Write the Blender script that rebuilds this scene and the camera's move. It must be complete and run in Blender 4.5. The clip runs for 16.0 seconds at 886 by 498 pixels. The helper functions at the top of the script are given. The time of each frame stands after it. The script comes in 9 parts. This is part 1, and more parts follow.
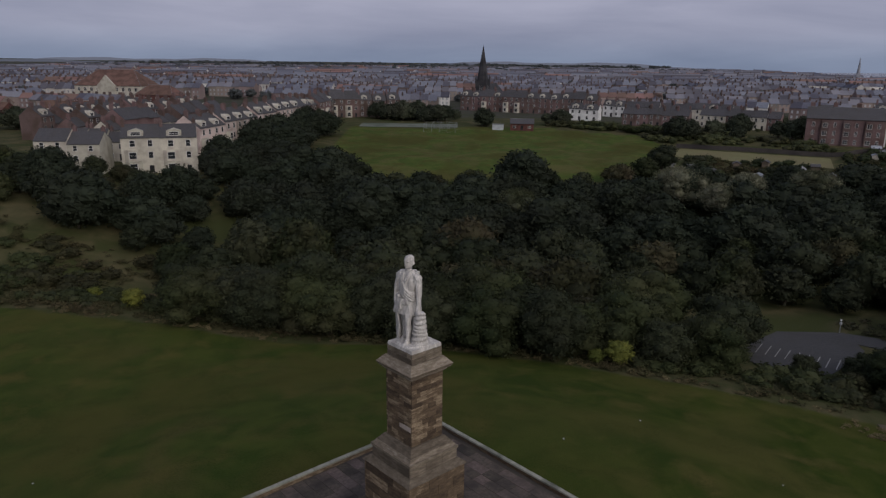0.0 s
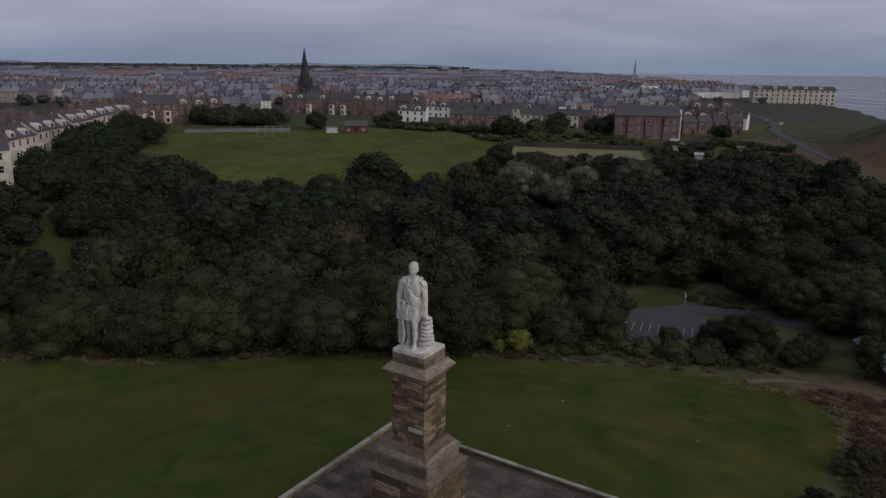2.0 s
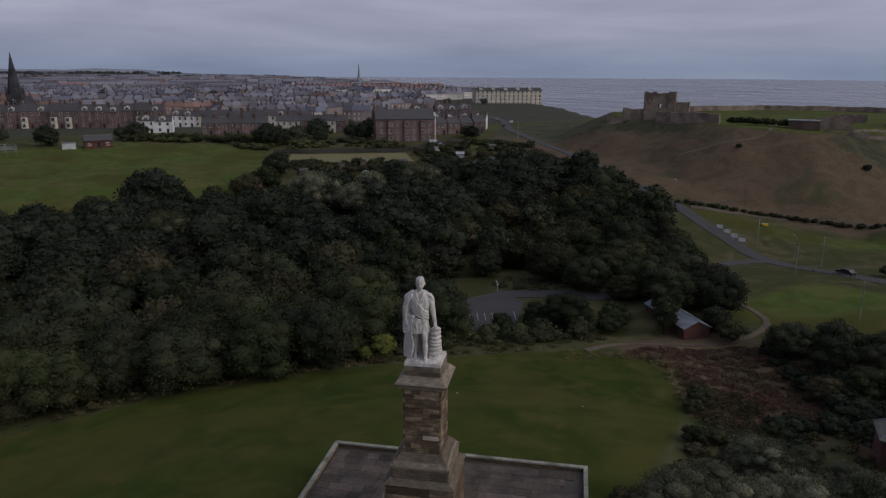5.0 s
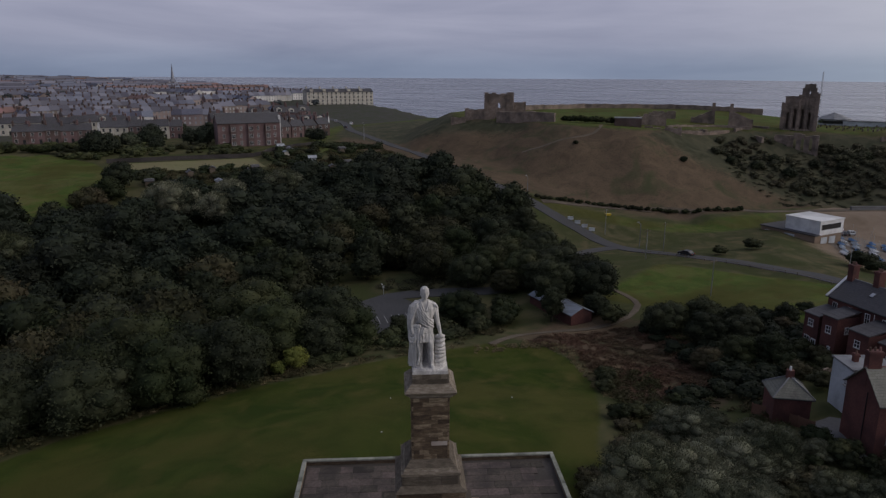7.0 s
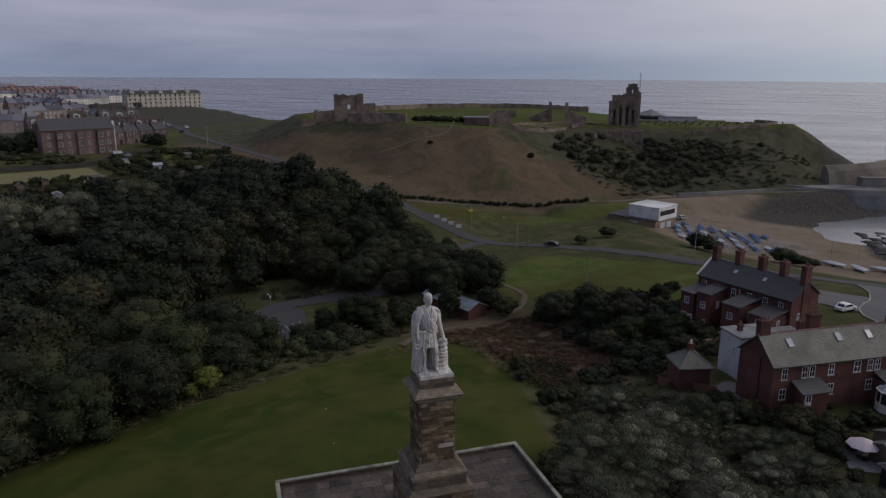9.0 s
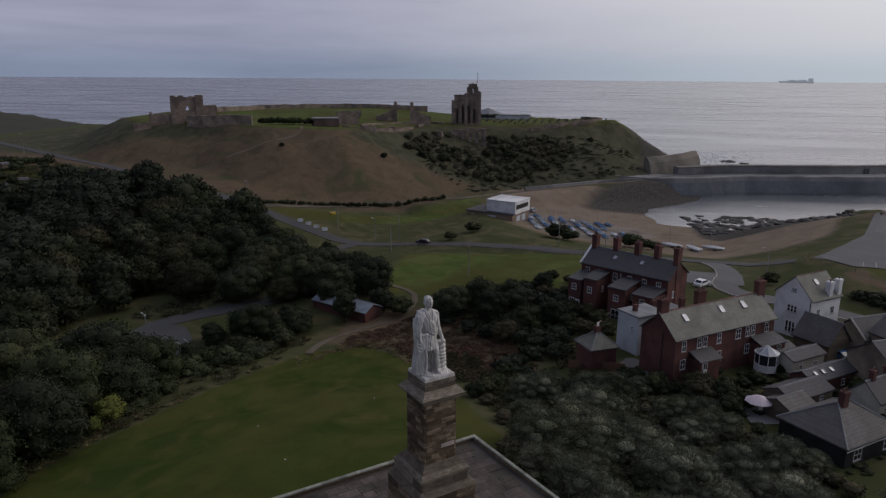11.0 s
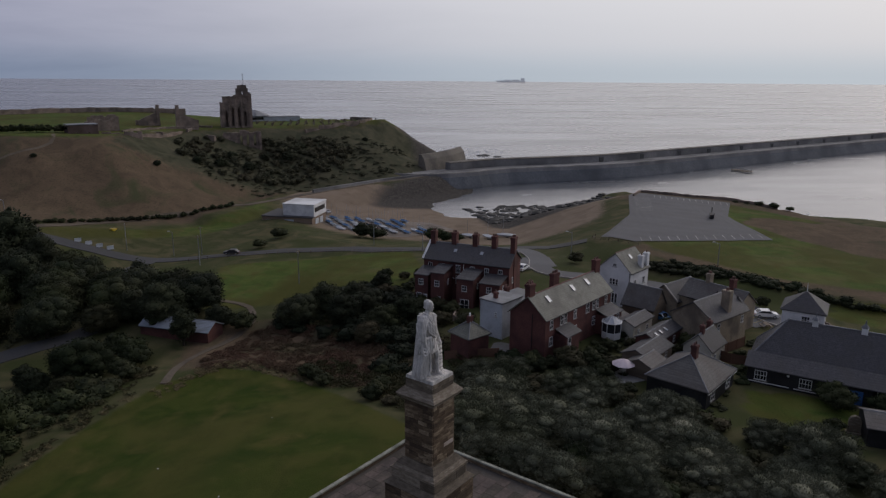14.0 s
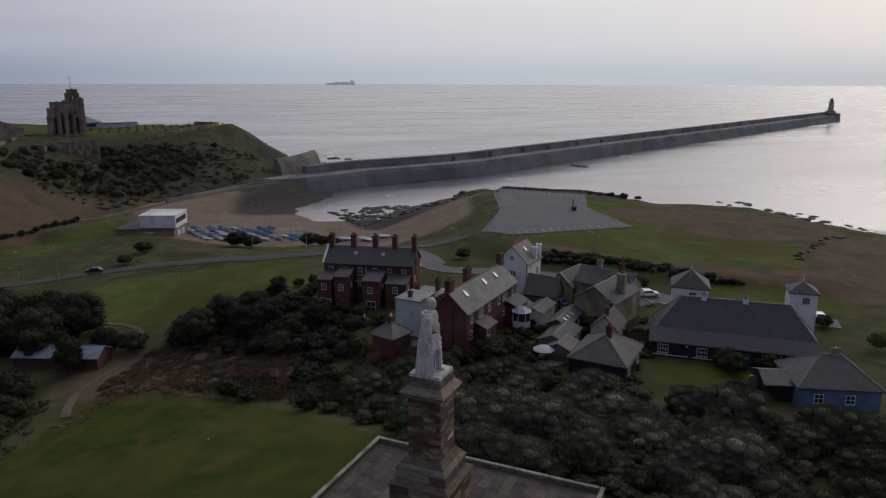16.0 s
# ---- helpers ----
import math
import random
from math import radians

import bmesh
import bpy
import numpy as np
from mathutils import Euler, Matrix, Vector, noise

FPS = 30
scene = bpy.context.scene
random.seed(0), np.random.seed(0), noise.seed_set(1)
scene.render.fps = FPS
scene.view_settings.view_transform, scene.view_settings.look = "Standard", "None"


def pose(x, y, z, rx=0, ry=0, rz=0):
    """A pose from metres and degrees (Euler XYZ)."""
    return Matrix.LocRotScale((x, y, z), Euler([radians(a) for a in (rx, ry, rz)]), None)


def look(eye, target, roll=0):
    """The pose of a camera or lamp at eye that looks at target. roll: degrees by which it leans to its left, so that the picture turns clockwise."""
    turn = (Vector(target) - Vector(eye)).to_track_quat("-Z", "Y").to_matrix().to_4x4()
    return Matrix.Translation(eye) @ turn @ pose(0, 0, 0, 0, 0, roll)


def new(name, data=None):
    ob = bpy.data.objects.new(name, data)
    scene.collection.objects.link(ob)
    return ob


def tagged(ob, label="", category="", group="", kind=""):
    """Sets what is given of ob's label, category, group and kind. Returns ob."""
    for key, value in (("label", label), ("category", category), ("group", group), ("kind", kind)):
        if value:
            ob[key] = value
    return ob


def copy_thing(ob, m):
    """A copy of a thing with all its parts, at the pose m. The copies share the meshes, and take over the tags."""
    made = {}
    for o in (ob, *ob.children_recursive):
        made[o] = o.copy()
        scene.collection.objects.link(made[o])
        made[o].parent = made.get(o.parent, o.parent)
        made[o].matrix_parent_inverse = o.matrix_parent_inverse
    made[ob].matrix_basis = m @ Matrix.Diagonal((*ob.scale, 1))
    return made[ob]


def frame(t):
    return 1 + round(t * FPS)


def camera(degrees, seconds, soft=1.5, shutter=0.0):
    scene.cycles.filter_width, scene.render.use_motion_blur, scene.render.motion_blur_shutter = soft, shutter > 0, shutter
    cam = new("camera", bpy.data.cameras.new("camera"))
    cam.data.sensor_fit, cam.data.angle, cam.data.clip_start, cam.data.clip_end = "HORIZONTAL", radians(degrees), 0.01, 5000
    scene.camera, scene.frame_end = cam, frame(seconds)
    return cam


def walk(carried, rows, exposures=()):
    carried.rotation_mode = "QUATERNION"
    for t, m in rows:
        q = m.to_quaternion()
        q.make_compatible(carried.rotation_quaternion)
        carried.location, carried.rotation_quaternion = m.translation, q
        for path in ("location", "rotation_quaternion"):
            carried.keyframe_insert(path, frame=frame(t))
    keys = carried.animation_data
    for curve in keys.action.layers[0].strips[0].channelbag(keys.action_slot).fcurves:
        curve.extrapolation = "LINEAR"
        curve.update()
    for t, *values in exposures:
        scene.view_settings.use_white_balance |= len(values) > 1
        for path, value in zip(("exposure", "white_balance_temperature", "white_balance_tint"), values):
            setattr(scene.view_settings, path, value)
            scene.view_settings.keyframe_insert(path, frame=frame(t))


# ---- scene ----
cam = camera(64.0, 16.0, 1.3)
ROWS = [
    (0, 0.183, 0.228, 30.519, 0.754, -14.888, 0.648),
    (0.5, -3.130, -0.081, 30.748, -3.235, -14.998, 0.713),
    (1, -6.405, -0.260, 30.808, -7.110, -14.817, 0.745),
    (1.5, -9.683, -0.226, 30.941, -10.918, -14.728, 0.632),
    (2, -12.893, 0.293, 31.059, -14.713, -14.638, 0.676),
    (2.5, -16.059, 0.830, 31.164, -18.458, -14.523, 0.607),
    (3, -19.182, 1.521, 31.367, -22.237, -14.456, 0.546),
    (3.5, -22.284, 2.538, 31.490, -25.988, -14.376, 0.487),
    (4, -25.437, 3.529, 31.695, -29.673, -14.326, 0.430),
    (4.6, -28.834, 5.277, 31.992, -34.019, -14.230, 0.382),
    (5.25, -32.490, 7.304, 32.315, -38.684, -14.169, 0.299),
    (5.9, -35.947, 9.628, 32.644, -43.311, -14.125, 0.225),
    (6.5, -38.798, 12.164, 33.006, -47.650, -14.136, 0.251),
    (7, -41.060, 14.451, 33.153, -51.184, -14.134, 0.296),
    (7.5, -43.392, 16.553, 33.324, -54.640, -14.040, 0.115),
    (8, -45.583, 18.860, 33.570, -58.112, -14.010, -0.015),
    (8.5, -47.418, 21.515, 33.803, -61.641, -14.062, 0.009),
    (9, -48.572, 24.585, 33.862, -65.182, -14.110, 0.268),
    (9.6, -50.418, 27.934, 34.022, -69.500, -14.081, 0.211),
    (10.25, -51.905, 31.827, 34.140, -74.110, -14.082, 0.271),
    (10.9, -53.068, 35.827, 34.234, -78.710, -14.080, 0.333),
    (11.5, -53.788, 39.574, 34.303, -82.900, -14.088, 0.378),
    (12, -54.199, 42.765, 34.358, -86.460, -14.064, 0.366),
    (12.5, -54.714, 45.847, 34.452, -89.978, -14.044, 0.430),
    (13, -54.792, 48.961, 34.485, -93.398, -14.052, 0.481),
    (13.5, -54.734, 52.046, 34.588, -96.806, -13.966, 0.456),
    (14, -54.294, 55.194, 34.615, -100.215, -13.939, 0.484),
    (14.5, -54.026, 58.161, 34.671, -103.479, -13.940, 0.264),
    (15, -53.519, 61.219, 34.645, -106.853, -13.875, 0.239),
    (15.5, -52.630, 64.140, 34.591, -110.217, -13.746, 0.188),
    (16, -51.686, 67.444, 34.431, -113.652, -13.688, 0.256),
]  # seconds, x, y, z, yaw, pitch, roll
walk(cam, [(t, pose(x, y, z, 0, 0, yaw) @ pose(0, 0, 0, 90 + pitch, 0, 0) @ pose(0, 0, 0, 0, 0, roll)) for t, x, y, z, yaw, pitch, roll in ROWS])

# ---- sky and sun ----
world = bpy.data.worlds.new("dusk_sky")
scene.world = world
world.use_nodes = True
wn, wl = world.node_tree.nodes, world.node_tree.links
wn.clear()


def wnode(kind, **props):
    n = wn.new(kind)
    for k, v in props.items():
        n.inputs[k].default_value = v
    return n


SUN_AZ, SUN_EL = 150.0, 9.0
sky = wn.new("ShaderNodeTexSky")
sky.sky_type, sky.sun_disc = "NISHITA", False
sky.sun_elevation, sky.sun_rotation = radians(SUN_EL), radians(SUN_AZ)
sky.air_density, sky.dust_density, sky.ozone_density = 1.4, 4.0, 2.0
coord = wn.new("ShaderNodeTexCoord")
sep = wn.new("ShaderNodeSeparateXYZ")
wl.new(coord.outputs["Generated"], sep.inputs[0])
# cloud deck: long streaks, stretched sideways
stretch = wn.new("ShaderNodeMapping")
stretch.inputs["Scale"].default_value = (1.6, 1.6, 11.0)
wl.new(coord.outputs["Generated"], stretch.inputs["Vector"])
puffs = wnode("ShaderNodeTexNoise", Scale=1.7, Detail=7.0, Roughness=0.55, Distortion=0.3)
wl.new(stretch.outputs[0], puffs.inputs["Vector"])
deck = wn.new("ShaderNodeValToRGB")
deck.color_ramp.elements[0].position, deck.color_ramp.elements[0].color = 0.3, (0.325, 0.335, 0.45, 1)
deck.color_ramp.elements[1].position, deck.color_ramp.elements[1].color = 0.75, (0.49, 0.485, 0.61, 1)
wl.new(puffs.outputs["Fac"], deck.inputs["Fac"])
# brighter, paler cloud on the sun's side
dot = wn.new("ShaderNodeVectorMath")
dot.operation = "DOT_PRODUCT"
dot.inputs[1].default_value = (math.sin(radians(SUN_AZ - 5)), math.cos(radians(SUN_AZ - 5)), 0.15)
wl.new(coord.outputs["Generated"], dot.inputs[0])
glow = wnode("ShaderNodeMapRange", **{"From Min": 0.12, "From Max": 1.0})
glow.interpolation_type = "SMOOTHSTEP"
wl.new(dot.outputs["Value"], glow.inputs["Value"])
bright = wn.new("ShaderNodeMixRGB")
bright.blend_type = "MIX"
bright.inputs["Color2"].default_value = (0.735, 0.73, 0.765, 1)
wl.new(glow.outputs[0], bright.inputs["Fac"])
wl.new(deck.outputs["Color"], bright.inputs["Color1"])
# murk near the horizon
low = wnode("ShaderNodeMapRange", **{"From Min": 0.0, "From Max": 0.12, "To Min": 1.0, "To Max": 0.0})
wl.new(sep.outputs["Z"], low.inputs["Value"])
murk = wn.new("ShaderNodeMixRGB")
murk.inputs["Color2"].default_value = (0.62, 0.68, 0.72, 1)
murk.blend_type = "MULTIPLY"
clear = wnode("ShaderNodeMapRange", **{"To Min": 1.0, "To Max": 0.55})
wl.new(glow.outputs[0], clear.inputs["Value"])
amount = wn.new("ShaderNodeMath")
amount.operation = "MULTIPLY"
wl.new(low.outputs[0], amount.inputs[0])
wl.new(clear.outputs[0], amount.inputs[1])
wl.new(amount.outputs[0], murk.inputs["Fac"])
wl.new(bright.outputs["Color"], murk.inputs["Color1"])
# sea mist in the lowest two degrees
haze = wnode("ShaderNodeMapRange", **{"From Min": 0.0, "From Max": 0.045, "To Min": 0.9, "To Max": 0.0})
haze.interpolation_type = "SMOOTHSTEP"
wl.new(sep.outputs["Z"], haze.inputs["Value"])
part_ = wnode("ShaderNodeMapRange", **{"To Min": 1.0, "To Max": 0.0})
wl.new(glow.outputs[0], part_.inputs["Value"])
lying = wn.new("ShaderNodeMath")
lying.operation = "MULTIPLY"
wl.new(haze.outputs[0], lying.inputs[0])
hung = wnode("ShaderNodeMapRange", **{"To Min": 1.0, "To Max": 0.75})
wl.new(glow.outputs[0], hung.inputs["Value"])
wl.new(hung.outputs[0], lying.inputs[1])
mist = wn.new("ShaderNodeMixRGB")
mist.inputs["Color2"].default_value = (0.80, 0.885, 0.92, 1)
mist.blend_type = "MULTIPLY"
wl.new(lying.outputs[0], mist.inputs["Fac"])
wl.new(murk.outputs["Color"], mist.inputs["Color1"])
# the deck thickens overhead
high = wnode("ShaderNodeMapRange", **{"From Min": 0.09, "From Max": 0.24, "To Min": 0.0, "To Max": 1.0})
wl.new(sep.outputs["Z"], high.inputs["Value"])
thick = wn.new("ShaderNodeMixRGB")
thick.blend_type = "MULTIPLY"
thick.inputs["Color2"].default_value = (0.42, 0.47, 0.53, 1)
above = wn.new("ShaderNodeMath")
above.operation = "MULTIPLY"
wl.new(high.outputs[0], above.inputs[0])
wl.new(part_.outputs[0], above.inputs[1])
wl.new(above.outputs[0], thick.inputs["Fac"])
wl.new(mist.outputs["Color"], thick.inputs["Color1"])
# thinner, warmer cloud round the hidden sun
near_sun = wn.new("ShaderNodeMath")
near_sun.operation = "MULTIPLY"
wl.new(high.outputs[0], near_sun.inputs[0])
wl.new(glow.outputs[0], near_sun.inputs[1])
shine = wn.new("ShaderNodeMixRGB")
shine.blend_type = "MULTIPLY"
shine.inputs["Color2"].default_value = (1.45, 1.37, 1.32, 1)
wl.new(near_sun.outputs[0], shine.inputs["Fac"])
wl.new(thick.outputs["Color"], shine.inputs["Color1"])
# paler again towards the zenith, as under any even cloud
up = wnode("ShaderNodeMapRange", **{"From Min": 0.35, "From Max": 0.85})
wl.new(sep.outputs["Z"], up.inputs["Value"])
zenith = wn.new("ShaderNodeMixRGB")
zenith.blend_type = "MULTIPLY"
zenith.inputs["Color2"].default_value = (1.45, 1.41, 1.33, 1)
wl.new(up.outputs[0], zenith.inputs["Fac"])
wl.new(shine.outputs["Color"], zenith.inputs["Color1"])
sky_bg, deck_bg = wnode("ShaderNodeBackground", Strength=0.05), wnode("ShaderNodeBackground", Strength=1.05)
wl.new(sky.outputs[0], sky_bg.inputs["Color"])
wl.new(zenith.outputs["Color"], deck_bg.inputs["Color"])
both = wn.new("ShaderNodeMixShader")
both.inputs["Fac"].default_value = 0.93
wl.new(sky_bg.outputs[0], both.inputs[1])
wl.new(deck_bg.outputs[0], both.inputs[2])
wl.new(both.outputs[0], wn.new("ShaderNodeOutputWorld").inputs["Surface"])

sun = new("sun", bpy.data.lights.new("sun", "SUN"))
sun.data.energy, sun.data.angle, sun.data.color = 0.5, radians(35), (1.0, 0.93, 0.88)
sun.matrix_world = look((0, 0, 0), (-math.sin(radians(SUN_AZ)), -math.cos(radians(SUN_AZ)), -math.tan(radians(28))))

# ---- materials ----
def surf(name, c1, c2, scale=2.0, rough=0.9, bump=0.15, big=0.12, c3=None, metal=0.0, vary=0.0, island=0.0, spec=0.3, stretch=None, depth=0.05):
    """Two tones mixed by a fine and a broad noise at world size, with grain relief; vary: change from object to object."""
    m = bpy.data.materials.new(name)
    m.use_nodes = True
    nt = m.node_tree
    n, l = nt.nodes, nt.links
    b = n["Principled BSDF"]
    geo = n.new("ShaderNodeNewGeometry")
    pos = geo.outputs["Position"]
    if stretch:
        mp = n.new("ShaderNodeMapping")
        mp.inputs["Scale"].default_value = stretch
        l.new(pos, mp.inputs["Vector"])
        pos = mp.outputs[0]
    fine, broad = n.new("ShaderNodeTexNoise"), n.new("ShaderNodeTexNoise")
    fine.inputs["Scale"].default_value, fine.inputs["Detail"].default_value, fine.inputs["Roughness"].default_value = scale, 5.0, 0.65
    broad.inputs["Scale"].default_value, broad.inputs["Detail"].default_value = big, 4.0
    l.new(pos, fine.inputs["Vector"])
    l.new(pos, broad.inputs["Vector"])
    r1 = n.new("ShaderNodeMapRange")
    r1.inputs["From Min"].default_value, r1.inputs["From Max"].default_value = 0.3, 0.7
    l.new(fine.outputs["Fac"], r1.inputs["Value"])
    mix = n.new("ShaderNodeMixRGB")
    mix.inputs["Color1"].default_value, mix.inputs["Color2"].default_value = (*c1, 1), (*c2, 1)
    l.new(r1.outputs[0], mix.inputs["Fac"])
    out = mix.outputs["Color"]
    r2 = n.new("ShaderNodeMapRange")
    r2.inputs["From Min"].default_value, r2.inputs["From Max"].default_value = 0.42, 0.66
    l.new(broad.outputs["Fac"], r2.inputs["Value"])
    mix2 = n.new("ShaderNodeMixRGB")
    mix2.inputs["Color2"].default_value = (*(c3 or [0.72 * v for v in c1]), 1)
    l.new(r2.outputs[0], mix2.inputs["Fac"])
    l.new(out, mix2.inputs["Color1"])
    out = mix2.outputs["Color"]
    for amount, source in ((vary, "object"), (island, "island")):
        if not amount:
            continue
        if source == "object":
            rnd = n.new("ShaderNodeObjectInfo").outputs["Random"]
        else:
            rnd = geo.outputs["Random Per Island"]
        hsv = n.new("ShaderNodeHueSaturation")
        rv = n.new("ShaderNodeMapRange")
        rv.inputs["To Min"].default_value, rv.inputs["To Max"].default_value = 1 - amount, 1 + amount
        l.new(rnd, rv.inputs["Value"])
        l.new(rv.outputs[0], hsv.inputs["Value"])
        rh = n.new("ShaderNodeMapRange")
        rh.inputs["To Min"].default_value, rh.inputs["To Max"].default_value = 0.5 + 0.06 * amount, 0.5 - 0.06 * amount
        l.new(rnd, rh.inputs["Value"])
        l.new(rh.outputs[0], hsv.inputs["Hue"])
        l.new(out, hsv.inputs["Color"])
        out = hsv.outputs["Color"]
    l.new(out, b.inputs["Base Color"])
    b.inputs["Roughness"].default_value, b.inputs["Metallic"].default_value = rough, metal
    b.inputs["Specular IOR Level"].default_value = spec
    if bump:
        bp = n.new("ShaderNodeBump")
        bp.inputs["Strength"].default_value, bp.inputs["Distance"].default_value = bump, depth
        l.new(fine.outputs["Fac"], bp.inputs["Height"])
        l.new(bp.outputs[0], b.inputs["Normal"])
    return m


M_STATUE = surf("weathered_pale_stone", (0.36, 0.345, 0.325), (0.74, 0.71, 0.675), 3.5, 0.88, 0.5, 0.9, (0.38, 0.36, 0.34), stretch=(2.2, 2.2, 0.7))
M_COPING = surf("lichened_pale_coping", (0.212, 0.217, 0.178), (0.323, 0.323, 0.272), 3.0, 0.92, 0.4, 0.6, (0.128, 0.132, 0.106), vary=0.15)
M_JOINT = surf("dark_mortar", (0.07, 0.06, 0.05), (0.10, 0.09, 0.08), 4, 0.95, 0.2)
M_FLAG = surf("worn_brown_flagstone", (0.066, 0.054, 0.046), (0.130, 0.104, 0.086), 3.5, 0.9, 0.4, 0.5, (0.052, 0.043, 0.038), vary=0.35)
M_BRICK = surf("dark_red_brick", (0.084, 0.035, 0.031), (0.150, 0.063, 0.053), 5, 0.9, 0.3, 0.3, (0.062, 0.028, 0.026))
# town brick, its tint pushed towards purple to suggest haze
M_BRICK2 = surf("brown_red_brick", (0.125, 0.085, 0.082), (0.185, 0.128, 0.122), 5, 0.9, 0.3, 0.2, (0.10, 0.065, 0.056), vary=0.3)
M_BUFF = surf("buff_render", (0.46, 0.38, 0.34), (0.60, 0.51, 0.46), 3, 0.9, 0.2, 0.3, (0.34, 0.27, 0.24), vary=0.25)
M_SAND = surf("old_sandstone_wall", (0.23, 0.185, 0.135), (0.335, 0.28, 0.205), 4, 0.9, 0.4, 0.4, (0.14, 0.115, 0.09))
M_RUIN = surf("ruined_castle_stone", (0.174, 0.132, 0.106), (0.324, 0.258, 0.210), 0.8, 0.95, 0.8, 0.22, (0.114, 0.094, 0.079), depth=0.25)
M_WHITE = surf("white_painted_wall", (0.66, 0.66, 0.66), (0.76, 0.76, 0.75), 3, 0.7, 0.1, 0.4, (0.55, 0.55, 0.55))
M_TILE = surf("red_roof_tile", (0.14, 0.078, 0.064), (0.20, 0.115, 0.092), 3, 0.8, 0.3, 0.3, vary=0.25)
M_BLACK = surf("black_tarred_boards", (0.018, 0.018, 0.02), (0.035, 0.034, 0.035), 4, 0.6, 0.2, 0.5)
M_FRAME = surf("white_window_paint", (0.68, 0.68, 0.67), (0.78, 0.78, 0.77), 6, 0.5, 0.02)
M_GLASS = surf("dark_window_glass", (0.02, 0.022, 0.026), (0.04, 0.042, 0.048), 1.5, 0.08, 0.0, 0.4, spec=0.6)
M_LEAD = surf("dull_lead_sheet", (0.16, 0.165, 0.175), (0.22, 0.225, 0.235), 3, 0.5, 0.1, 0.4)
M_BARK = surf("dark_bark", (0.05, 0.04, 0.03), (0.09, 0.07, 0.055), 6, 0.95, 0.6)
M_ROAD = surf("worn_asphalt", (0.086, 0.086, 0.090), (0.138, 0.136, 0.137), 3, 0.85, 0.2, 0.15, (0.106, 0.103, 0.104))
M_LANE = surf("dark_worn_asphalt", (0.048, 0.048, 0.051), (0.078, 0.077, 0.078), 3, 0.85, 0.2, 0.15, (0.058, 0.057, 0.056))
M_KERB = surf("pale_kerb_stone", (0.30, 0.28, 0.25), (0.40, 0.375, 0.34), 3, 0.9, 0.2)
M_PATH = surf("worn_earth_path", (0.094, 0.075, 0.054), (0.143, 0.116, 0.086), 2, 0.95, 0.3)
M_PAINT = surf("worn_white_road_paint", (0.252, 0.252, 0.240), (0.360, 0.360, 0.348), 3, 0.7, 0.05)
M_METAL = surf("galvanised_metal", (0.35, 0.36, 0.38), (0.45, 0.46, 0.48), 5, 0.45, 0.05, metal=0.7)
M_WOOD = surf("weathered_timber", (0.13, 0.10, 0.075), (0.21, 0.17, 0.13), 5, 0.85, 0.3, stretch=(1, 1, 6))



def block_stone(name, dark, mid, pale):
    """Weathered blocks: each its own tone from soot-brown to bleached buff, streaked and pitted."""
    m = bpy.data.materials.new(name)
    m.use_nodes = True
    n, l = m.node_tree.nodes, m.node_tree.links
    b = n["Principled BSDF"]
    pos = n.new("ShaderNodeNewGeometry").outputs["Position"]
    ramp = n.new("ShaderNodeValToRGB")
    ramp.color_ramp.elements[0].color, ramp.color_ramp.elements[1].color = (*dark, 1), (*pale, 1)
    e = ramp.color_ramp.elements.new(0.55)
    e.color = (*mid, 1)
    streak, pit = n.new("ShaderNodeTexNoise"), n.new("ShaderNodeTexNoise")
    mp = n.new("ShaderNodeMapping")
    mp.inputs["Scale"].default_value = (1.0, 1.0, 4.0)
    l.new(pos, mp.inputs["Vector"])
    l.new(mp.outputs[0], streak.inputs["Vector"])
    l.new(pos, pit.inputs["Vector"])
    streak.inputs["Scale"].default_value, streak.inputs["Detail"].default_value, streak.inputs["Roughness"].default_value = 1.3, 6.0, 0.7
    pit.inputs["Scale"].default_value, pit.inputs["Detail"].default_value, pit.inputs["Roughness"].default_value = 9.0, 6.0, 0.7
    r = n.new("ShaderNodeMapRange")
    r.inputs["From Min"].default_value, r.inputs["From Max"].default_value, r.inputs["To Min"].default_value, r.inputs["To Max"].default_value = 0.3, 0.72, -0.34, 0.42
    l.new(streak.outputs["Fac"], r.inputs["Value"])
    add = n.new("ShaderNodeMath")
    add.operation = "MULTIPLY_ADD"
    add.inputs[1].default_value = 0.74
    l.new(n.new("ShaderNodeObjectInfo").outputs["Random"], add.inputs[0])
    l.new(r.outputs[0], add.inputs[2])
    l.new(add.outputs[0], ramp.inputs["Fac"])
    l.new(ramp.outputs["Color"], b.inputs["Base Color"])
    b.inputs["Roughness"].default_value, b.inputs["Specular IOR Level"].default_value = 0.93, 0.2
    bp = n.new("ShaderNodeBump")
    bp.inputs["Strength"].default_value, bp.inputs["Distance"].default_value = 0.8, 0.05
    l.new(pit.outputs["Fac"], bp.inputs["Height"])
    l.new(bp.outputs[0], b.inputs["Normal"])
    return m


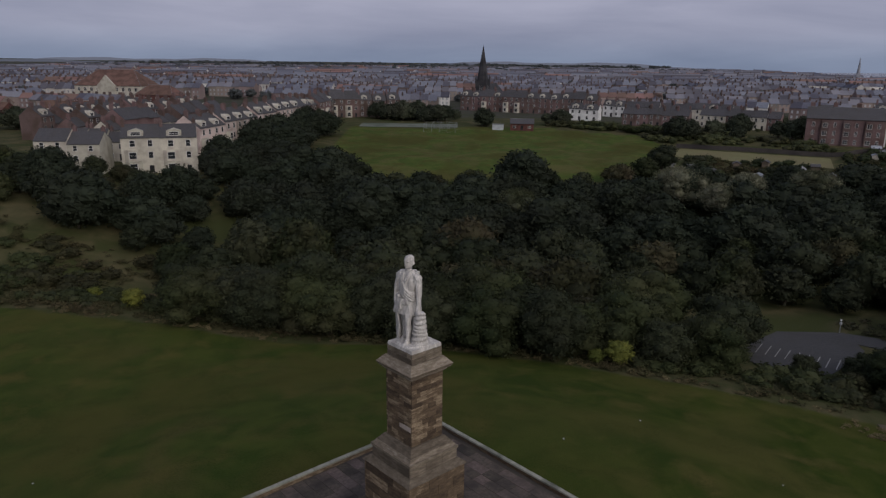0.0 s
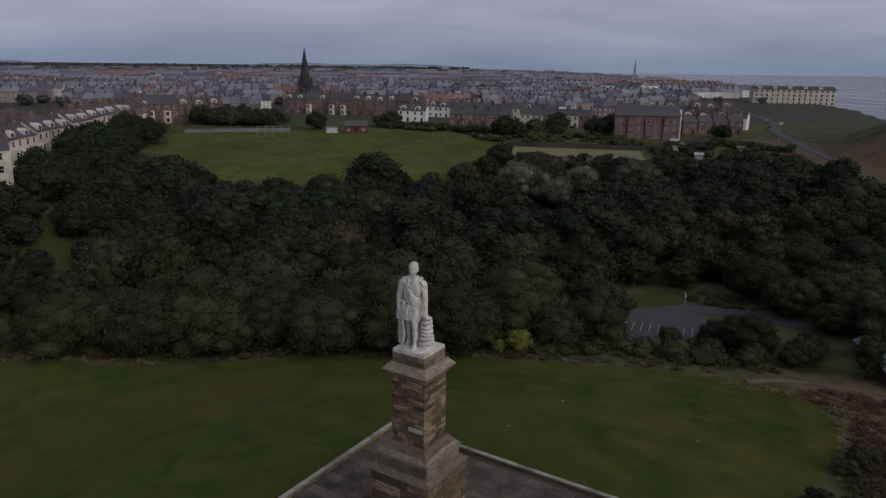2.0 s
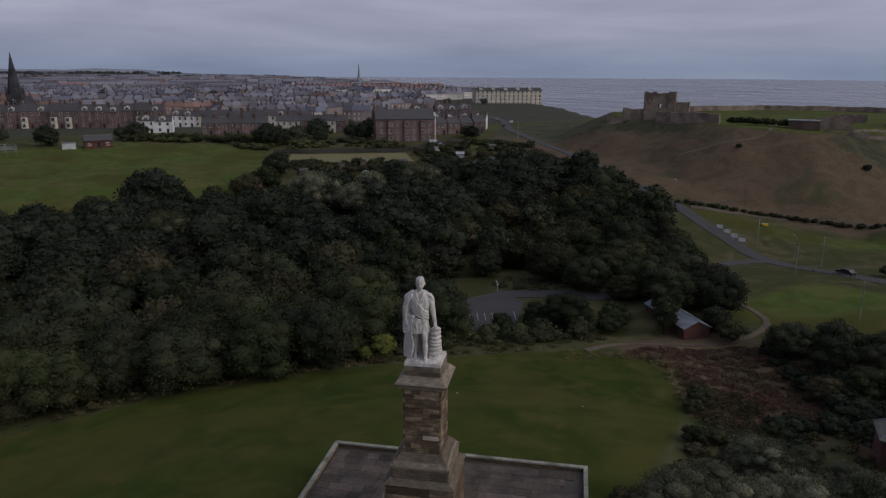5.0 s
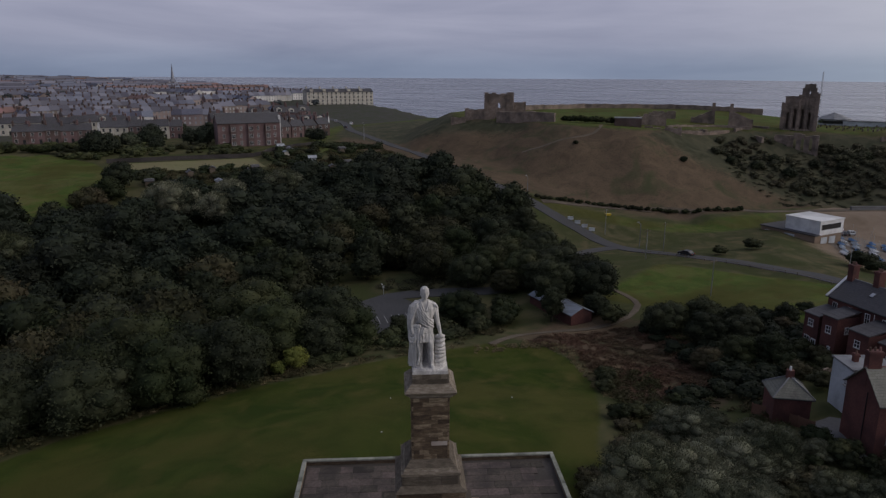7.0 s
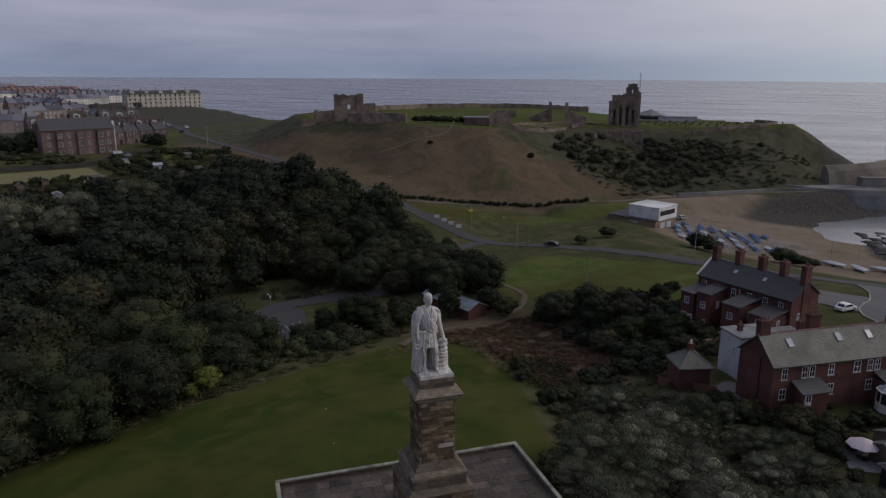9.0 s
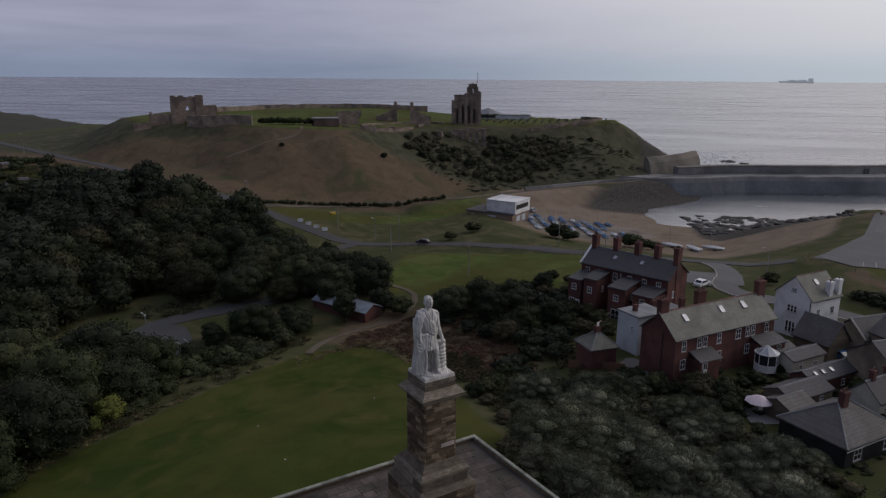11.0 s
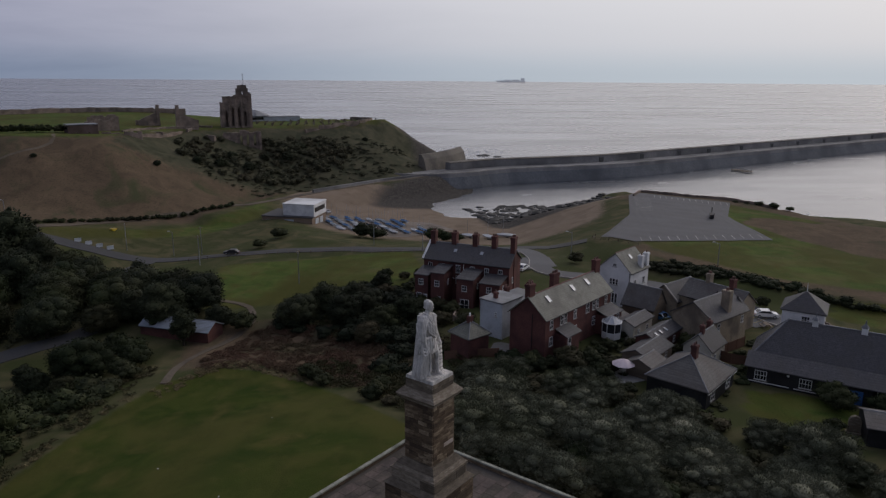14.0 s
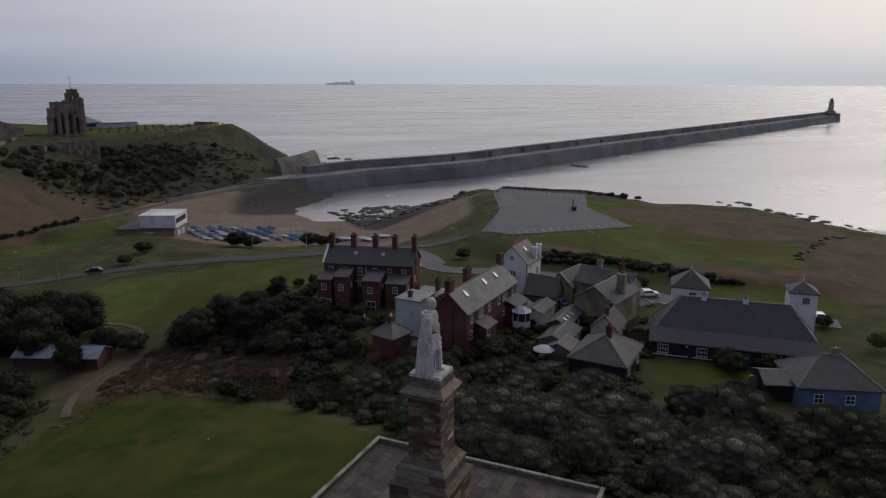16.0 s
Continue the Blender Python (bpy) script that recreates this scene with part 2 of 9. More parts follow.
def cloth_relief(m):
    """Adds carved folds to the stone: narrow wavering ridges running down."""
    n, l = m.node_tree.nodes, m.node_tree.links
    b = n["Principled BSDF"]
    pos = n.new("ShaderNodeTexCoord").outputs["Object"]
    mp = n.new("ShaderNodeMapping")
    mp.inputs["Rotation"].default_value, mp.inputs["Scale"].default_value = (0, 0.3, 0.5), (1, 1, 0.35)
    l.new(pos, mp.inputs["Vector"])
    wv = n.new("ShaderNodeTexWave")
    wv.inputs["Scale"].default_value, wv.inputs["Distortion"].default_value, wv.inputs["Detail"].default_value, wv.inputs["Detail Scale"].default_value = 1.5, 5.0, 2.0, 1.1
    l.new(mp.outputs[0], wv.inputs["Vector"])
    bp = n.new("ShaderNodeBump")
    bp.inputs["Strength"].default_value, bp.inputs["Distance"].default_value = 0.6, 0.035
    l.new(wv.outputs["Fac"], bp.inputs["Height"])
    l.new(b.inputs["Normal"].links[0].from_socket, bp.inputs["Normal"])
    l.new(bp.outputs[0], b.inputs["Normal"])
    return m


M_ASHLAR = block_stone("weathered_sandstone_block", (0.060, 0.043, 0.030), (0.140, 0.102, 0.066), (0.36, 0.285, 0.195))
M_ASHLAR_PALE = block_stone("pale_sandstone", (0.085, 0.070, 0.053), (0.175, 0.145, 0.110), (0.34, 0.295, 0.235))
M_CARVED = cloth_relief(surf("carved_pale_stone", (0.34, 0.325, 0.305), (0.76, 0.73, 0.695), 3.5, 0.88, 0.5, 0.9, (0.42, 0.40, 0.375), stretch=(2.2, 2.2, 0.7)))


def leaf_mat(name, dark, light, dry, vary=0.38, island=0.32):
    return surf(name, dark, light, 0.9, 0.75, 0.0, 0.06, dry, vary=vary, island=island, spec=0.1)


M_LEAF = [leaf_mat("dark_broad_leaves", (0.021, 0.025, 0.014), (0.034, 0.043, 0.022), (0.025, 0.029, 0.017)),
          leaf_mat("mid_green_leaves", (0.021, 0.029, 0.012), (0.040, 0.050, 0.021), (0.029, 0.031, 0.016)),
          leaf_mat("dull_olive_leaves", (0.028, 0.029, 0.015), (0.050, 0.051, 0.024), (0.041, 0.037, 0.020))]
# far leaves: lighter and bluer with distance, haze put into the colour
M_LEAF_FAR = leaf_mat("hazed_green_leaves", (0.028, 0.036, 0.023), (0.048, 0.058, 0.036), (0.036, 0.040, 0.027))
M_LEAF_DIST = leaf_mat("hazed_far_leaves", (0.060, 0.068, 0.070), (0.085, 0.094, 0.094), (0.068, 0.074, 0.076), 0.2, 0.2)
M_SILVER = leaf_mat("silvery_willow_leaves", (0.055, 0.060, 0.035), (0.202, 0.206, 0.146), (0.048, 0.055, 0.028), 0.2, 0.4)
M_YELLOW = leaf_mat("yellow_green_leaves", (0.085, 0.100, 0.022), (0.150, 0.160, 0.035), (0.07, 0.085, 0.022), 0.2)
M_ROUGH = leaf_mat("rank_grass_and_weeds", (0.045, 0.048, 0.022), (0.083, 0.079, 0.037), (0.071, 0.058, 0.032), 0.15)
M_SLOPE = leaf_mat("dull_slope_leaves", (0.046, 0.050, 0.030), (0.085, 0.085, 0.050), (0.068, 0.062, 0.037), 0.15)
M_SCRUB = leaf_mat("brown_bramble_leaves", (0.068, 0.040, 0.026), (0.120, 0.072, 0.048), (0.072, 0.057, 0.033), 0.3)

# ---- the lie of the land ----
SEA = -20.5
COAST = [(900, 5200), (820, 1700), (640, 1120), (500, 620), (468, 500), (430, 415), (375, 335), (405, 270), (432, 150), (415, 45), (352, -26),
         (300, -26), (270, -22), (242, 3), (232, 5), (219, 2), (213, -10), (214, -25), (222, -45), (232, -62), (226, -84), (200, -112),
         (180, -148), (152, -177), (107, -172), (62, -182), (0, -215), (-220, -300), (-5200, -500), (-5200, 5200)]
LAWN = [(-120, 124), (-78, 117), (-47, 110), (-28, 103), (-9, 102), (16, 95), (38, 88), (53, 80), (58, 72), (56, 66), (49, 58), (37, 51), (26, 46), (19, 41), (11, 32),
        (0, 22), (-60, 12), (-110, 40)]
CASTLE_TOP = [(229, 226), (234, 192), (226, 162), (236, 137), (280, 118), (309, 90), (321, 44), (351, 3), (384, 22), (400, 110), (388, 205), (345, 262), (268, 258)]
PROM = [(205, 90), (219, 80), (236, 62), (262, 32), (278, 8), (298, -14), (322, -40)]
SPUR_TOP = [(104, -18), (118, -20), (145, -38), (178, -51), (187, -62), (165, -86), (131, -98), (97, -115), (66, -96), (45, -66), (70, -34)]
FIELD = [(-44, 232), (-20, 218), (20, 216), (62, 232), (80, 262), (85, 286), (80, 312), (40, 338), (0, 336), (-48, 334)]


def ss(a, b, x):
    t = np.clip((x - a) / (b - a), 0, 1)
    return t * t * (3 - 2 * t)


def inside(X, Y, poly):
    """Metres into the outline (minus: outside it)."""
    X, Y = np.asarray(X, float), np.asarray(Y, float)
    best, odd = np.full(X.shape, 1e18), np.zeros(X.shape, bool)
    for (ax, ay), (bx, by) in zip(poly, poly[1:] + poly[:1]):
        ex, ey = bx - ax, by - ay
        t = np.clip(((X - ax) * ex + (Y - ay) * ey) / (ex * ex + ey * ey), 0, 1)
        best = np.minimum(best, (X - ax - t * ex) ** 2 + (Y - ay - t * ey) ** 2)
        if ay != by:
            odd ^= ((ay > Y) != (by > Y)) & (X < ex * (Y - ay) / ey + ax)
    return np.where(odd, 1, -1) * np.sqrt(best)


def off_line(X, Y, pts):
    """Metres from an open line of points."""
    best = np.full(np.shape(X), 1e18)
    for (ax, ay), (bx, by) in zip(pts, pts[1:]):
        ex, ey = bx - ax, by - ay
        t = np.clip(((X - ax) * ex + (Y - ay) * ey) / (ex * ex + ey * ey), 0, 1)
        best = np.minimum(best, (X - ax - t * ex) ** 2 + (Y - ay - t * ey) ** 2)
    return np.sqrt(best)


def waves(X, Y, s, seed=0.0):
    """Cheap rolling unevenness about -1 to 1, with features about s metres long."""
    return (np.sin(X / s * 2.1 + seed + 1.3 * np.sin(Y / s * 1.3 + seed)) + np.sin(Y / s * 1.7 - seed * 2 + 1.1 * np.sin(X / s * 1.9 - seed))
            + 0.6 * np.sin((X + Y) / s * 3.3 + seed * 3) + 0.6 * np.sin((X - Y) / s * 3.9 - seed)) / 3.2


def land(X, Y):
    X, Y = np.asarray(X, float), np.asarray(Y, float)
    d = inside(X, Y, COAST)
    yy = Y + 1.5 * np.clip(-50 - X, 0, 80) + 0.6 * np.clip(X - 60, 0, 110)
    z = -17 + 14 * ss(150, 262, yy) + 4 * ss(262, 360, yy) + 5 * ss(380, 800, yy) + 7 * ss(1500, 4600, Y)
    # houses' shelf south of the hill
    zs = -8.5 - 1.0 * ss(60, 80, X) - 2.0 * ss(95, 130, X)
    z = zs + (z + 3.5 * ss(60, 90, X) * (1 - ss(110, 160, yy)) - zs) * ss(24, 74, Y)
    # lawn on the hill
    r = np.hypot(X + 3, Y - 47)
    zl = -6.6 - 5.8 * ss(16, 62, r)
    z = zl + (z - zl) * ss(0, 26, -inside(X, Y, LAWN))
    # beach and haven
    hav = ss(120, 150, X) * (1 - ss(120, 170, Y)) * ss(-75, -45, Y)
    zb = -20.7 + 0.055 * d + 0.1 * np.clip(d - 55, 0, 400)
    z = np.where(hav > 0, z + hav * (np.minimum(z, zb) - z), z)
    # open shore falling gently to the south
    z = np.where(Y < -50, np.minimum(z, -20.7 + 0.24 * np.clip(d, 0, 400) + 12 * ss(-90, -50, Y)), z)
    # castle headland
    dc = inside(X, Y, CASTLE_TOP)
    steep = 0.50 + 0.55 * ss(300, 335, X)
    rough = waves(X, Y, 17) * 1.6 + waves(X, Y, 7, 2) * 0.6
    zc = 11.5 - 3.7 * ss(170, 90, Y) + 1.8 * ss(50, 10, Y) - steep * np.clip(-dc, 0, 200) + rough * ss(-2, -14, dc) * ss(-52, -30, dc) + 0.3 * waves(X, Y, 25)
    z = np.maximum(z, zc)
    # bench of the promenade above the haven
    dm = off_line(X, Y, PROM)
    z = z + (-14.2 + 0.8 * ss(210, 320, X) - z) * ss(13, 5, dm) * (d > -12)
    # car park spur
    dp = inside(X, Y, SPUR_TOP)
    z = np.maximum(z, -7.2 - 0.30 * np.clip(-dp - 1.5 * waves(X, Y, 12), 0, 200))
    # sea bed
    z = np.minimum(z, SEA - 0.3 + 0.9 * np.clip(d + 1.5 * waves(X, Y, 9), -3, 200))
    return z + 0.12 * waves(X, Y, 5, 1)


def gz(x, y):
    return float(land(x, y))


# ---- building helpers ----
class Bits:
    """Collects corners and faces for one mesh."""

    def __init__(self):
        self.v, self.f = [], []

    def add(self, verts, faces, m=None):
        k = len(self.v)
        self.v += [tuple(m @ Vector(p)) for p in verts] if m else [tuple(p) for p in verts]
        self.f += [tuple(i + k for i in f) for f in faces]
        return self

    def box(self, x0, y0, z0, x1, y1, z1, m=None, taper=0.0):
        a, b = taper * (x1 - x0) / 2, taper * (y1 - y0) / 2
        v = [(x0, y0, z0), (x1, y0, z0), (x1, y1, z0), (x0, y1, z0), (x0 + a, y0 + b, z1), (x1 - a, y0 + b, z1), (x1 - a, y1 - b, z1), (x0 + a, y1 - b, z1)]
        return self.add(v, [(3, 2, 1, 0), (4, 5, 6, 7), (0, 1, 5, 4), (1, 2, 6, 5), (2, 3, 7, 6), (3, 0, 4, 7)], m)

    def chip(self, x0, y0, z0, x1, y1, z1, c, m=None):
        """A box with chamfered edges all round."""
        v = []
        for sx, sy, sz in [(a, b, d) for a in (0, 1) for b in (0, 1) for d in (0, 1)]:
            X, Y, Z = (x1 if sx else x0), (y1 if sy else y0), (z1 if sz else z0)
            ix, iy, iz = (-c if sx else c), (-c if sy else c), (-c if sz else c)
            v += [(X, Y + iy, Z + iz), (X + ix, Y, Z + iz), (X + ix, Y + iy, Z)]
        i = lambda a, b, d, k: (a * 4 + b * 2 + d) * 3 + k
        f = [(i(0, 0, 0, 0), i(0, 0, 1, 0), i(0, 1, 1, 0), i(0, 1, 0, 0)), (i(1, 0, 0, 0), i(1, 1, 0, 0), i(1, 1, 1, 0), i(1, 0, 1, 0)),
             (i(0, 0, 0, 1), i(1, 0, 0, 1), i(1, 0, 1, 1), i(0, 0, 1, 1)), (i(0, 1, 0, 1), i(0, 1, 1, 1), i(1, 1, 1, 1), i(1, 1, 0, 1)),
             (i(0, 0, 0, 2), i(0, 1, 0, 2), i(1, 1, 0, 2), i(1, 0, 0, 2)), (i(0, 0, 1, 2), i(1, 0, 1, 2), i(1, 1, 1, 2), i(0, 1, 1, 2))]
        for d in (0, 1):
            for e in (0, 1):
                f += [(i(d, e, 0, 0), i(d, e, 1, 0), i(d, e, 1, 1), i(d, e, 0, 1)), (i(d, 0, e, 0), i(d, 1, e, 0), i(d, 1, e, 2), i(d, 0, e, 2)), (i(0, d, e, 1), i(1, d, e, 1), i(1, d, e, 2), i(0, d, e, 2))]
        f += [(i(a, b, d, 0), i(a, b, d, 1), i(a, b, d, 2)) for a in (0, 1) for b in (0, 1) for d in (0, 1)]
        return self.add(v, f, m)

    def ring(self, rings, close=True, caps=True):
        """Skins a stack of equal rings of points."""
        n, v, f = len(rings[0]), [], []
        for r in rings:
            v += r
        for j in range(len(rings) - 1):
            for i in range(n if close else n - 1):
                f.append((j * n + i, j * n + (i + 1) % n, (j + 1) * n + (i + 1) % n, (j + 1) * n + i))
        if caps:
            f += [tuple(range(n - 1, -1, -1)), tuple(range((len(rings) - 1) * n, len(rings) * n))]
        return self.add(v, f)

    def tube(self, a, b, ra, rb, n=8):
        a, b = Vector(a), Vector(b)
        q = (b - a).to_track_quat("Z", "Y")
        rings = [[tuple(p + q @ Vector((r * math.cos(2 * math.pi * i / n), r * math.sin(2 * math.pi * i / n), 0))) for i in range(n)] for p, r in ((a, ra), (b, rb))]
        return self.ring(rings)

    def prism(self, outline, y0, y1, m=None):
        """An outline in x and z, drawn out along y."""
        n = len(outline)
        v = [(x, y0, z) for x, z in outline] + [(x, y1, z) for x, z in outline]
        f = [tuple(range(n)), tuple(range(2 * n - 1, n - 1, -1))] + [(i, i + n, (i + 1) % n + n, (i + 1) % n) for i in range(n)]
        return self.add(v, f, m)


def mesh_of(name, bits, mat, smooth=False):
    me = bpy.data.meshes.new(name)
    me.from_pydata(bits.v, [], bits.f)
    me.materials.append(mat)
    bm = bmesh.new()
    bm.from_mesh(me)
    bmesh.ops.recalc_face_normals(bm, faces=bm.faces)
    bm.to_mesh(me)
    bm.free()
    if smooth:
        me.polygons.foreach_set("use_smooth", [True] * len(me.polygons))
    return me


def part(name, bits, mat, parent=None, label="", smooth=False, at=None):
    """Links one mesh object under a thing or a part."""
    ob = new(name, bits if isinstance(bits, bpy.types.Mesh) else mesh_of(name, bits, mat, smooth))
    ob.parent = parent
    if at:
        ob.matrix_basis = at
    return tagged(ob, label)


def thing(name, m, label, category, group="", kind=""):
    ob = new(name)
    ob.empty_display_size = 0.3
    ob.matrix_basis = m
    return tagged(ob, label, category, group, kind)


def bearing(az):
    """Turns local +y to the compass bearing az."""
    return pose(0, 0, 0, 0, 0, -az)


def spot(x, y, az=0.0, z=None):
    return Matrix.Translation((x, y, gz(x, y) if z is None else z)) @ bearing(az)


# ---- ground ----
def spread(c, reach, n):
    s = np.linspace(-1, 1, n)
    kk = 5.4
    return c + reach * np.sinh(kk * s) / math.sinh(kk)


GX, GY = spread(90.0, 4950.0, 370), spread(70.0, 4950.0, 370)
XX, YY = np.meshgrid(GX, GY)
ZZ = land(XX, YY)
nx, ny = len(GX), len(GY)
ground_me = bpy.data.meshes.new("ground")
idx = np.arange(nx * ny).reshape(ny, nx)
quads = np.stack([idx[:-1, :-1], idx[:-1, 1:], idx[1:, 1:], idx[1:, :-1]], -1).reshape(-1, 4)
ground_me.from_pydata(np.stack([XX, YY, ZZ], -1).reshape(-1, 3).tolist(), [], quads.tolist())
ground_me.polygons.foreach_set("use_smooth", [True] * len(ground_me.polygons))
d_coast, d_lawn, d_castle, d_spur, d_field = (inside(XX, YY, p) for p in (COAST, LAWN, CASTLE_TOP, SPUR_TOP, FIELD))
haven = ss(120, 150, XX) * (1 - ss(110, 150, YY)) * ss(-75, -45, YY)
d_band = inside(XX, YY, [(130, -66), (112, -68), (92, -72), (70, -86), (56, -104), (72, -122), (104, -106), (124, -90), (138, -76)])
masks = {
    "mown": np.maximum.reduce([ss(-1.5, 1.5, d_lawn), ss(-1, 1, d_field), 0.75 * ss(-4, 4, d_castle), ss(5, 11, d_spur),
                               0.62 * ss(-76, -70, d_castle) * ss(-56, -62, d_castle) * ss(60, 80, YY) * ss(150, 170, XX),
                               ss(88, 96, XX) * ss(132, 126, XX) * ss(28, 34, YY) * ss(84, 76, YY)]),
    "scrub": np.maximum.reduce([ss(-3, 3, d_band), 0.9 * ss(8, 3, off_line(XX, YY, [(104, -26), (84, -35), (68, -46), (56, -60), (46, -78)])), 0.8 * ss(13, 7, d_spur) * ss(-14, -8, d_spur) * ss(-40, -56, YY), ss(-62, -48, d_castle) * ss(2, -3, d_castle), 0.95 * ss(0, 5, -d_lawn) * ss(46, 52, XX) * ss(88, 80, XX) * ss(36, 44, YY) * ss(84, 76, YY)]),
    "sand": haven * ss(78, 50, d_coast) * ss(-60, -66, d_castle + 0 * XX) * ss(0, -14, d_spur),
    "rock": np.maximum.reduce([ss(9, 3, d_coast) * (1 - haven) * (d_coast > -60), haven * ss(36, 22, d_coast) * ss(2, -14, YY), 0.8 * haven * ss(40, 20, d_coast) * ss(222, 240, XX)]),
    "hill": ss(-3, 0, d_lawn),
    "lawn_dim": ss(-3, 0, d_lawn) * ss(50, 10, d_lawn) * ss(-20, 45, XX),
    "town": ss(350, 420, YY + 0.6 * np.clip(XX - 60, 0, 110)),
}
masks["mown"] = np.maximum(masks["mown"] * ss(2, -2, d_band), np.maximum(ss(-1, 1, inside(XX, YY, [(60.4, -41.4), (58.0, -49.3), (49.1, -56.0), (38.0, -61.0), (32.2, -52.5), (38.3, -46.6), (47.7, -42.1), (54.6, -36.8)])), ss(-1, 1, inside(XX, YY, [(28.6, -3.6), (27.1, -10.0), (22.9, -14.0), (13.8, -15.3), (11.2, -11.2), (15.1, -5.0), (20.2, -0.6), (24.4, -0.1)]))))
masks["gully"] = ss(-70, -50, d_castle) * ss(1, -3, d_castle) * ss(236, 262, XX + 0.25 * (YY - 90))
for key, val in masks.items():
    at_ = ground_me.attributes.new(key, "FLOAT", "POINT")
    at_.data.foreach_set("value", np.clip(val, 0, 1).astype(np.float32).reshape(-1))


def ground_material():
    m = bpy.data.materials.new("grass_scrub_and_sand")
    m.use_nodes = True
    n, l = m.node_tree.nodes, m.node_tree.links
    b = n["Principled BSDF"]
    pos = n.new("ShaderNodeNewGeometry").outputs["Position"]

    def noise(scale, detail=5, dist=0.0):
        t = n.new("ShaderNodeTexNoise")
        t.inputs["Scale"].default_value, t.inputs["Detail"].default_value, t.inputs["Distortion"].default_value = scale, detail, dist
        l.new(pos, t.inputs["Vector"])
        return t.outputs["Fac"]

    def ranged(src, a, c):
        r = n.new("ShaderNodeMapRange")
        r.inputs["From Min"].default_value, r.inputs["From Max"].default_value = a, c
        l.new(src, r.inputs["Value"])
        return r.outputs[0]

    def mix(fac, a, c):
        x = n.new("ShaderNodeMixRGB")
        l.new(fac, x.inputs["Fac"])
        for s, v in (("Color1", a), ("Color2", c)):
            if isinstance(v, tuple):
                x.inputs[s].default_value = (*v, 1)
            else:
                l.new(v, x.inputs[s])
        return x.outputs["Color"]

    def mask(key, edge=0.5):
        """The stored region, its rim broken up by noise."""
        a = n.new("ShaderNodeAttribute")
        a.attribute_name = key
        s = n.new("ShaderNodeMath")
        s.operation = "ADD"
        l.new(a.outputs["Fac"], s.inputs[0])
        w = n.new("ShaderNodeMath")
        w.operation = "MULTIPLY_ADD"
        w.inputs[1].default_value, w.inputs[2].default_value = edge, -0.5 * edge
        l.new(fine, w.inputs[0])
        l.new(w.outputs[0], s.inputs[1])
        return ranged(s.outputs[0], 0.35, 0.65)

    grain, fine, mid, broad, huge = noise(7.0, 6), noise(1.6, 8), noise(0.16, 7, 1.0), noise(0.06, 7, 1.2), noise(0.012, 4)
    rank = mix(ranged(mid, 0.35, 0.65), (0.048, 0.054, 0.023), (0.105, 0.092, 0.048))
    rank = mix(ranged(broad, 0.45, 0.62), rank, (0.05, 0.058, 0.022))
    mown = mix(ranged(mid, 0.3, 0.7), (0.032, 0.053, 0.011), (0.059, 0.074, 0.016))
    mown = mix(ranged(broad, 0.50, 0.68), mown, (0.081, 0.070, 0.024))
    mown = mix(ranged(huge, 0.4, 0.6), mown, mix(ranged(grain, 0.3, 0.7), (0.033, 0.048, 0.011), (0.059, 0.068, 0.017)))
    # lens falloff and view angle put into the grass: hill lawn darker, east most
    mown = mix(mask("hill"), mix(ranged(broad, 0.48, 0.64), mix(ranged(mid, 0.3, 0.7), (0.054, 0.090, 0.019), (0.096, 0.122, 0.030)), (0.112, 0.106, 0.039)), mown)
    lawn_dim = n.new("ShaderNodeAttribute")
    lawn_dim.attribute_name = "lawn_dim"
    mown = mix(lawn_dim.outputs["Fac"], mown, mix(ranged(mid, 0.35, 0.65), (0.024, 0.042, 0.006), (0.042, 0.056, 0.009)))
    patch = noise(0.22, 7, 0.2)
    mown = mix(ranged(patch, 0.50, 0.72), mown, (0.084, 0.074, 0.022))
    mown = mix(ranged(noise(0.045, 5, 0.4), 0.48, 0.62), mown, (0.070, 0.068, 0.018))
    mown = mix(ranged(grain, 0.45, 0.75), mown, mix(ranged(mid, 0.4, 0.6), (0.026, 0.040, 0.007), (0.060, 0.070, 0.016)))
    scrub = mix(ranged(mid, 0.3, 0.7), (0.085, 0.062, 0.042), (0.135, 0.098, 0.064))
    scrub = mix(ranged(broad, 0.54, 0.7), scrub, (0.062, 0.066, 0.034))
    scrub = mix(ranged(fine, 0.48, 0.82), scrub, (0.060, 0.052, 0.032))
    sand = mix(ranged(mid, 0.3, 0.7), (0.155, 0.119, 0.086), (0.230, 0.178, 0.132))
    sand = mix(ranged(broad, 0.5, 0.65), sand, (0.216, 0.169, 0.128))
    rock = mix(ranged(fine, 0.35, 0.65), (0.035, 0.033, 0.03), (0.095, 0.085, 0.075))
    yard = mix(ranged(mid, 0.35, 0.65), (0.075, 0.07, 0.065), (0.055, 0.062, 0.035))
    c = mix(mask("town"), rank, yard)
    c = mix(mask("scrub", 0.8), c, scrub)
    c = mix(mask("gully", 1.0), c, mix(ranged(mid, 0.35, 0.65), (0.046, 0.050, 0.030), (0.088, 0.082, 0.052)))
    c = mix(mask("mown"), c, mown)
    c = mix(mask("sand"), c, sand)
    c = mix(mask("rock"), c, rock)
    l.new(c, b.inputs["Base Color"])
    b.inputs["Roughness"].default_value, b.inputs["Specular IOR Level"].default_value = 0.95, 0.06
    bp = n.new("ShaderNodeBump")
    bp.inputs["Strength"].default_value, bp.inputs["Distance"].default_value = 0.5, 0.07
    l.new(grain, bp.inputs["Height"])
    l.new(bp.outputs[0], b.inputs["Normal"])
    return m


ground_me.materials.append(ground_material())
ground = tagged(new("ground", ground_me), "grassy hill, scrub slopes and sandy haven shore", "ground", kind="structure")


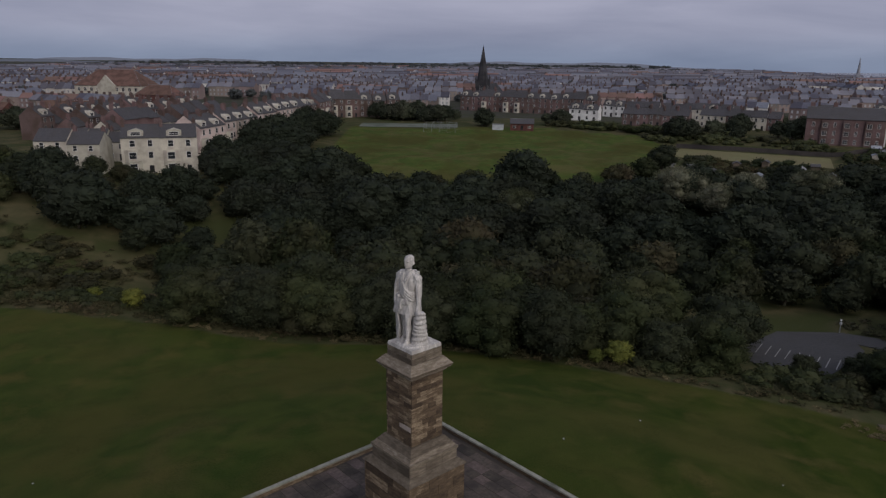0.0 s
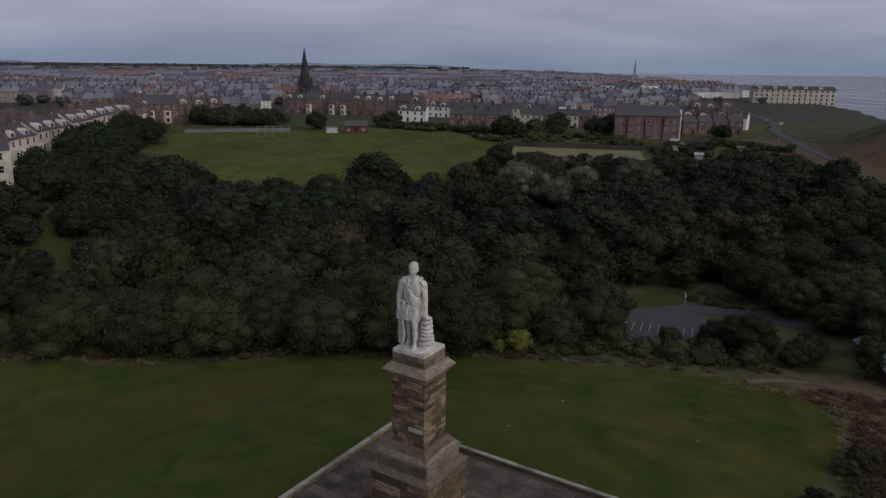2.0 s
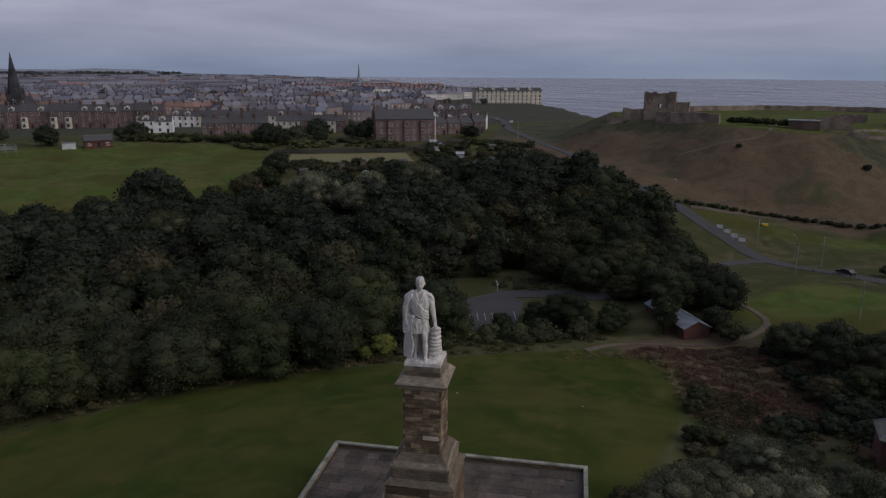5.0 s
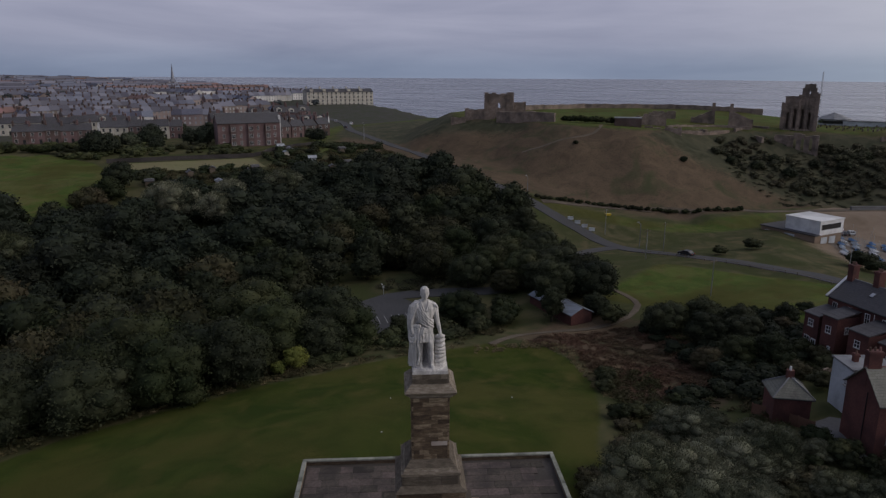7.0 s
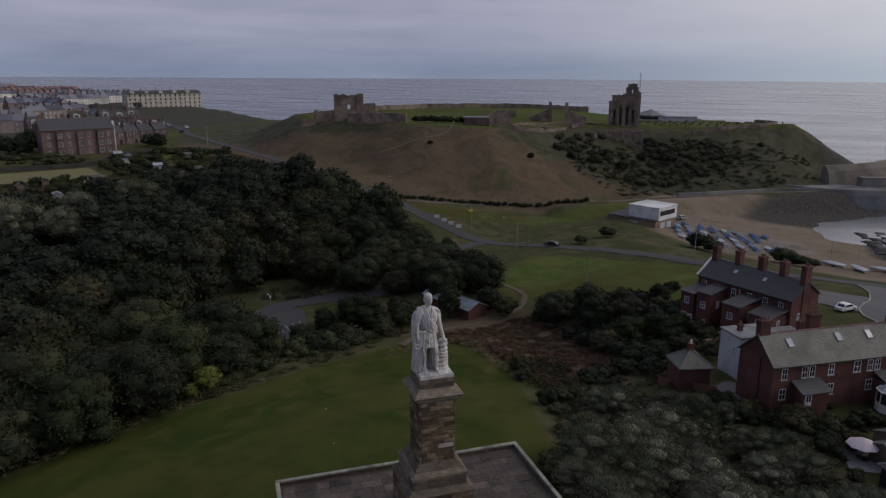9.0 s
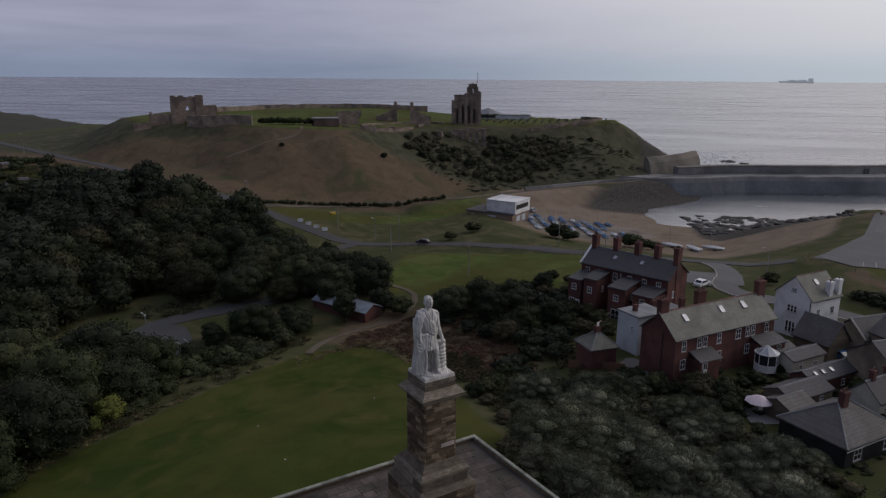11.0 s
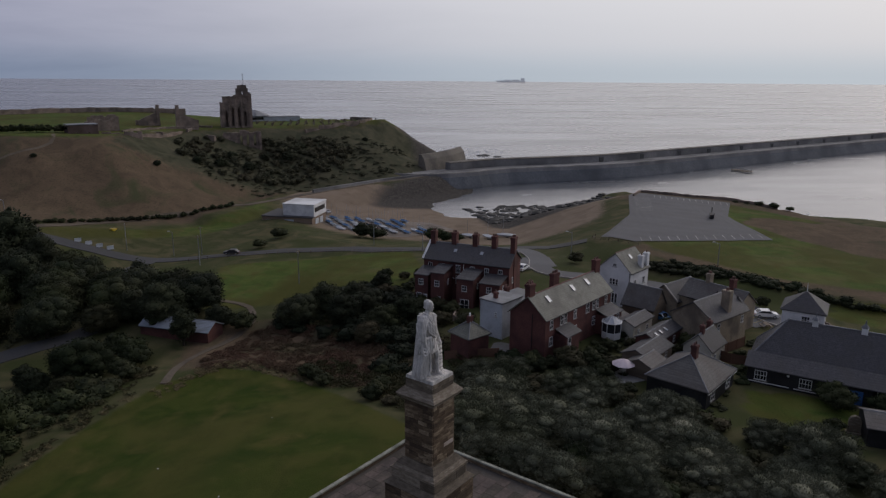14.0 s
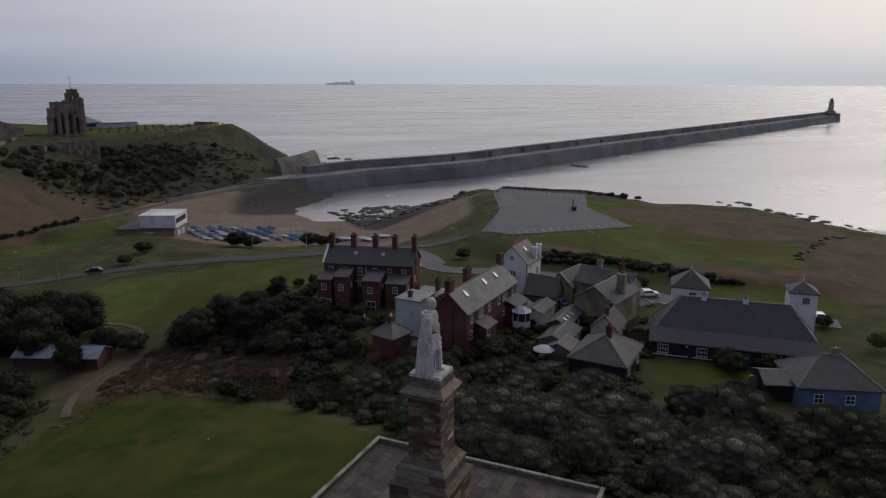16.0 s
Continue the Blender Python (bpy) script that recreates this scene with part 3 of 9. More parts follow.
# ---- sea ----
def sea_material():
    m = bpy.data.materials.new("calm_grey_sea")
    m.use_nodes = True
    n, l = m.node_tree.nodes, m.node_tree.links
    b = n["Principled BSDF"]
    b.inputs["Base Color"].default_value = (0.165, 0.175, 0.190, 1)
    b.inputs["Roughness"].default_value, b.inputs["IOR"].default_value = 0.22, 2.1
    b.inputs["Specular Tint"].default_value = (0.95, 0.95, 0.97, 1)
    pos = n.new("ShaderNodeNewGeometry").outputs["Position"]
    mp = n.new("ShaderNodeMapping")
    mp.inputs["Rotation"].default_value, mp.inputs["Scale"].default_value = (0, 0, radians(20)), (1.0, 0.28, 1)
    l.new(pos, mp.inputs["Vector"])
    last = None
    for scale, dist, strength in ((0.012, 1.6, 0.2), (0.04, 0.9, 0.25), (0.13, 0.35, 0.3)):
        t = n.new("ShaderNodeTexNoise")
        t.inputs["Scale"].default_value, t.inputs["Detail"].default_value = scale, 4
        l.new(mp.outputs[0], t.inputs["Vector"])
        bp = n.new("ShaderNodeBump")
        bp.inputs["Strength"].default_value, bp.inputs["Distance"].default_value = strength, dist
        l.new(t.outputs["Fac"], bp.inputs["Height"])
        if last:
            l.new(last.outputs[0], bp.inputs["Normal"])
        last = bp
    l.new(last.outputs[0], b.inputs["Normal"])
    # light and dark of the swell put into the colour as drawn-out streaks
    swell_streak = n.new("ShaderNodeTexNoise")
    swell_streak.inputs["Scale"].default_value, swell_streak.inputs["Detail"].default_value, swell_streak.inputs["Roughness"].default_value = 0.02, 6, 0.65
    l.new(mp.outputs[0], swell_streak.inputs["Vector"])
    tone = n.new("ShaderNodeValToRGB")
    tone.color_ramp.elements[0].position, tone.color_ramp.elements[0].color = 0.3, (0.075, 0.086, 0.100, 1)
    tone.color_ramp.elements[1].position, tone.color_ramp.elements[1].color = 0.7, (0.125, 0.130, 0.138, 1)
    l.new(swell_streak.outputs["Fac"], tone.inputs["Fac"])
    l.new(tone.outputs["Color"], b.inputs["Base Color"])
    gloss = n.new("ShaderNodeMapRange")
    gloss.inputs["From Min"].default_value, gloss.inputs["From Max"].default_value, gloss.inputs["To Min"].default_value, gloss.inputs["To Max"].default_value = 0.3, 0.7, 0.34, 0.16
    l.new(swell_streak.outputs["Fac"], gloss.inputs["Value"])
    l.new(gloss.outputs[0], b.inputs["Roughness"])
    return m


sea_bits = Bits().add([(60, -4900, SEA), (4900, -4900, SEA), (4900, 4900, SEA), (200, 4900, SEA), (200, 240, SEA), (150, -100, SEA), (-60, -230, SEA), (-3000, -420, SEA), (-3000, -4900, SEA)],
                      [(0, 1, 2, 3, 4, 5, 6, 7, 8)])
tagged(part("water", sea_bits, sea_material()), "calm grey sea with low swell under dull light", "sea", kind="structure")


# ---- trees and bushes ----
def crown_mesh(name, mat, rng, r, h, lumps, leaves, size, base=0.28, droop=0.0, wisp=False):
    """Many small loose leaf sprays over uneven domes, with gaps, round a soft dark inside."""
    v, f, soft = [], [], []
    core = (0.35 if lumps < 4 else 0.6) if wisp else 0.8
    mid, tall = h * (base + 0.42), h * 0.42
    balls = [(Vector((0, 0, mid)), Vector((r * 0.84, r * 0.84, tall * 0.97)))]
    for i in range(lumps):
        q = 1 - 1.75 * (i + 0.5) / lumps
        a, w = i * 2.39996 + rng.uniform(-0.35, 0.35), math.sqrt(max(0.0, 1 - q * q))
        k = rng.uniform(0.45, 0.85) if wisp else rng.uniform(0.5, 0.74)
        c = Vector((math.cos(a) * w * r * k, math.sin(a) * w * r * k, mid + q * tall * rng.uniform(0.6, 0.84)))
        s = (rng.uniform(0.16, 0.46) if wisp else rng.uniform(0.22, 0.44)) * r
        balls.append((c, Vector((s * rng.uniform(0.9, 1.25), s * rng.uniform(0.9, 1.25), s * rng.uniform(0.65, 0.9) * min(1.0, h / (1.7 * r))))))
    tot = sum(b[1].x * b[1].y for b in balls[1:]) + 0.7 * balls[0][1].x * balls[0][1].y
    for num, (c, s) in enumerate(balls):
        # dense inner foliage: an uneven ball
        k, n, m = len(v), 8, 5
        for j in range(1, m):
            th = math.pi * j / m
            for i in range(n):
                p, g = 2 * math.pi * (i + 0.5 * (j % 2)) / n, core * rng.uniform(0.88, 1.06)
                v.append((c.x + g * s.x * math.sin(th) * math.cos(p), c.y + g * s.y * math.sin(th) * math.sin(p), c.z + g * s.z * math.cos(th)))
        v.extend([(c.x, c.y, c.z + core * s.z), (c.x, c.y, c.z - core * s.z)])
        top, bot, f0 = k + n * (m - 1), k + n * (m - 1) + 1, len(f)
        for i in range(n):
            i2 = (i + 1) % n
            f.append((top, k + i, k + i2))
            f.append((bot, k + (m - 2) * n + i2, k + (m - 2) * n + i))
            for j in range(m - 2):
                f.append((k + j * n + i, k + (j + 1) * n + i, k + (j + 1) * n + i2, k + j * n + i2))
        soft += [True] * (len(f) - f0)
        for _ in range(int(leaves * s.x * s.y * (1 if num else 0.7) / tot)):
            q = Vector((rng.gauss(0, 1), rng.gauss(0, 1), rng.gauss(0.25, 1))).normalized()
            g = rng.uniform(0.6, 1.1) if wisp else 0.78 + 0.34 * rng.random() ** 1.6
            p = c + Vector((q.x * s.x, q.y * s.y, q.z * s.z)) * g
            a = len(v)
            if wisp:
                u = (q + Vector((rng.gauss(0, 0.35), rng.gauss(0, 0.35), 0.5 + rng.gauss(0, 0.3)))).normalized()
                e, wide = size * rng.uniform(1.4, 3.4), 0.22
            else:
                u = (q * 0.35 + Vector((rng.gauss(0, 0.7), rng.gauss(0, 0.7), rng.gauss(-0.1, 0.5)))).normalized()
                e, wide = size * rng.uniform(0.8, 1.7), 0.42
                p.z -= droop * rng.random()
            w = u.cross(q + Vector((rng.gauss(0, 0.6), rng.gauss(0, 0.6), rng.gauss(0.2, 0.5)))).normalized()
            v.extend([tuple(p - u * 0.45 * e - w * wide * e), tuple(p - u * 0.3 * e + w * wide * e), tuple(p + u * 0.75 * e + w * rng.uniform(-0.2, 0.2) * e)])
            f.append((a, a + 1, a + 2))
            soft.append(False)
    me = bpy.data.meshes.new(name)
    me.from_pydata(v, [], f)
    me.polygons.foreach_set("use_smooth", soft)
    me.materials.append(mat)
    return me


def trunk_mesh(rng, r, h):
    b = Bits()
    n, pts = 7, [Vector((0, 0, -0.6))]
    for i in range(1, 5):
        pts.append(Vector((rng.uniform(-.15, .15) * i, rng.uniform(-.15, .15) * i, h * 0.1 * i)))
    rad = [0.055 * r + 0.16, 0.05 * r + 0.1, 0.042 * r + 0.07, 0.03 * r + 0.05, 0.02 * r + 0.03]
    b.ring([[tuple(p + Vector((q * math.cos(2 * math.pi * i / n), q * math.sin(2 * math.pi * i / n), 0))) for i in range(n)] for p, q in zip(pts, rad)])
    for i in range(5):
        a = i * 1.26 + rng.uniform(-.3, .3)
        s = pts[2 + i % 2]
        b.tube(s, s + Vector((math.cos(a) * r * 0.5, math.sin(a) * r * 0.5, h * rng.uniform(0.12, 0.24))), 0.09 + 0.012 * r, 0.03, 5)
    return mesh_of("trunk", b, M_BARK, True)


def tree_kind(seed, mat, r, h, lumps=13, leaves=1500, size=0.42, name="tree", label="broadleaf tree in full dark green leaf", category="tree", base=0.28, droop=0.0, wisp=False):
    rng = random.Random(seed)
    if h < 6:
        t = tagged(new(name, crown_mesh(name, mat, rng, r, h, lumps, leaves, size, base, droop, wisp)), label, category)
        t.matrix_basis = Matrix.Translation((0, 0, -500))
        return t
    t = thing(name, Matrix.Translation((0, 0, -500)), label, category)
    part("trunk", trunk_mesh(rng, r, h), M_BARK, t)
    part("crown", crown_mesh("crown", mat, rng, r, h, lumps, leaves, size, base, droop, wisp), mat, t)
    return t


BIG = [tree_kind(11, M_LEAF[0], 7.4, 12.4, 22, 9000, 0.27, base=0.02), tree_kind(12, M_LEAF[1], 6.8, 11.8, 20, 8600, 0.27, label="broadleaf tree with mid green summer crown", base=0.02),
       tree_kind(13, M_LEAF[0], 6.2, 12.8, 20, 8000, 0.27, base=0.02), tree_kind(14, M_LEAF[2], 7.0, 11.0, 20, 8600, 0.27, label="broadleaf tree with dull olive crown", base=0.02),
       tree_kind(15, M_LEAF[1], 7.9, 13.2, 24, 9600, 0.27, base=0.02), tree_kind(16, M_LEAF[0], 4.9, 9.7, 17, 5200, 0.25, base=0.02)]
# the same trees with coarser sprays, for the far side of the wood and the town
BIG_FAR = [tree_kind(51, M_LEAF[0], 7.2, 12.2, 18, 2600, 0.48, base=0.02), tree_kind(52, M_LEAF[1], 6.8, 11.5, 17, 2500, 0.48, label="broadleaf tree with mid green summer crown", base=0.02),
           tree_kind(53, M_LEAF[0], 6.2, 12.5, 17, 2400, 0.48, base=0.02), tree_kind(54, M_LEAF[2], 7.0, 10.6, 17, 2400, 0.48, label="broadleaf tree with dull olive crown", base=0.02), tree_kind(55, M_LEAF[0], 4.9, 9.5, 14, 1700, 0.42, base=0.02)]
TOWN_TREE = [tree_kind(56, M_LEAF_FAR, 5.6, 9.6, 15, 1500, 0.5, label="dull green broadleaf tree among the houses", base=0.02), tree_kind(57, M_LEAF_FAR, 4.4, 8.4, 13, 1100, 0.45, label="dull green broadleaf tree among the houses", base=0.02)]
CONIFER = tree_kind(17, M_LEAF[0], 3.0, 9.5, 14, 4200, 0.22, "tree", "dark dense upright evergreen tree", base=0.06)
SMALL = [tree_kind(21, M_LEAF[1], 2.0, 3.2, 11, 1900, 0.13, "bush", "rounded dark green bush on rough grass", "bush", 0.05),
         tree_kind(22, M_LEAF[2], 1.8, 2.6, 10, 1700, 0.13, "bush", "olive green bush on rough grass", "bush", 0.05),
         tree_kind(23, M_SCRUB, 1.7, 1.7, 9, 1400, 0.12, "bramble", "brown bramble thicket on the slope", "bush", 0.04)]
WILLOW = [tree_kind(31, M_SILVER, 4.4, 6.0, 22, 13000, 0.085, "sea_buckthorn", "silvery grey sea buckthorn beside the hill", "shrub", 0.0, 0.0, True),
          tree_kind(32, M_SILVER, 3.6, 4.9, 18, 9500, 0.08, "sea_buckthorn", "silvery grey sea buckthorn beside the hill", "shrub", 0.0, 0.0, True)]
GOLD = tree_kind(41, M_YELLOW, 1.9, 3.6, 9, 1700, 0.15, "bush", "yellow-green bush at the wood's edge", "bush", 0.1)
DOTTED = []


def plant(kind, x, y, s=1.0, turn=0.0, squash=1.0, sink=0.0, group="", z=None):
    m = Matrix.Translation((x, y, (gz(x, y) if z is None else z) - sink)) @ pose(0, 0, 0, 0, 0, turn)
    t = copy_thing(kind, m)
    t.scale = (s, s, s * squash)
    if group:
        t["group"] = group
    DOTTED.append((x, y))
    return t


def grove(kinds, poly, step, seed, smin=0.8, smax=1.25, group="", keep=lambda x, y: True, jitter=0.42, squash=(0.9, 1.15)):
    """Plants a region at an uneven spacing."""
    rng = random.Random(seed)
    xs, ys = [p[0] for p in poly], [p[1] for p in poly]
    y, row, found = min(ys), 0, []
    while y < max(ys):
        x = min(xs) + (row % 2) * step / 2
        while x < max(xs):
            found.append((x + rng.uniform(-jitter, jitter) * step, y + rng.uniform(-jitter, jitter) * step,
                          rng.randrange(len(kinds)), rng.uniform(smin, smax), rng.uniform(0, 360), rng.uniform(*squash)))
            x += step
        y += step * 0.87
        row += 1
    px, py = np.array([f[0] for f in found]), np.array([f[1] for f in found])
    ok, zz = inside(px, py, poly) > 0, land(px, py)
    for (x, y, k, s, a, q), good, z in zip(found, ok, zz):
        if good and keep(x, y):
            plant(kinds[k], x, y, s, a, q, 0.1, group, float(z))



def joined_wood(name, label, kinds, poly, step, seed, keep):
    """The far side of a wood, too many trees to count: crowns and stems in one mesh."""
    rng = random.Random(seed)
    forms = [[(np.array([v.co[:] for v in c.data.vertices]), [tuple(p.vertices) for p in c.data.polygons]) for c in k.children if c.name.startswith("crown")][0] for k in kinds]
    xs, ys, V, F, off = [p[0] for p in poly], [p[1] for p in poly], [], [], 0
    y, row = min(ys), 0
    while y < max(ys):
        x = min(xs) + (row % 2) * step / 2
        while x < max(xs):
            px, py = x + rng.uniform(-.4, .4) * step, y + rng.uniform(-.4, .4) * step
            if float(inside(px, py, poly)) > 0 and keep(px, py):
                vs, fs = forms[rng.randrange(len(forms))]
                s, a = rng.uniform(0.72, 1.3), rng.uniform(0, 6.28)
                m = np.array([[math.cos(a) * s, -math.sin(a) * s, 0], [math.sin(a) * s, math.cos(a) * s, 0], [0, 0, s * rng.uniform(0.85, 1.1)]])
                V.append(vs @ m.T + np.array([px, py, gz(px, py) - 0.2]))
                F += [tuple(i + off for i in f) for f in fs]
                off += len(vs)
            x += step
        y += step * 0.87
        row += 1
    me = bpy.data.meshes.new(name)
    me.from_pydata(np.concatenate(V).tolist(), [], F)
    me.materials.append(M_LEAF_FAR)
    return tagged(new(name, me), label, "wood", kind="stuff")


def undergrowth(name, label, mat, poly, step, seed, r=(0.5, 1.1), squash=(0.5, 0.9), leaves=46, keep=0.8, lumpy=0.0, clump=9.0, tuft=False):
    """Growth too thick to count: leafy clumps of uneven size over a region, in one mesh."""
    rng = random.Random(seed)
    forms = []
    for k in range(3):
        me = crown_mesh("clump", mat, random.Random(seed * 7 + k), 1.0, 1.5, 2, leaves * (3 if tuft else 2), 0.12 if tuft else 0.15, 0.0, 0.0, tuft)
        forms.append((np.array([v.co[:] for v in me.vertices]), [tuple(p.vertices) for p in me.polygons]))
        bpy.data.meshes.remove(me)
    xs, ys = [p[0] for p in poly], [p[1] for p in poly]
    n = int((max(xs) - min(xs)) * (max(ys) - min(ys)) / step ** 2)
    px = np.array([rng.uniform(min(xs), max(xs)) for _ in range(n)])
    py = np.array([rng.uniform(min(ys), max(ys)) for _ in range(n)])
    dense = waves(px, py, clump, seed)
    ok = (inside(px, py, poly) > 0) & (dense > 1 - 2 * keep)
    zz = land(px, py)
    V, F, off = [], [], 0
    for x, y, z, w, good in zip(px, py, zz, dense, ok):
        if not good:
            continue
        vs, fs = forms[rng.randrange(3)]
        s, a = rng.uniform(*r) * (1 + lumpy * float(w)), rng.uniform(0, 6.28)
        m = np.array([[math.cos(a) * s, -math.sin(a) * s, 0], [math.sin(a) * s, math.cos(a) * s, 0], [0, 0, s * rng.uniform(*squash)]])
        V.append(vs @ m.T + np.array([x, y, z - 0.15 * s]))
        F += [tuple(i + off for i in f) for f in fs]
        off += len(vs)
    me = bpy.data.meshes.new(name)
    me.from_pydata(np.concatenate(V).tolist(), [], F)
    me.materials.append(mat)
    return tagged(new(name, me), label, "undergrowth", kind="stuff")


# ---- monument ----
TERR = spot(-2.0, 46.4, 47.3, -7.2)
MON = spot(-2.37, 46.83, 47.3, 0.0)
base = thing("monument_terrace", TERR, "square sandstone terrace with low parapet and flagged floor", "terrace")
part("platform", Bits().box(-11.95, -11.95, -1.5, 11.95, 11.95, 3.1), M_JOINT, base)
for sx, sy, ex, ey in ((-12.25, 11.95, 12.25, 12.25), (-12.25, -12.25, 12.25, -11.95), (-12.25, -11.95, -11.95, 11.95), (11.95, -11.95, 12.25, 11.95)):
    part("parapet", Bits().box(sx, sy, -1.5, ex, ey, 3.45), M_ASHLAR, base)
    n_cap = 14
    for i in range(n_cap):
        if ex - sx > ey - sy:
            a0, a1 = sx - 0.05 + (ex - sx + 0.1) * i / n_cap, sx - 0.05 + (ex - sx + 0.1) * (i + 1) / n_cap
            part("coping_stone", Bits().chip(a0 + 0.008, sy - 0.06, 3.45, a1 - 0.008, ey + 0.04, 3.63, 0.03), M_COPING, base)
        else:
            a0, a1 = sy + 0.08 + (ey - sy - 0.16) * i / n_cap, sy + 0.08 + (ey - sy - 0.16) * (i + 1) / n_cap
            part("coping_stone", Bits().chip(sx - 0.06, a0 + 0.008, 3.45, ex + 0.04, a1 - 0.008, 3.63, 0.03), M_COPING, base)

ped = thing("pedestal", MON @ Matrix.Translation((0, 0, -4.6)), "tall square pedestal of coursed weathered sandstone blocks", "pedestal")
rng = random.Random(3)


def courses(half, z0, z1, rows, mat, stones=3, jut=0.03, pale=()):
    """Four faces of coursed blocks round a core, each block a stone of its own."""
    part("core", Bits().box(-half + 0.12, -half + 0.12, z0, half - 0.12, half - 0.12, z1), M_JOINT, ped)
    hh = (z1 - z0) / rows
    for r in range(rows):
        for side in range(4):
            m = pose(0, 0, 0, 0, 0, 90 * side)
            cuts = [-half + (0.0 if side % 2 else 0.13)]
            inner = sorted(-half + 2 * half * (i + 0.5 * (r % 2) + rng.uniform(-0.16, 0.16)) / stones for i in range(1 - r % 2, stones + (0 if r % 2 == 0 else 0)))
            cuts += [c for c in inner if c - cuts[-1] > 0.35 and half - c > 0.35]
            cuts.append(half - (0.0 if side % 2 else 0.13))
            for a, b in zip(cuts, cuts[1:]):
                o = rng.uniform(0, jut)
                white = (side, r) in pale and a < 0.5 < b
                part("stone", Bits().chip(a + 0.008, -half - o, z0 + r * hh + 0.008, b - 0.008, -half + 0.13, z0 + (r + 1) * hh - 0.008, 0.018, m), M_BUFF if white else mat, ped)


def slab(z0, z1, h0, h1=None, name="plinth", mat=None):
    """A square course; h1: half its width at the top."""
    h1 = h0 if h1 is None else h1
    part(name, Bits().ring([[(sx * h, sy * h, z) for sx, sy in ((-1, -1), (1, -1), (1, 1), (-1, 1))] for z, h in ((z0, h0), (z0 + 0.03, h0), (z1, h1))]), mat or M_ASHLAR_PALE, ped)


slab(-0.2, 1.25, 4.6)
slab(1.2, 2.6, 3.7)
courses(2.62, 2.6, 6.55, 5, M_ASHLAR, 3)
slab(6.55, 6.95, 2.75, 2.28)
courses(2.2, 6.95, 7.75, 1, M_ASHLAR_PALE, 3)
slab(7.75, 7.95, 2.28)
slab(7.95, 8.25, 2.12, 2.0)
slab(8.25, 8.75, 1.95, 1.56)
courses(1.43, 8.75, 13.85, 14, M_ASHLAR, 3, 0.035, pale={(0, 3)})
slab(13.85, 14.0, 1.5, 1.6, "cornice")
slab(14.0, 14.2, 1.64, 1.7, "cornice")
slab(14.2, 14.42, 1.84, 1.96, "cornice")
slab(14.42, 14.95, 1.95, 1.5, "cornice")
courses(1.37, 14.95, 15.72, 2, M_ASHLAR_PALE, 2, 0.02)
slab(15.72, 15.98, 1.35, 1.32, "cap_block", M_STATUE)


def blob(bits, rings, n=20, fold=0.0, waves_=7, lean=0.0):
    """A loft of ovals: (x, y, z, rx, ry), with vertical folds of the cloth."""
    out = []
    for j, (x, y, z, rx, ry) in enumerate(rings):
        out.append([(x + rx * (1 + fold * math.sin(waves_ * a + lean * j)) * math.cos(a), y + ry * (1 + fold * math.sin(waves_ * a + lean * j + 0.7)) * math.sin(a), z) for a in [2 * math.pi * i / n for i in range(n)]])
    bits.ring(out)


def swag(bits, pts, r0, r1, n=6, steps=9):
    """A rounded fold of cloth along a curved line, thick in its middle."""
    ps = [Vector(p) for p in pts]
    line = []
    for i in range(len(ps) - 1):
        p0, p1, p2, p3 = ps[max(i - 1, 0)], ps[i], ps[i + 1], ps[min(i + 2, len(ps) - 1)]
        for k in range(steps):
            t = k / steps
            line.append(0.5 * ((2 * p1) + (p2 - p0) * t + (2 * p0 - 5 * p1 + 4 * p2 - p3) * t * t + (3 * p1 - p0 - 3 * p2 + p3) * t ** 3))
    line.append(ps[-1])
    m = len(line) - 1
    for j, (p, q) in enumerate(zip(line, line[1:])):
        bits.tube(p, q, r0 + (r1 - r0) * j / m, r0 + (r1 - r0) * (j + 1) / m, n)


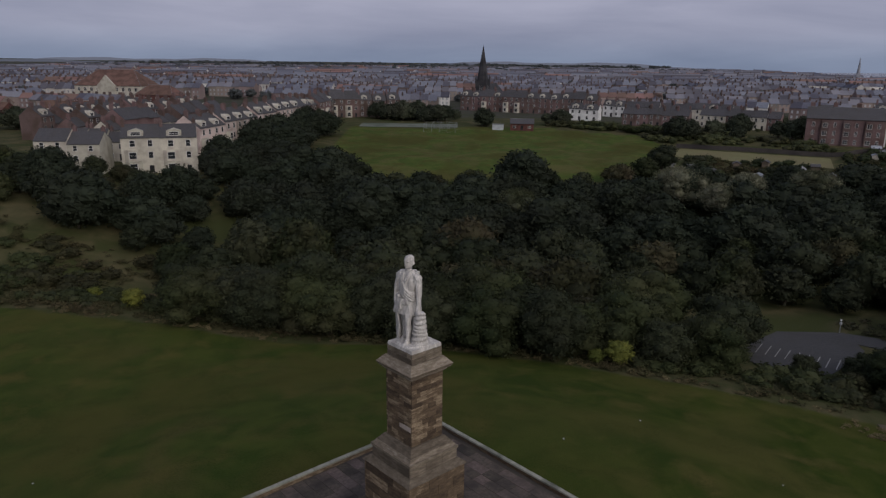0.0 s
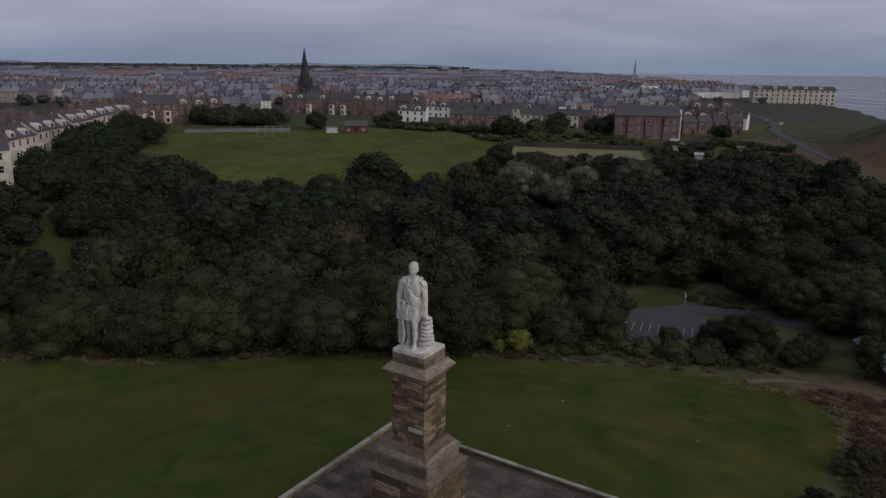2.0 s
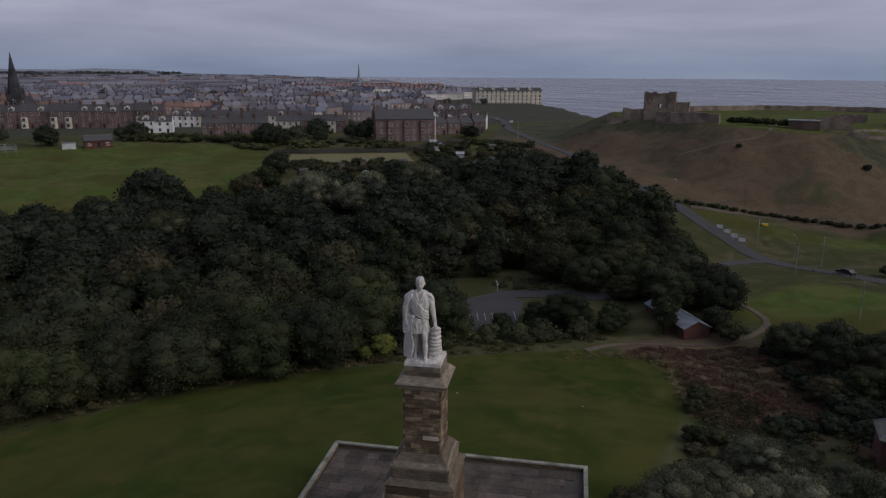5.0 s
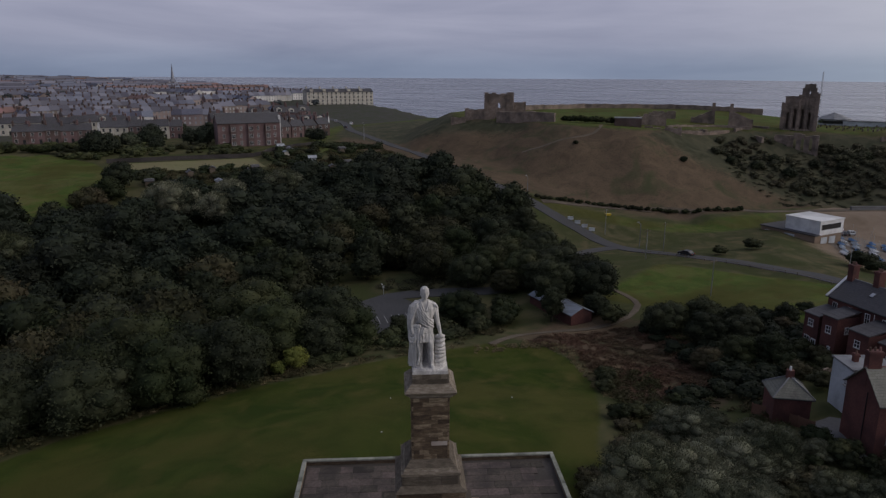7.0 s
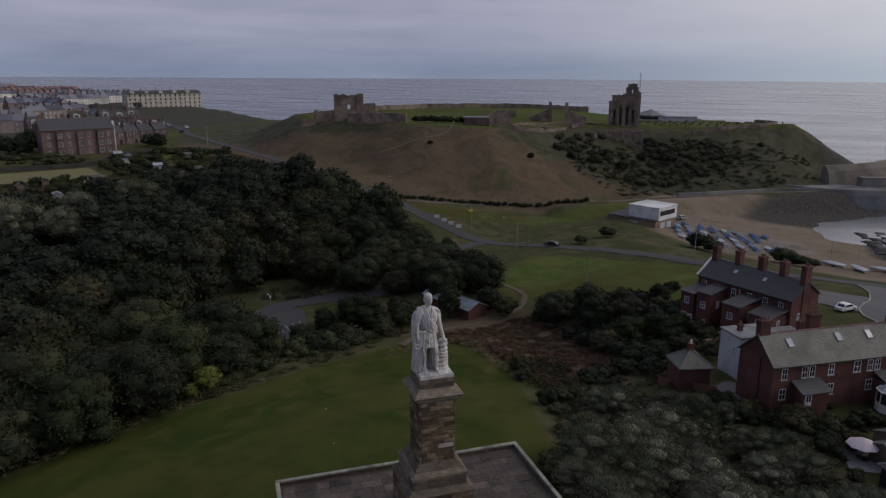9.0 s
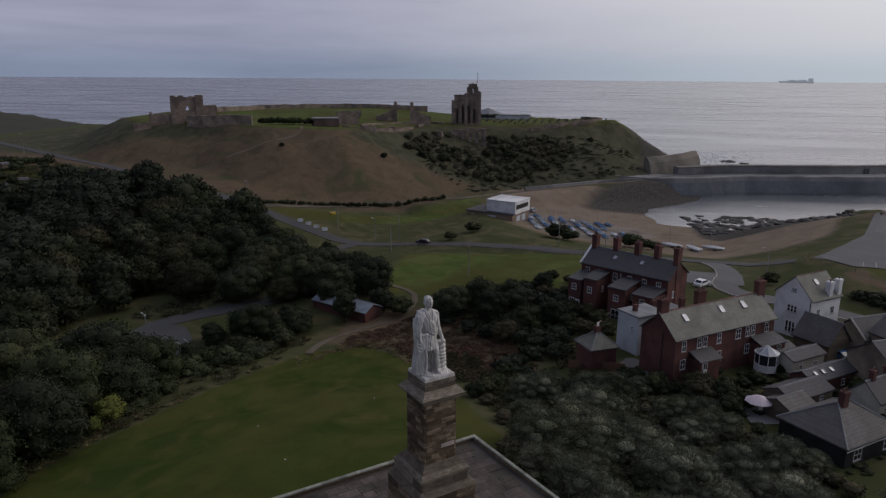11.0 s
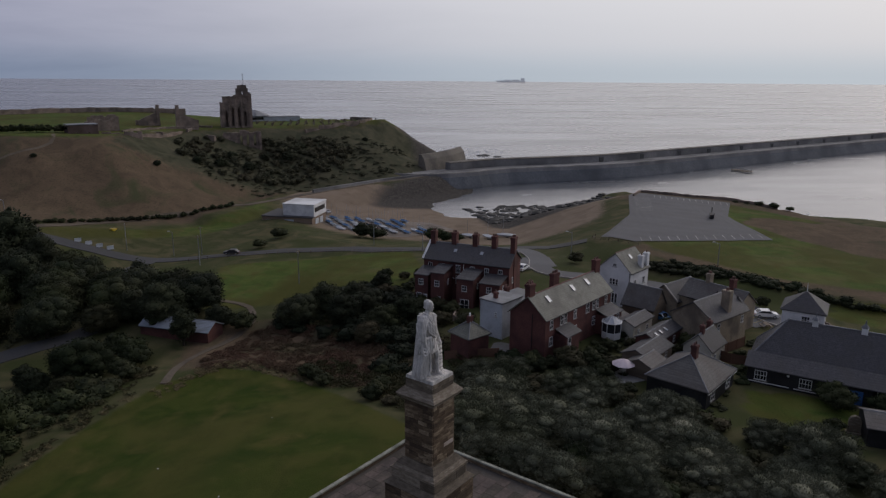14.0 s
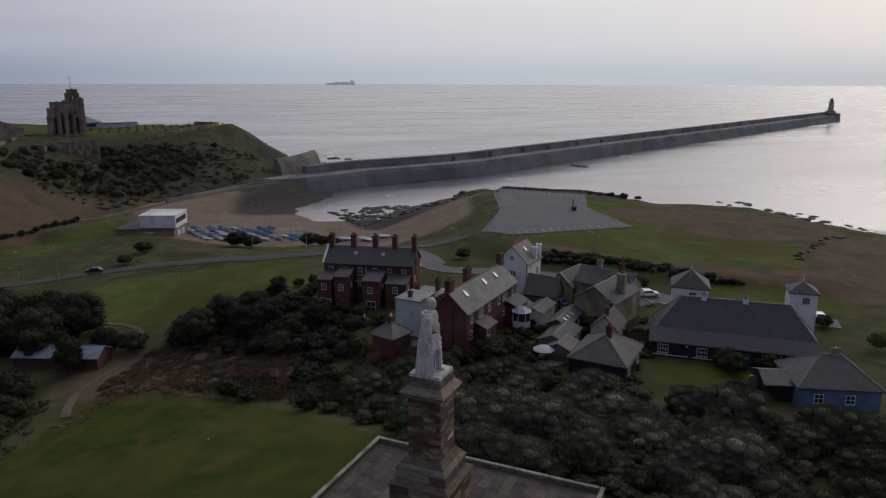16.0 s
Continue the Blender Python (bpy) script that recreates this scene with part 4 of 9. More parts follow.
def statue_mesh():
    """A robed standing figure, its front to local -y: one plain carved mass."""
    b = Bits()
    # legs: one straight against the cloak, one set forward
    blob(b, [(0.46, -0.86, 0.0, .17, .30), (0.45, -0.76, .16, .15, .28), (0.44, -0.62, .36, .13, .15), (0.43, -0.58, .7, .155, .17), (0.42, -0.53, 1.05, .21, .225), (0.41, -0.54, 1.4, .17, .185), (0.39, -0.56, 1.65, .2, .21), (0.34, -0.40, 2.1, .27, .29), (0.26, -.1, 2.9, .34, .36)], 14)
    blob(b, [(-0.30, -0.34, 0.0, .17, .30), (-0.30, -0.22, .16, .15, .27), (-0.30, -0.1, .4, .13, .15), (-0.31, -0.06, .75, .16, .18), (-0.31, -0.04, 1.1, .21, .23), (-0.3, -0.08, 1.45, .175, .19), (-0.3, -0.1, 1.7, .2, .21), (-0.28, -.04, 2.2, .28, .3), (-0.22, 0, 2.9, .34, .36)], 14)
    # tunic skirt, waist and chest
    blob(b, [(0.04, -0.14, 2.02, .64, .47), (0.04, -0.14, 2.1, .67, .5), (0, -0.06, 2.5, .64, .48), (0, -0.02, 2.95, .57, .44), (0, 0.0, 3.3, .51, .39), (0, -.02, 3.7, .58, .43), (0, -.04, 4.2, .70, .48), (0, -.01, 4.55, .80, .45), (0, .03, 4.85, .68, .36), (0, .05, 5.05, .27, .25)], 40, 0.05, 13, 0.15)
    for i in range(7):
        x = -0.5 + 0.167 * i
        swag(b, [(x * 0.72, -0.36 - 0.06 * math.cos(x * 2), 3.0), (x * 0.9, -0.50, 2.55), (x * 1.1 + 0.02, -0.56 + 0.16 * x * x, 2.03)], 0.05, 0.095, 5, 4)
    # belt knot and cloth bunched round the waist
    for i in range(4):
        swag(b, [(-0.74, -0.1, 3.42 - 0.1 * i), (-0.4, -0.46, 3.16 - 0.1 * i), (0.05, -0.55, 3.08 - 0.09 * i), (0.42, -0.42, 3.2 - 0.08 * i), (0.6, -0.05, 3.3 - 0.08 * i)], 0.085, 0.06, 6, 4)
    swag(b, [(-0.1, -0.56, 3.2), (-0.2, -0.66, 2.8), (-0.16, -0.64, 2.45)], 0.11, 0.07, 6, 4)
    swag(b, [(-0.2, -0.54, 3.2), (-0.36, -0.62, 2.75), (-0.34, -0.6, 2.2)], 0.09, 0.07, 6, 4)
    # sash across the chest, from the right shoulder to the left hip
    for i in range(5):
        o = 0.2 * i
        swag(b, [(-0.56, -0.18, 4.86 - 0.8 * o), (-0.38, -0.42, 4.5 - o), (0.02, -0.56, 4.02 - o * 0.85), (0.42, -0.46, 3.72 - o * 0.7), (0.62, -0.12, 3.62 - o * 0.6)], 0.085, 0.06, 6, 4)
    # neck and head, turned a little to its left
    blob(b, [(0, .03, 4.95, .23, .22), (0, .0, 5.22, .19, .2), (0.01, -.02, 5.34, .2, .22)], 14)
    blob(b, [(0.03, -.12, 5.28, .10, .12), (0.03, -.1, 5.36, .2, .25), (0.03, -.07, 5.52, .265, .32), (0.03, -.05, 5.7, .285, .345), (0.03, -.03, 5.88, .30, .36), (0.03, 0, 6.04, .27, .32), (0.03, 0.02, 6.15, .17, .2), (0.03, 0.02, 6.2, .05, .06)], 18)
    b.ring([[(0.0, -.36, 5.56), (0.11, -.36, 5.56), (0.11, -.47, 5.56), (0.0, -.47, 5.56)], [(0.02, -.36, 5.8), (0.08, -.36, 5.8), (0.08, -.41, 5.8), (0.02, -.41, 5.8)]])
    for s in (-1, 1):
        b.tube((0.05 + 0.03 * s, -.385, 5.81), (0.05 + 0.2 * s, -.31, 5.80), 0.045, 0.035, 6)
        b.tube((0.05 + 0.27 * s, .0, 5.56), (0.05 + 0.29 * s, .03, 5.74), 0.05, 0.05, 6)
    b.tube((-0.04, -.37, 5.47), (0.13, -.37, 5.47), 0.035, 0.035, 6)
    b.tube((0.0, -.33, 5.35), (0.09, -.33, 5.35), 0.07, 0.07, 6)
    for i in range(9):
        a = math.pi * (0.02 + 0.96 * i / 8)
        b.tube((0.03 + 0.27 * math.cos(a), 0.0 + 0.30 * math.sin(a), 5.52), (0.03 + 0.24 * math.cos(a), 0.0 + 0.27 * math.sin(a), 6.0), 0.06, 0.05, 6)
    # collar and open lapels
    for s in (-1, 1):
        swag(b, [(0.26 * s, 0.16, 5.12), (0.27 * s, -0.12, 5.08), (0.2 * s, -0.38, 4.85), (0.06 * s, -0.5, 4.45)], 0.07, 0.05, 6, 4)
        swag(b, [(0.3 * s, -0.18, 4.98), (0.3 * s, -0.42, 4.72), (0.18 * s, -0.53, 4.4)], 0.06, 0.04, 6, 4)
    # fringed shoulder on the bare arm's side
    for i in range(7):
        a = -0.9 + 0.3 * i
        b.tube((0.66 + 0.12 * math.cos(a), 0.02 + 0.3 * math.sin(a), 4.84), (0.74 + 0.2 * math.cos(a), 0.02 + 0.34 * math.sin(a), 4.6), 0.055, 0.045, 5)
    # cloak body: over the right shoulder, down the back to the ground
    cloak = []
    for j in range(25):
        f = j / 24
        z = 0.02 + 4.98 * f
        sp = 0.84 - 0.17 * f ** 2 - 0.06 * math.sin(math.pi * f)
        ringp = []
        for i in range(64):
            a = math.pi * (-0.06 + 1.16 * i / 63)
            ridge = math.sin(8 * a + 2.4 * f + 0.5 * math.sin(5 * f))
            rr = sp * (1 + 0.13 * math.copysign(abs(ridge) ** 0.6, ridge) + 0.04 * math.sin(19 * a + 5 * f))
            ringp.append((-math.cos(a) * rr * (1.06 - 0.06 * (1 - f) if math.cos(a) > 0 else 0.56 + 0.26 * f), 0.12 + 0.80 * math.sin(a) * rr, z))
        inner = [(p[0] * 0.70, 0.08 + (p[1] - 0.08) * 0.66, p[2]) for p in reversed(ringp)]
        cloak.append(ringp + inner)
    b.ring(cloak)
    # heavy folds falling from the shoulder round the side and back
    r = random.Random(8)
    for i in range(13):
        a = -0.15 + 0.27 * i
        cx_, sy_ = -math.cos(a), math.sin(a)
        w = 0.98 if cx_ < 0 else 0.6
        swag(b, [(cx_ * 0.55 * w - 0.08, 0.06 + sy_ * 0.42, 4.8 - 0.15 * (i % 3)), (cx_ * 0.78 * w, 0.1 + sy_ * 0.66, 3.3), (cx_ * 0.88 * w + r.uniform(-.08, .08), 0.12 + sy_ * 0.80, 1.7), (cx_ * 1.02 * w + r.uniform(-.1, .1), 0.12 + sy_ * 0.92, 0.05)], 0.085, 0.15, 6, 5)
    # right arm bent under the cloak, loops of cloth hanging from it
    blob(b, [(-0.86, -.06, 2.9, .13, .24), (-0.95, -.06, 3.25, .21, .32), (-0.93, -.02, 3.8, .25, .32), (-0.84, .02, 4.3, .26, .31), (-0.76, .02, 4.75, .28, .30), (-0.5, .03, 5.02, .22, .26)], 20, 0.07, 7)
    b.tube((-0.9, -0.14, 3.2), (-0.34, -0.56, 3.34), 0.17, 0.13, 8)
    for i in range(4):
        swag(b, [(-0.52 - 0.1 * i, -0.26 + 0.1 * i, 4.9 - 0.04 * i), (-0.80 - 0.07 * i, -0.32 + 0.12 * i, 4.2), (-0.94 - 0.05 * i, -0.3 + 0.14 * i, 3.5), (-0.86 - 0.04 * i, -0.38 + 0.16 * i, 2.7 - 0.2 * i)], 0.08, 0.115, 6, 4)
    for i in range(3):
        swag(b, [(-0.66 - 0.12 * i, -0.42 + 0.1 * i, 3.1), (-0.64 - 0.14 * i, -0.36 + 0.08 * i, 2.0), (-0.74 - 0.14 * i, -0.26 + 0.1 * i, 0.9), (-0.72 - 0.14 * i, -0.3 + 0.14 * i, 0.05)], 0.10, 0.12, 6, 5)
    # cloak gathered over the forearm: hanging loops, then a long fall of cloth to the ankle
    for i in range(5):
        swag(b, [(-0.98, 0.34 - 0.1 * i, 4.55 - 0.1 * i), (-1.10, 0.16 - 0.08 * i, 3.6 - 0.28 * i), (-0.92, -0.18 - 0.06 * i, 3.05 - 0.26 * i), (-0.52, -0.50, 3.22 - 0.16 * i)], 0.06, 0.10, 6, 5)
    for i in range(4):
        swag(b, [(-0.46 - 0.13 * i, -0.56 + 0.12 * i, 3.2), (-0.55 - 0.14 * i, -0.52 + 0.12 * i, 2.1), (-0.42 - 0.17 * i, -0.50 + 0.14 * i, 1.1), (-0.55 - 0.16 * i, -0.46 + 0.16 * i, 0.25)], 0.07, 0.10, 6, 5)
    for i in range(3):
        swag(b, [(-0.62, 0.1 - 0.14 * i, 5.0 - 0.05 * i), (-0.30, -0.34 - 0.06 * i, 4.62 - 0.2 * i), (0.16, -0.60, 3.98 - 0.22 * i), (0.60, -0.40, 3.52 - 0.2 * i)], 0.09, 0.06, 6, 5)
    # left arm straight down, the end of it on the coils
    blob(b, [(1.12, -0.36, 2.42, .15, .17), (1.08, -.3, 2.66, .12, .14), (1.0, -.18, 3.1, .145, .16), (0.9, -.04, 3.6, .185, .2), (0.82, .01, 4.1, .21, .23), (0.74, .03, 4.6, .25, .27), (0.55, .03, 4.92, .22, .24)], 16)
    # post with a stack of thick coils beside the leg
    blob(b, [(1.0, -0.05, 0, .44, .46), (1.04, -.08, 1.0, .38, .40), (1.08, -.12, 2.0, .28, .30), (1.1, -.16, 2.4, .24, .26)], 16)
    for i in range(8):
        z, rr = 0.18 + 0.30 * i, 0.47 - 0.032 * i
        pts = [(1.0 + 0.014 * i + rr * math.cos(t), -0.06 - 0.014 * i + rr * math.sin(t), z + 0.07 * math.sin(t + 1.3 * i)) for t in [2 * math.pi * k / 14 for k in range(14)]]
        for p, q in zip(pts, pts[1:] + pts[:1]):
            b.tube(p, q, 0.125, 0.125, 7)
    # cloth spilling between the leg and the coils
    for i in range(4):
        swag(b, [(0.5 + 0.05 * i, 0.0, 2.4), (0.56 + 0.05 * i, -0.1 + 0.06 * i, 1.5), (0.6 + 0.06 * i, -0.2 + 0.1 * i, 0.6), (0.56 + 0.1 * i, -0.34 + 0.1 * i, 0.03)], 0.07, 0.11, 6, 4)
    # rough ground it stands on
    blob(b, [(0.40, 0.02, -0.05, 1.26, 1.18), (0.40, .02, 0.09, 1.2, 1.12)], 18, 0.05, 5)
    return mesh_of("statue", b, M_CARVED, True)


statue = part("statue", statue_mesh(), M_CARVED, at=spot(-2.75, 47.05, 40, 11.37) @ Matrix.Diagonal((1.08, 1.06, 1.01, 1)))
tagged(statue, "pale weathered stone statue of a standing cloaked figure", "statue")
skin = statue.modifiers.new("carved", "REMESH")
skin.mode, skin.voxel_size, skin.use_smooth_shade = "VOXEL", 0.026, True


# ---- roads, paths, car parks ----
def smooth_line(pts, step=3.0):
    out = []
    p = [Vector(q) for q in pts]
    p = [2 * p[0] - p[1]] + p + [2 * p[-1] - p[-2]]
    for a, b, c, d in zip(p, p[1:], p[2:], p[3:]):
        n = max(2, int((c - b).length / step))
        for i in range(n):
            t = i / n
            out.append(0.5 * (2 * b + (c - a) * t + (2 * a - 5 * b + 4 * c - d) * t * t + (3 * b - a - 3 * c + d) * t ** 3))
    return out + [p[-2]]


def sweep(line, profile, drape=True, closed=True):
    """Draws a section (offset to the right, height) along a line; drape: heights over the ground at each corner, else over sea level zero."""
    rings, k = [], len(profile)
    for i, q in enumerate(line):
        t = (line[min(i + 1, len(line) - 1)] - line[max(i - 1, 0)]).normalized()
        rings.append([(q.x + t.y * o, q.y - t.x * o, h) for o, h in profile])
    if drape:
        flat = np.array(rings).reshape(-1, 3)
        flat[:, 2] += land(flat[:, 0], flat[:, 1])
        flat = [tuple(p) for p in flat.tolist()]
        rings = [flat[i:i + k] for i in range(0, len(flat), k)]
    return Bits().ring(rings, close=closed, caps=closed)


def road(name, pts, width, mat, label, category="road", lift=0.14, kerb=None):
    line = smooth_line(pts)
    w = width / 2
    prof = [(-w, -0.5), (-w, lift), (-w / 2, lift + .02), (0, lift + .03), (w / 2, lift + .02), (w, lift), (w, -0.5)]
    t = tagged(part(name, sweep(line, prof, closed=True), mat), label, category, kind="structure")
    for s in kerb or ():
        o = s * (w + 0.12)
        tagged(part("kerb", sweep(line, [(o - .12, -0.4), (o - .12, lift + .12), (o + .12, lift + .12), (o + .12, -0.4)]), M_KERB), "pale stone kerb along the road edge", "kerb", kind="structure")
    return line


main_line = road("road", [(330, 470), (305, 420), (290, 385), (268, 343), (232, 298), (208, 251), (197, 222), (183, 197), (170, 172), (166, 146), (158, 123), (148, 101), (142, 76), (137, 52), (131, 36), (128, 15), (127, -3), (122, -16)],
                 4.6, M_LANE, "worn grey asphalt road past the castle mound")
road("road", [(62, 108), (68, 119), (75, 113), (84, 99), (98, 98), (117, 104), (136, 105), (147, 101)], 4.2, M_LANE, "narrow asphalt road in the wooded dip")
road("road", [(126, 2), (118, 0.5), (108, 1.5), (100, 4), (94, 2), (88, -8), (80, -18), (66, -24), (52, -27), (40, -36), (30, -46)], 5.0, M_ROAD, "narrow asphalt lane past the houses", kerb=(1,))
road("path", [(168, 139), (182, 126), (197, 112), (215, 90)] + [(x, y) for x, y in PROM[1:-1]], 3.0, M_PATH, "pale worn path above the haven", "path")
road("path", [(53, 79.5), (60, 79), (68, 77.2), (77, 71.5), (84, 68.8), (92, 70), (97, 75), (101, 84), (106, 96)], 1.3, M_PATH, "worn earth path off the lawn", "path", 0.1)
road("path", [(206, 172), (214, 160), (226, 150), (236, 152)], 1.2, M_PATH, "worn earth path up the castle mound", "path", 0.08)


def flat_patch(name, poly, mat, label, category, step=2.0, lift=0.16, seed=1):
    """A draped sheet with the outline of a convex region."""
    b = Bits()
    ys = [p[1] for p in poly]
    edges = list(zip(poly, poly[1:] + poly[:1]))

    def span(y):
        xs = [ax + (bx - ax) * (y - ay) / (by - ay) for (ax, ay), (bx, by) in edges if (ay <= y < by) or (by <= y < ay)]
        return (min(xs), max(xs)) if len(xs) > 1 else None
    n = int((max(ys) - min(ys)) / step)
    rows = [span(min(ys) + 0.01 + (max(ys) - min(ys) - 0.02) * i / n) for i in range(n + 1)]
    k = max(2, int(max(s[1] - s[0] for s in rows if s) / step))
    grid = []
    for i, s in enumerate(rows):
        y = min(ys) + 0.01 + (max(ys) - min(ys) - 0.02) * i / n
        xs = [s[0] + (s[1] - s[0]) * j / k for j in range(k + 1)]
        zs = land(np.array(xs), np.full(k + 1, y)) + lift
        grid.append(list(zip(xs, [y] * (k + 1), zs.tolist())))
    b.ring(grid, close=False, caps=False)
    return tagged(part(name, b, mat), label, category, kind="structure")


CAR_PARK = [(112, -25), (120, -19), (146, -39), (181, -54.5), (184, -60), (161, -82), (138, -67), (108, -62)]
flat_patch("car_park", CAR_PARK, M_ROAD, "grey asphalt car park on the headland spur", "car park")
flat_patch("car_park", [(50, 106), (60, 104), (70, 112), (71, 121), (60, 123), (49, 114)], M_LANE, "asphalt car park among the trees", "car park")
flat_patch("car_park", [(100, 0), (112, -2), (114, 16), (104, 18), (98, 8)], M_ROAD, "asphalt parking yard behind the houses", "car park")
flat_patch("boat_yard", [(168, 30), (184, 8), (200, 14), (214, 50), (208, 62), (188, 50)], surf("gritty_yard", (0.17, 0.14, 0.115), (0.24, 0.205, 0.17), 1.5, 0.95, 0.3), "gritty boat yard above the sandy beach", "yard", lift=0.12)
M_PALE_FIELD = surf("dry_mown_field", (0.135, 0.132, 0.056), (0.19, 0.178, 0.082), 0.8, 0.95, 0.3, 0.08, (0.16, 0.140, 0.068))
flat_patch("mown_strip", [(80, 262), (87, 279.5), (134, 254), (126, 235)], M_PALE_FIELD, "pale dry mown field strip by the allotments", "field", lift=0.2)
M_COURT = surf("grey_green_court", (0.12, 0.14, 0.11), (0.17, 0.185, 0.15), 1.0, 0.9, 0.1, 0.1)
flat_patch("sports_court", [(-44, 333), (-44, 346), (2, 346), (2, 333)], M_COURT, "grey green sports courts beyond the playing field", "court", lift=0.2)


def stripe(a, b, w, mat, name="parking_line", lift=0.2, parent=None):
    a, b = Vector(a), Vector(b)
    n = max(1, int((b - a).length / 2))
    return part(name, sweep([a.lerp(b, i / n) for i in range(n + 1)], [(-w / 2, lift), (w / 2, lift)], closed=False), mat, parent)


marks = thing("parking_marks", Matrix.Identity(4), "worn white parking bay lines on the asphalt", "road marking", kind="structure")
for i in range(14):
    a = Vector((112, -27)).lerp(Vector((110, -60)), i / 13)
    stripe(a, a + Vector((4.6, -1.6)), 0.22, M_PAINT, parent=marks, lift=0.24)
for i in range(12):
    a = Vector((152, -44)).lerp(Vector((178, -55)), i / 11)
    stripe(a, a + Vector((-1.6, -5.0)), 0.2, M_PAINT, parent=marks, lift=0.24)
for i in range(13):
    a = Vector((178, -63)).lerp(Vector((160, -80)), i / 12)
    stripe(a, a + Vector((-4.4, 2.2)), 0.2, M_PAINT, parent=marks, lift=0.24)
for i in range(9):
    a = Vector((52, 113)).lerp(Vector((62, 106)), i / 8)
    stripe(a, a + Vector((2.6, 3.6)), 0.16, M_PAINT, parent=marks, lift=0.24)

# ---- sea walls and pier ----
M_PIER = surf("weathered_pier_stone", (0.178, 0.175, 0.172), (0.259, 0.253, 0.246), 0.7, 0.9, 0.4, 0.06, (0.109, 0.108, 0.108))
M_BANK = surf("brown_grey_masonry", (0.135, 0.120, 0.100), (0.20, 0.178, 0.150), 0.9, 0.92, 0.5, 0.12, (0.10, 0.092, 0.080), depth=0.2)
M_WEED_SHADE = surf("weedy_stone_and_recess_shade", (0.045, 0.05, 0.05), (0.08, 0.08, 0.075), 0.8, 0.7, 0.4, 0.08, (0.03, 0.035, 0.035))
pier_dir = Vector((295, -674)).normalized()
south0 = Vector((309, -107))
pier_line = smooth_line([(296, 20), (290, 8), (290, -6), (295, -20), (304, -38)] + [tuple(south0 + pier_dir * s + Vector((pier_dir.y, -pier_dir.x)) * -9.0) for s in (0, 60, 150, 300, 450, 600, 736)], 8.0)
pier = thing("pier", Matrix.Identity(4), "long stone pier with high parapet and dark weedy foot", "pier")
M_APRON = surf("dark_blue_grey_masonry", (0.086, 0.095, 0.106), (0.138, 0.145, 0.156), 0.8, 0.85, 0.5, 0.06, (0.064, 0.070, 0.079), depth=0.2)
part("foot", sweep(pier_line, [(13.5, -23), (12, -19.6), (8.8, -14.6), (-9.0, -14.6), (-14, -23)], drape=False), M_APRON, pier, "dark sloping masonry apron")
part("wall", sweep(pier_line, [(8.8, -14.6), (8.4, -12.9), (-8.6, -12.9), (-9.0, -14.6)], drape=False), M_PIER, pier)
rampart = [q for q in pier_line if q.y < -12]
part("parapet", sweep(rampart, [(-3.6, -12.9), (-3.9, -9.4), (-8.3, -9.4), (-8.6, -12.9)], drape=False), M_PIER, pier)
part("parapet_coping", sweep(rampart, [(-3.7, -9.4), (-3.7, -9.1), (-8.5, -9.1), (-8.5, -9.4)], drape=False), M_BANK, pier)
part("kerb", sweep(pier_line, [(8.2, -12.9), (8.2, -12.45), (7.6, -12.45), (7.6, -12.9)], drape=False), M_KERB, pier)
# dark slabs on the parapet face, painted-in shade of recesses
for i in range(20):
    q = pier_line[16 + i * 4] if 16 + i * 4 < len(pier_line) - 2 else None
    if q is None:
        break
    part("recess", Bits().box(-1.5, -0.1, 0, 1.5, 0.25, 2.6, Matrix.Translation((q.x, q.y, -12.9)) @ bearing(math.degrees(math.atan2(pier_dir.x, pier_dir.y)) - 90) @ Matrix.Translation((0, 3.75, 0)) @ pose(0, 0, 0, 0, 0, 180)), M_WEED_SHADE, pier)
land_q = south0 + pier_dir * 84
stage = part("landing", Bits().box(-4, -2.0, 0.6, 8, 2.0, 0.9, Matrix.Translation((land_q.x - 16, land_q.y - 7, SEA)) @ bearing(156)), M_WOOD, pier, "low timber landing stage on piles")
for u in (-3.5, 0, 3.5, 7):
    for w in (-1.7, 1.7):
        part("pile", Bits().tube((u, w, -2.5), (u, w, 2.0), 0.16, 0.14, 6), M_WEED_SHADE, stage, at=Matrix.Translation((land_q.x - 16, land_q.y - 7, SEA)) @ bearing(156))
# lighthouse on the pier head
tip = pier_line[-1]
lh = thing("lighthouse", Matrix.Translation((tip.x, tip.y, -12.9)), "pale stone lighthouse tower on the pier head", "lighthouse")


def drum(rings, n=20):
    return Bits().ring([[(r * math.cos(2 * math.pi * i / n), r * math.sin(2 * math.pi * i / n), z) for i in range(n)] for r, z in rings])


part("pier_head", drum([(13, -10), (12, 0), (12, 2.6), (11.4, 2.6), (11.4, 0.3)]), M_PIER, lh)
part("base", drum([(6.4, 0), (6.2, 5.2), (6.4, 5.2), (6.4, 5.6)]), M_KERB, lh)
part("tower", drum([(3.7, 5.6), (2.7, 16.2), (2.9, 16.4), (3.6, 16.8), (3.6, 17.1)]), M_KERB, lh)
part("lantern", drum([(1.9, 17.1), (1.9, 19.9)]), M_GLASS, lh, "dark glazed lantern room")
part("dome", drum([(2.1, 19.9), (1.9, 20.6), (1.2, 21.5), (0.3, 22.1), (0.15, 23.2)]), M_LEAD, lh)
for i in range(12):
    a = i * math.pi / 6
    part("gallery_post", Bits().tube((3.4 * math.cos(a), 3.4 * math.sin(a), 17.1), (3.4 * math.cos(a), 3.4 * math.sin(a), 18.3), 0.06, 0.06, 5), M_METAL, lh)
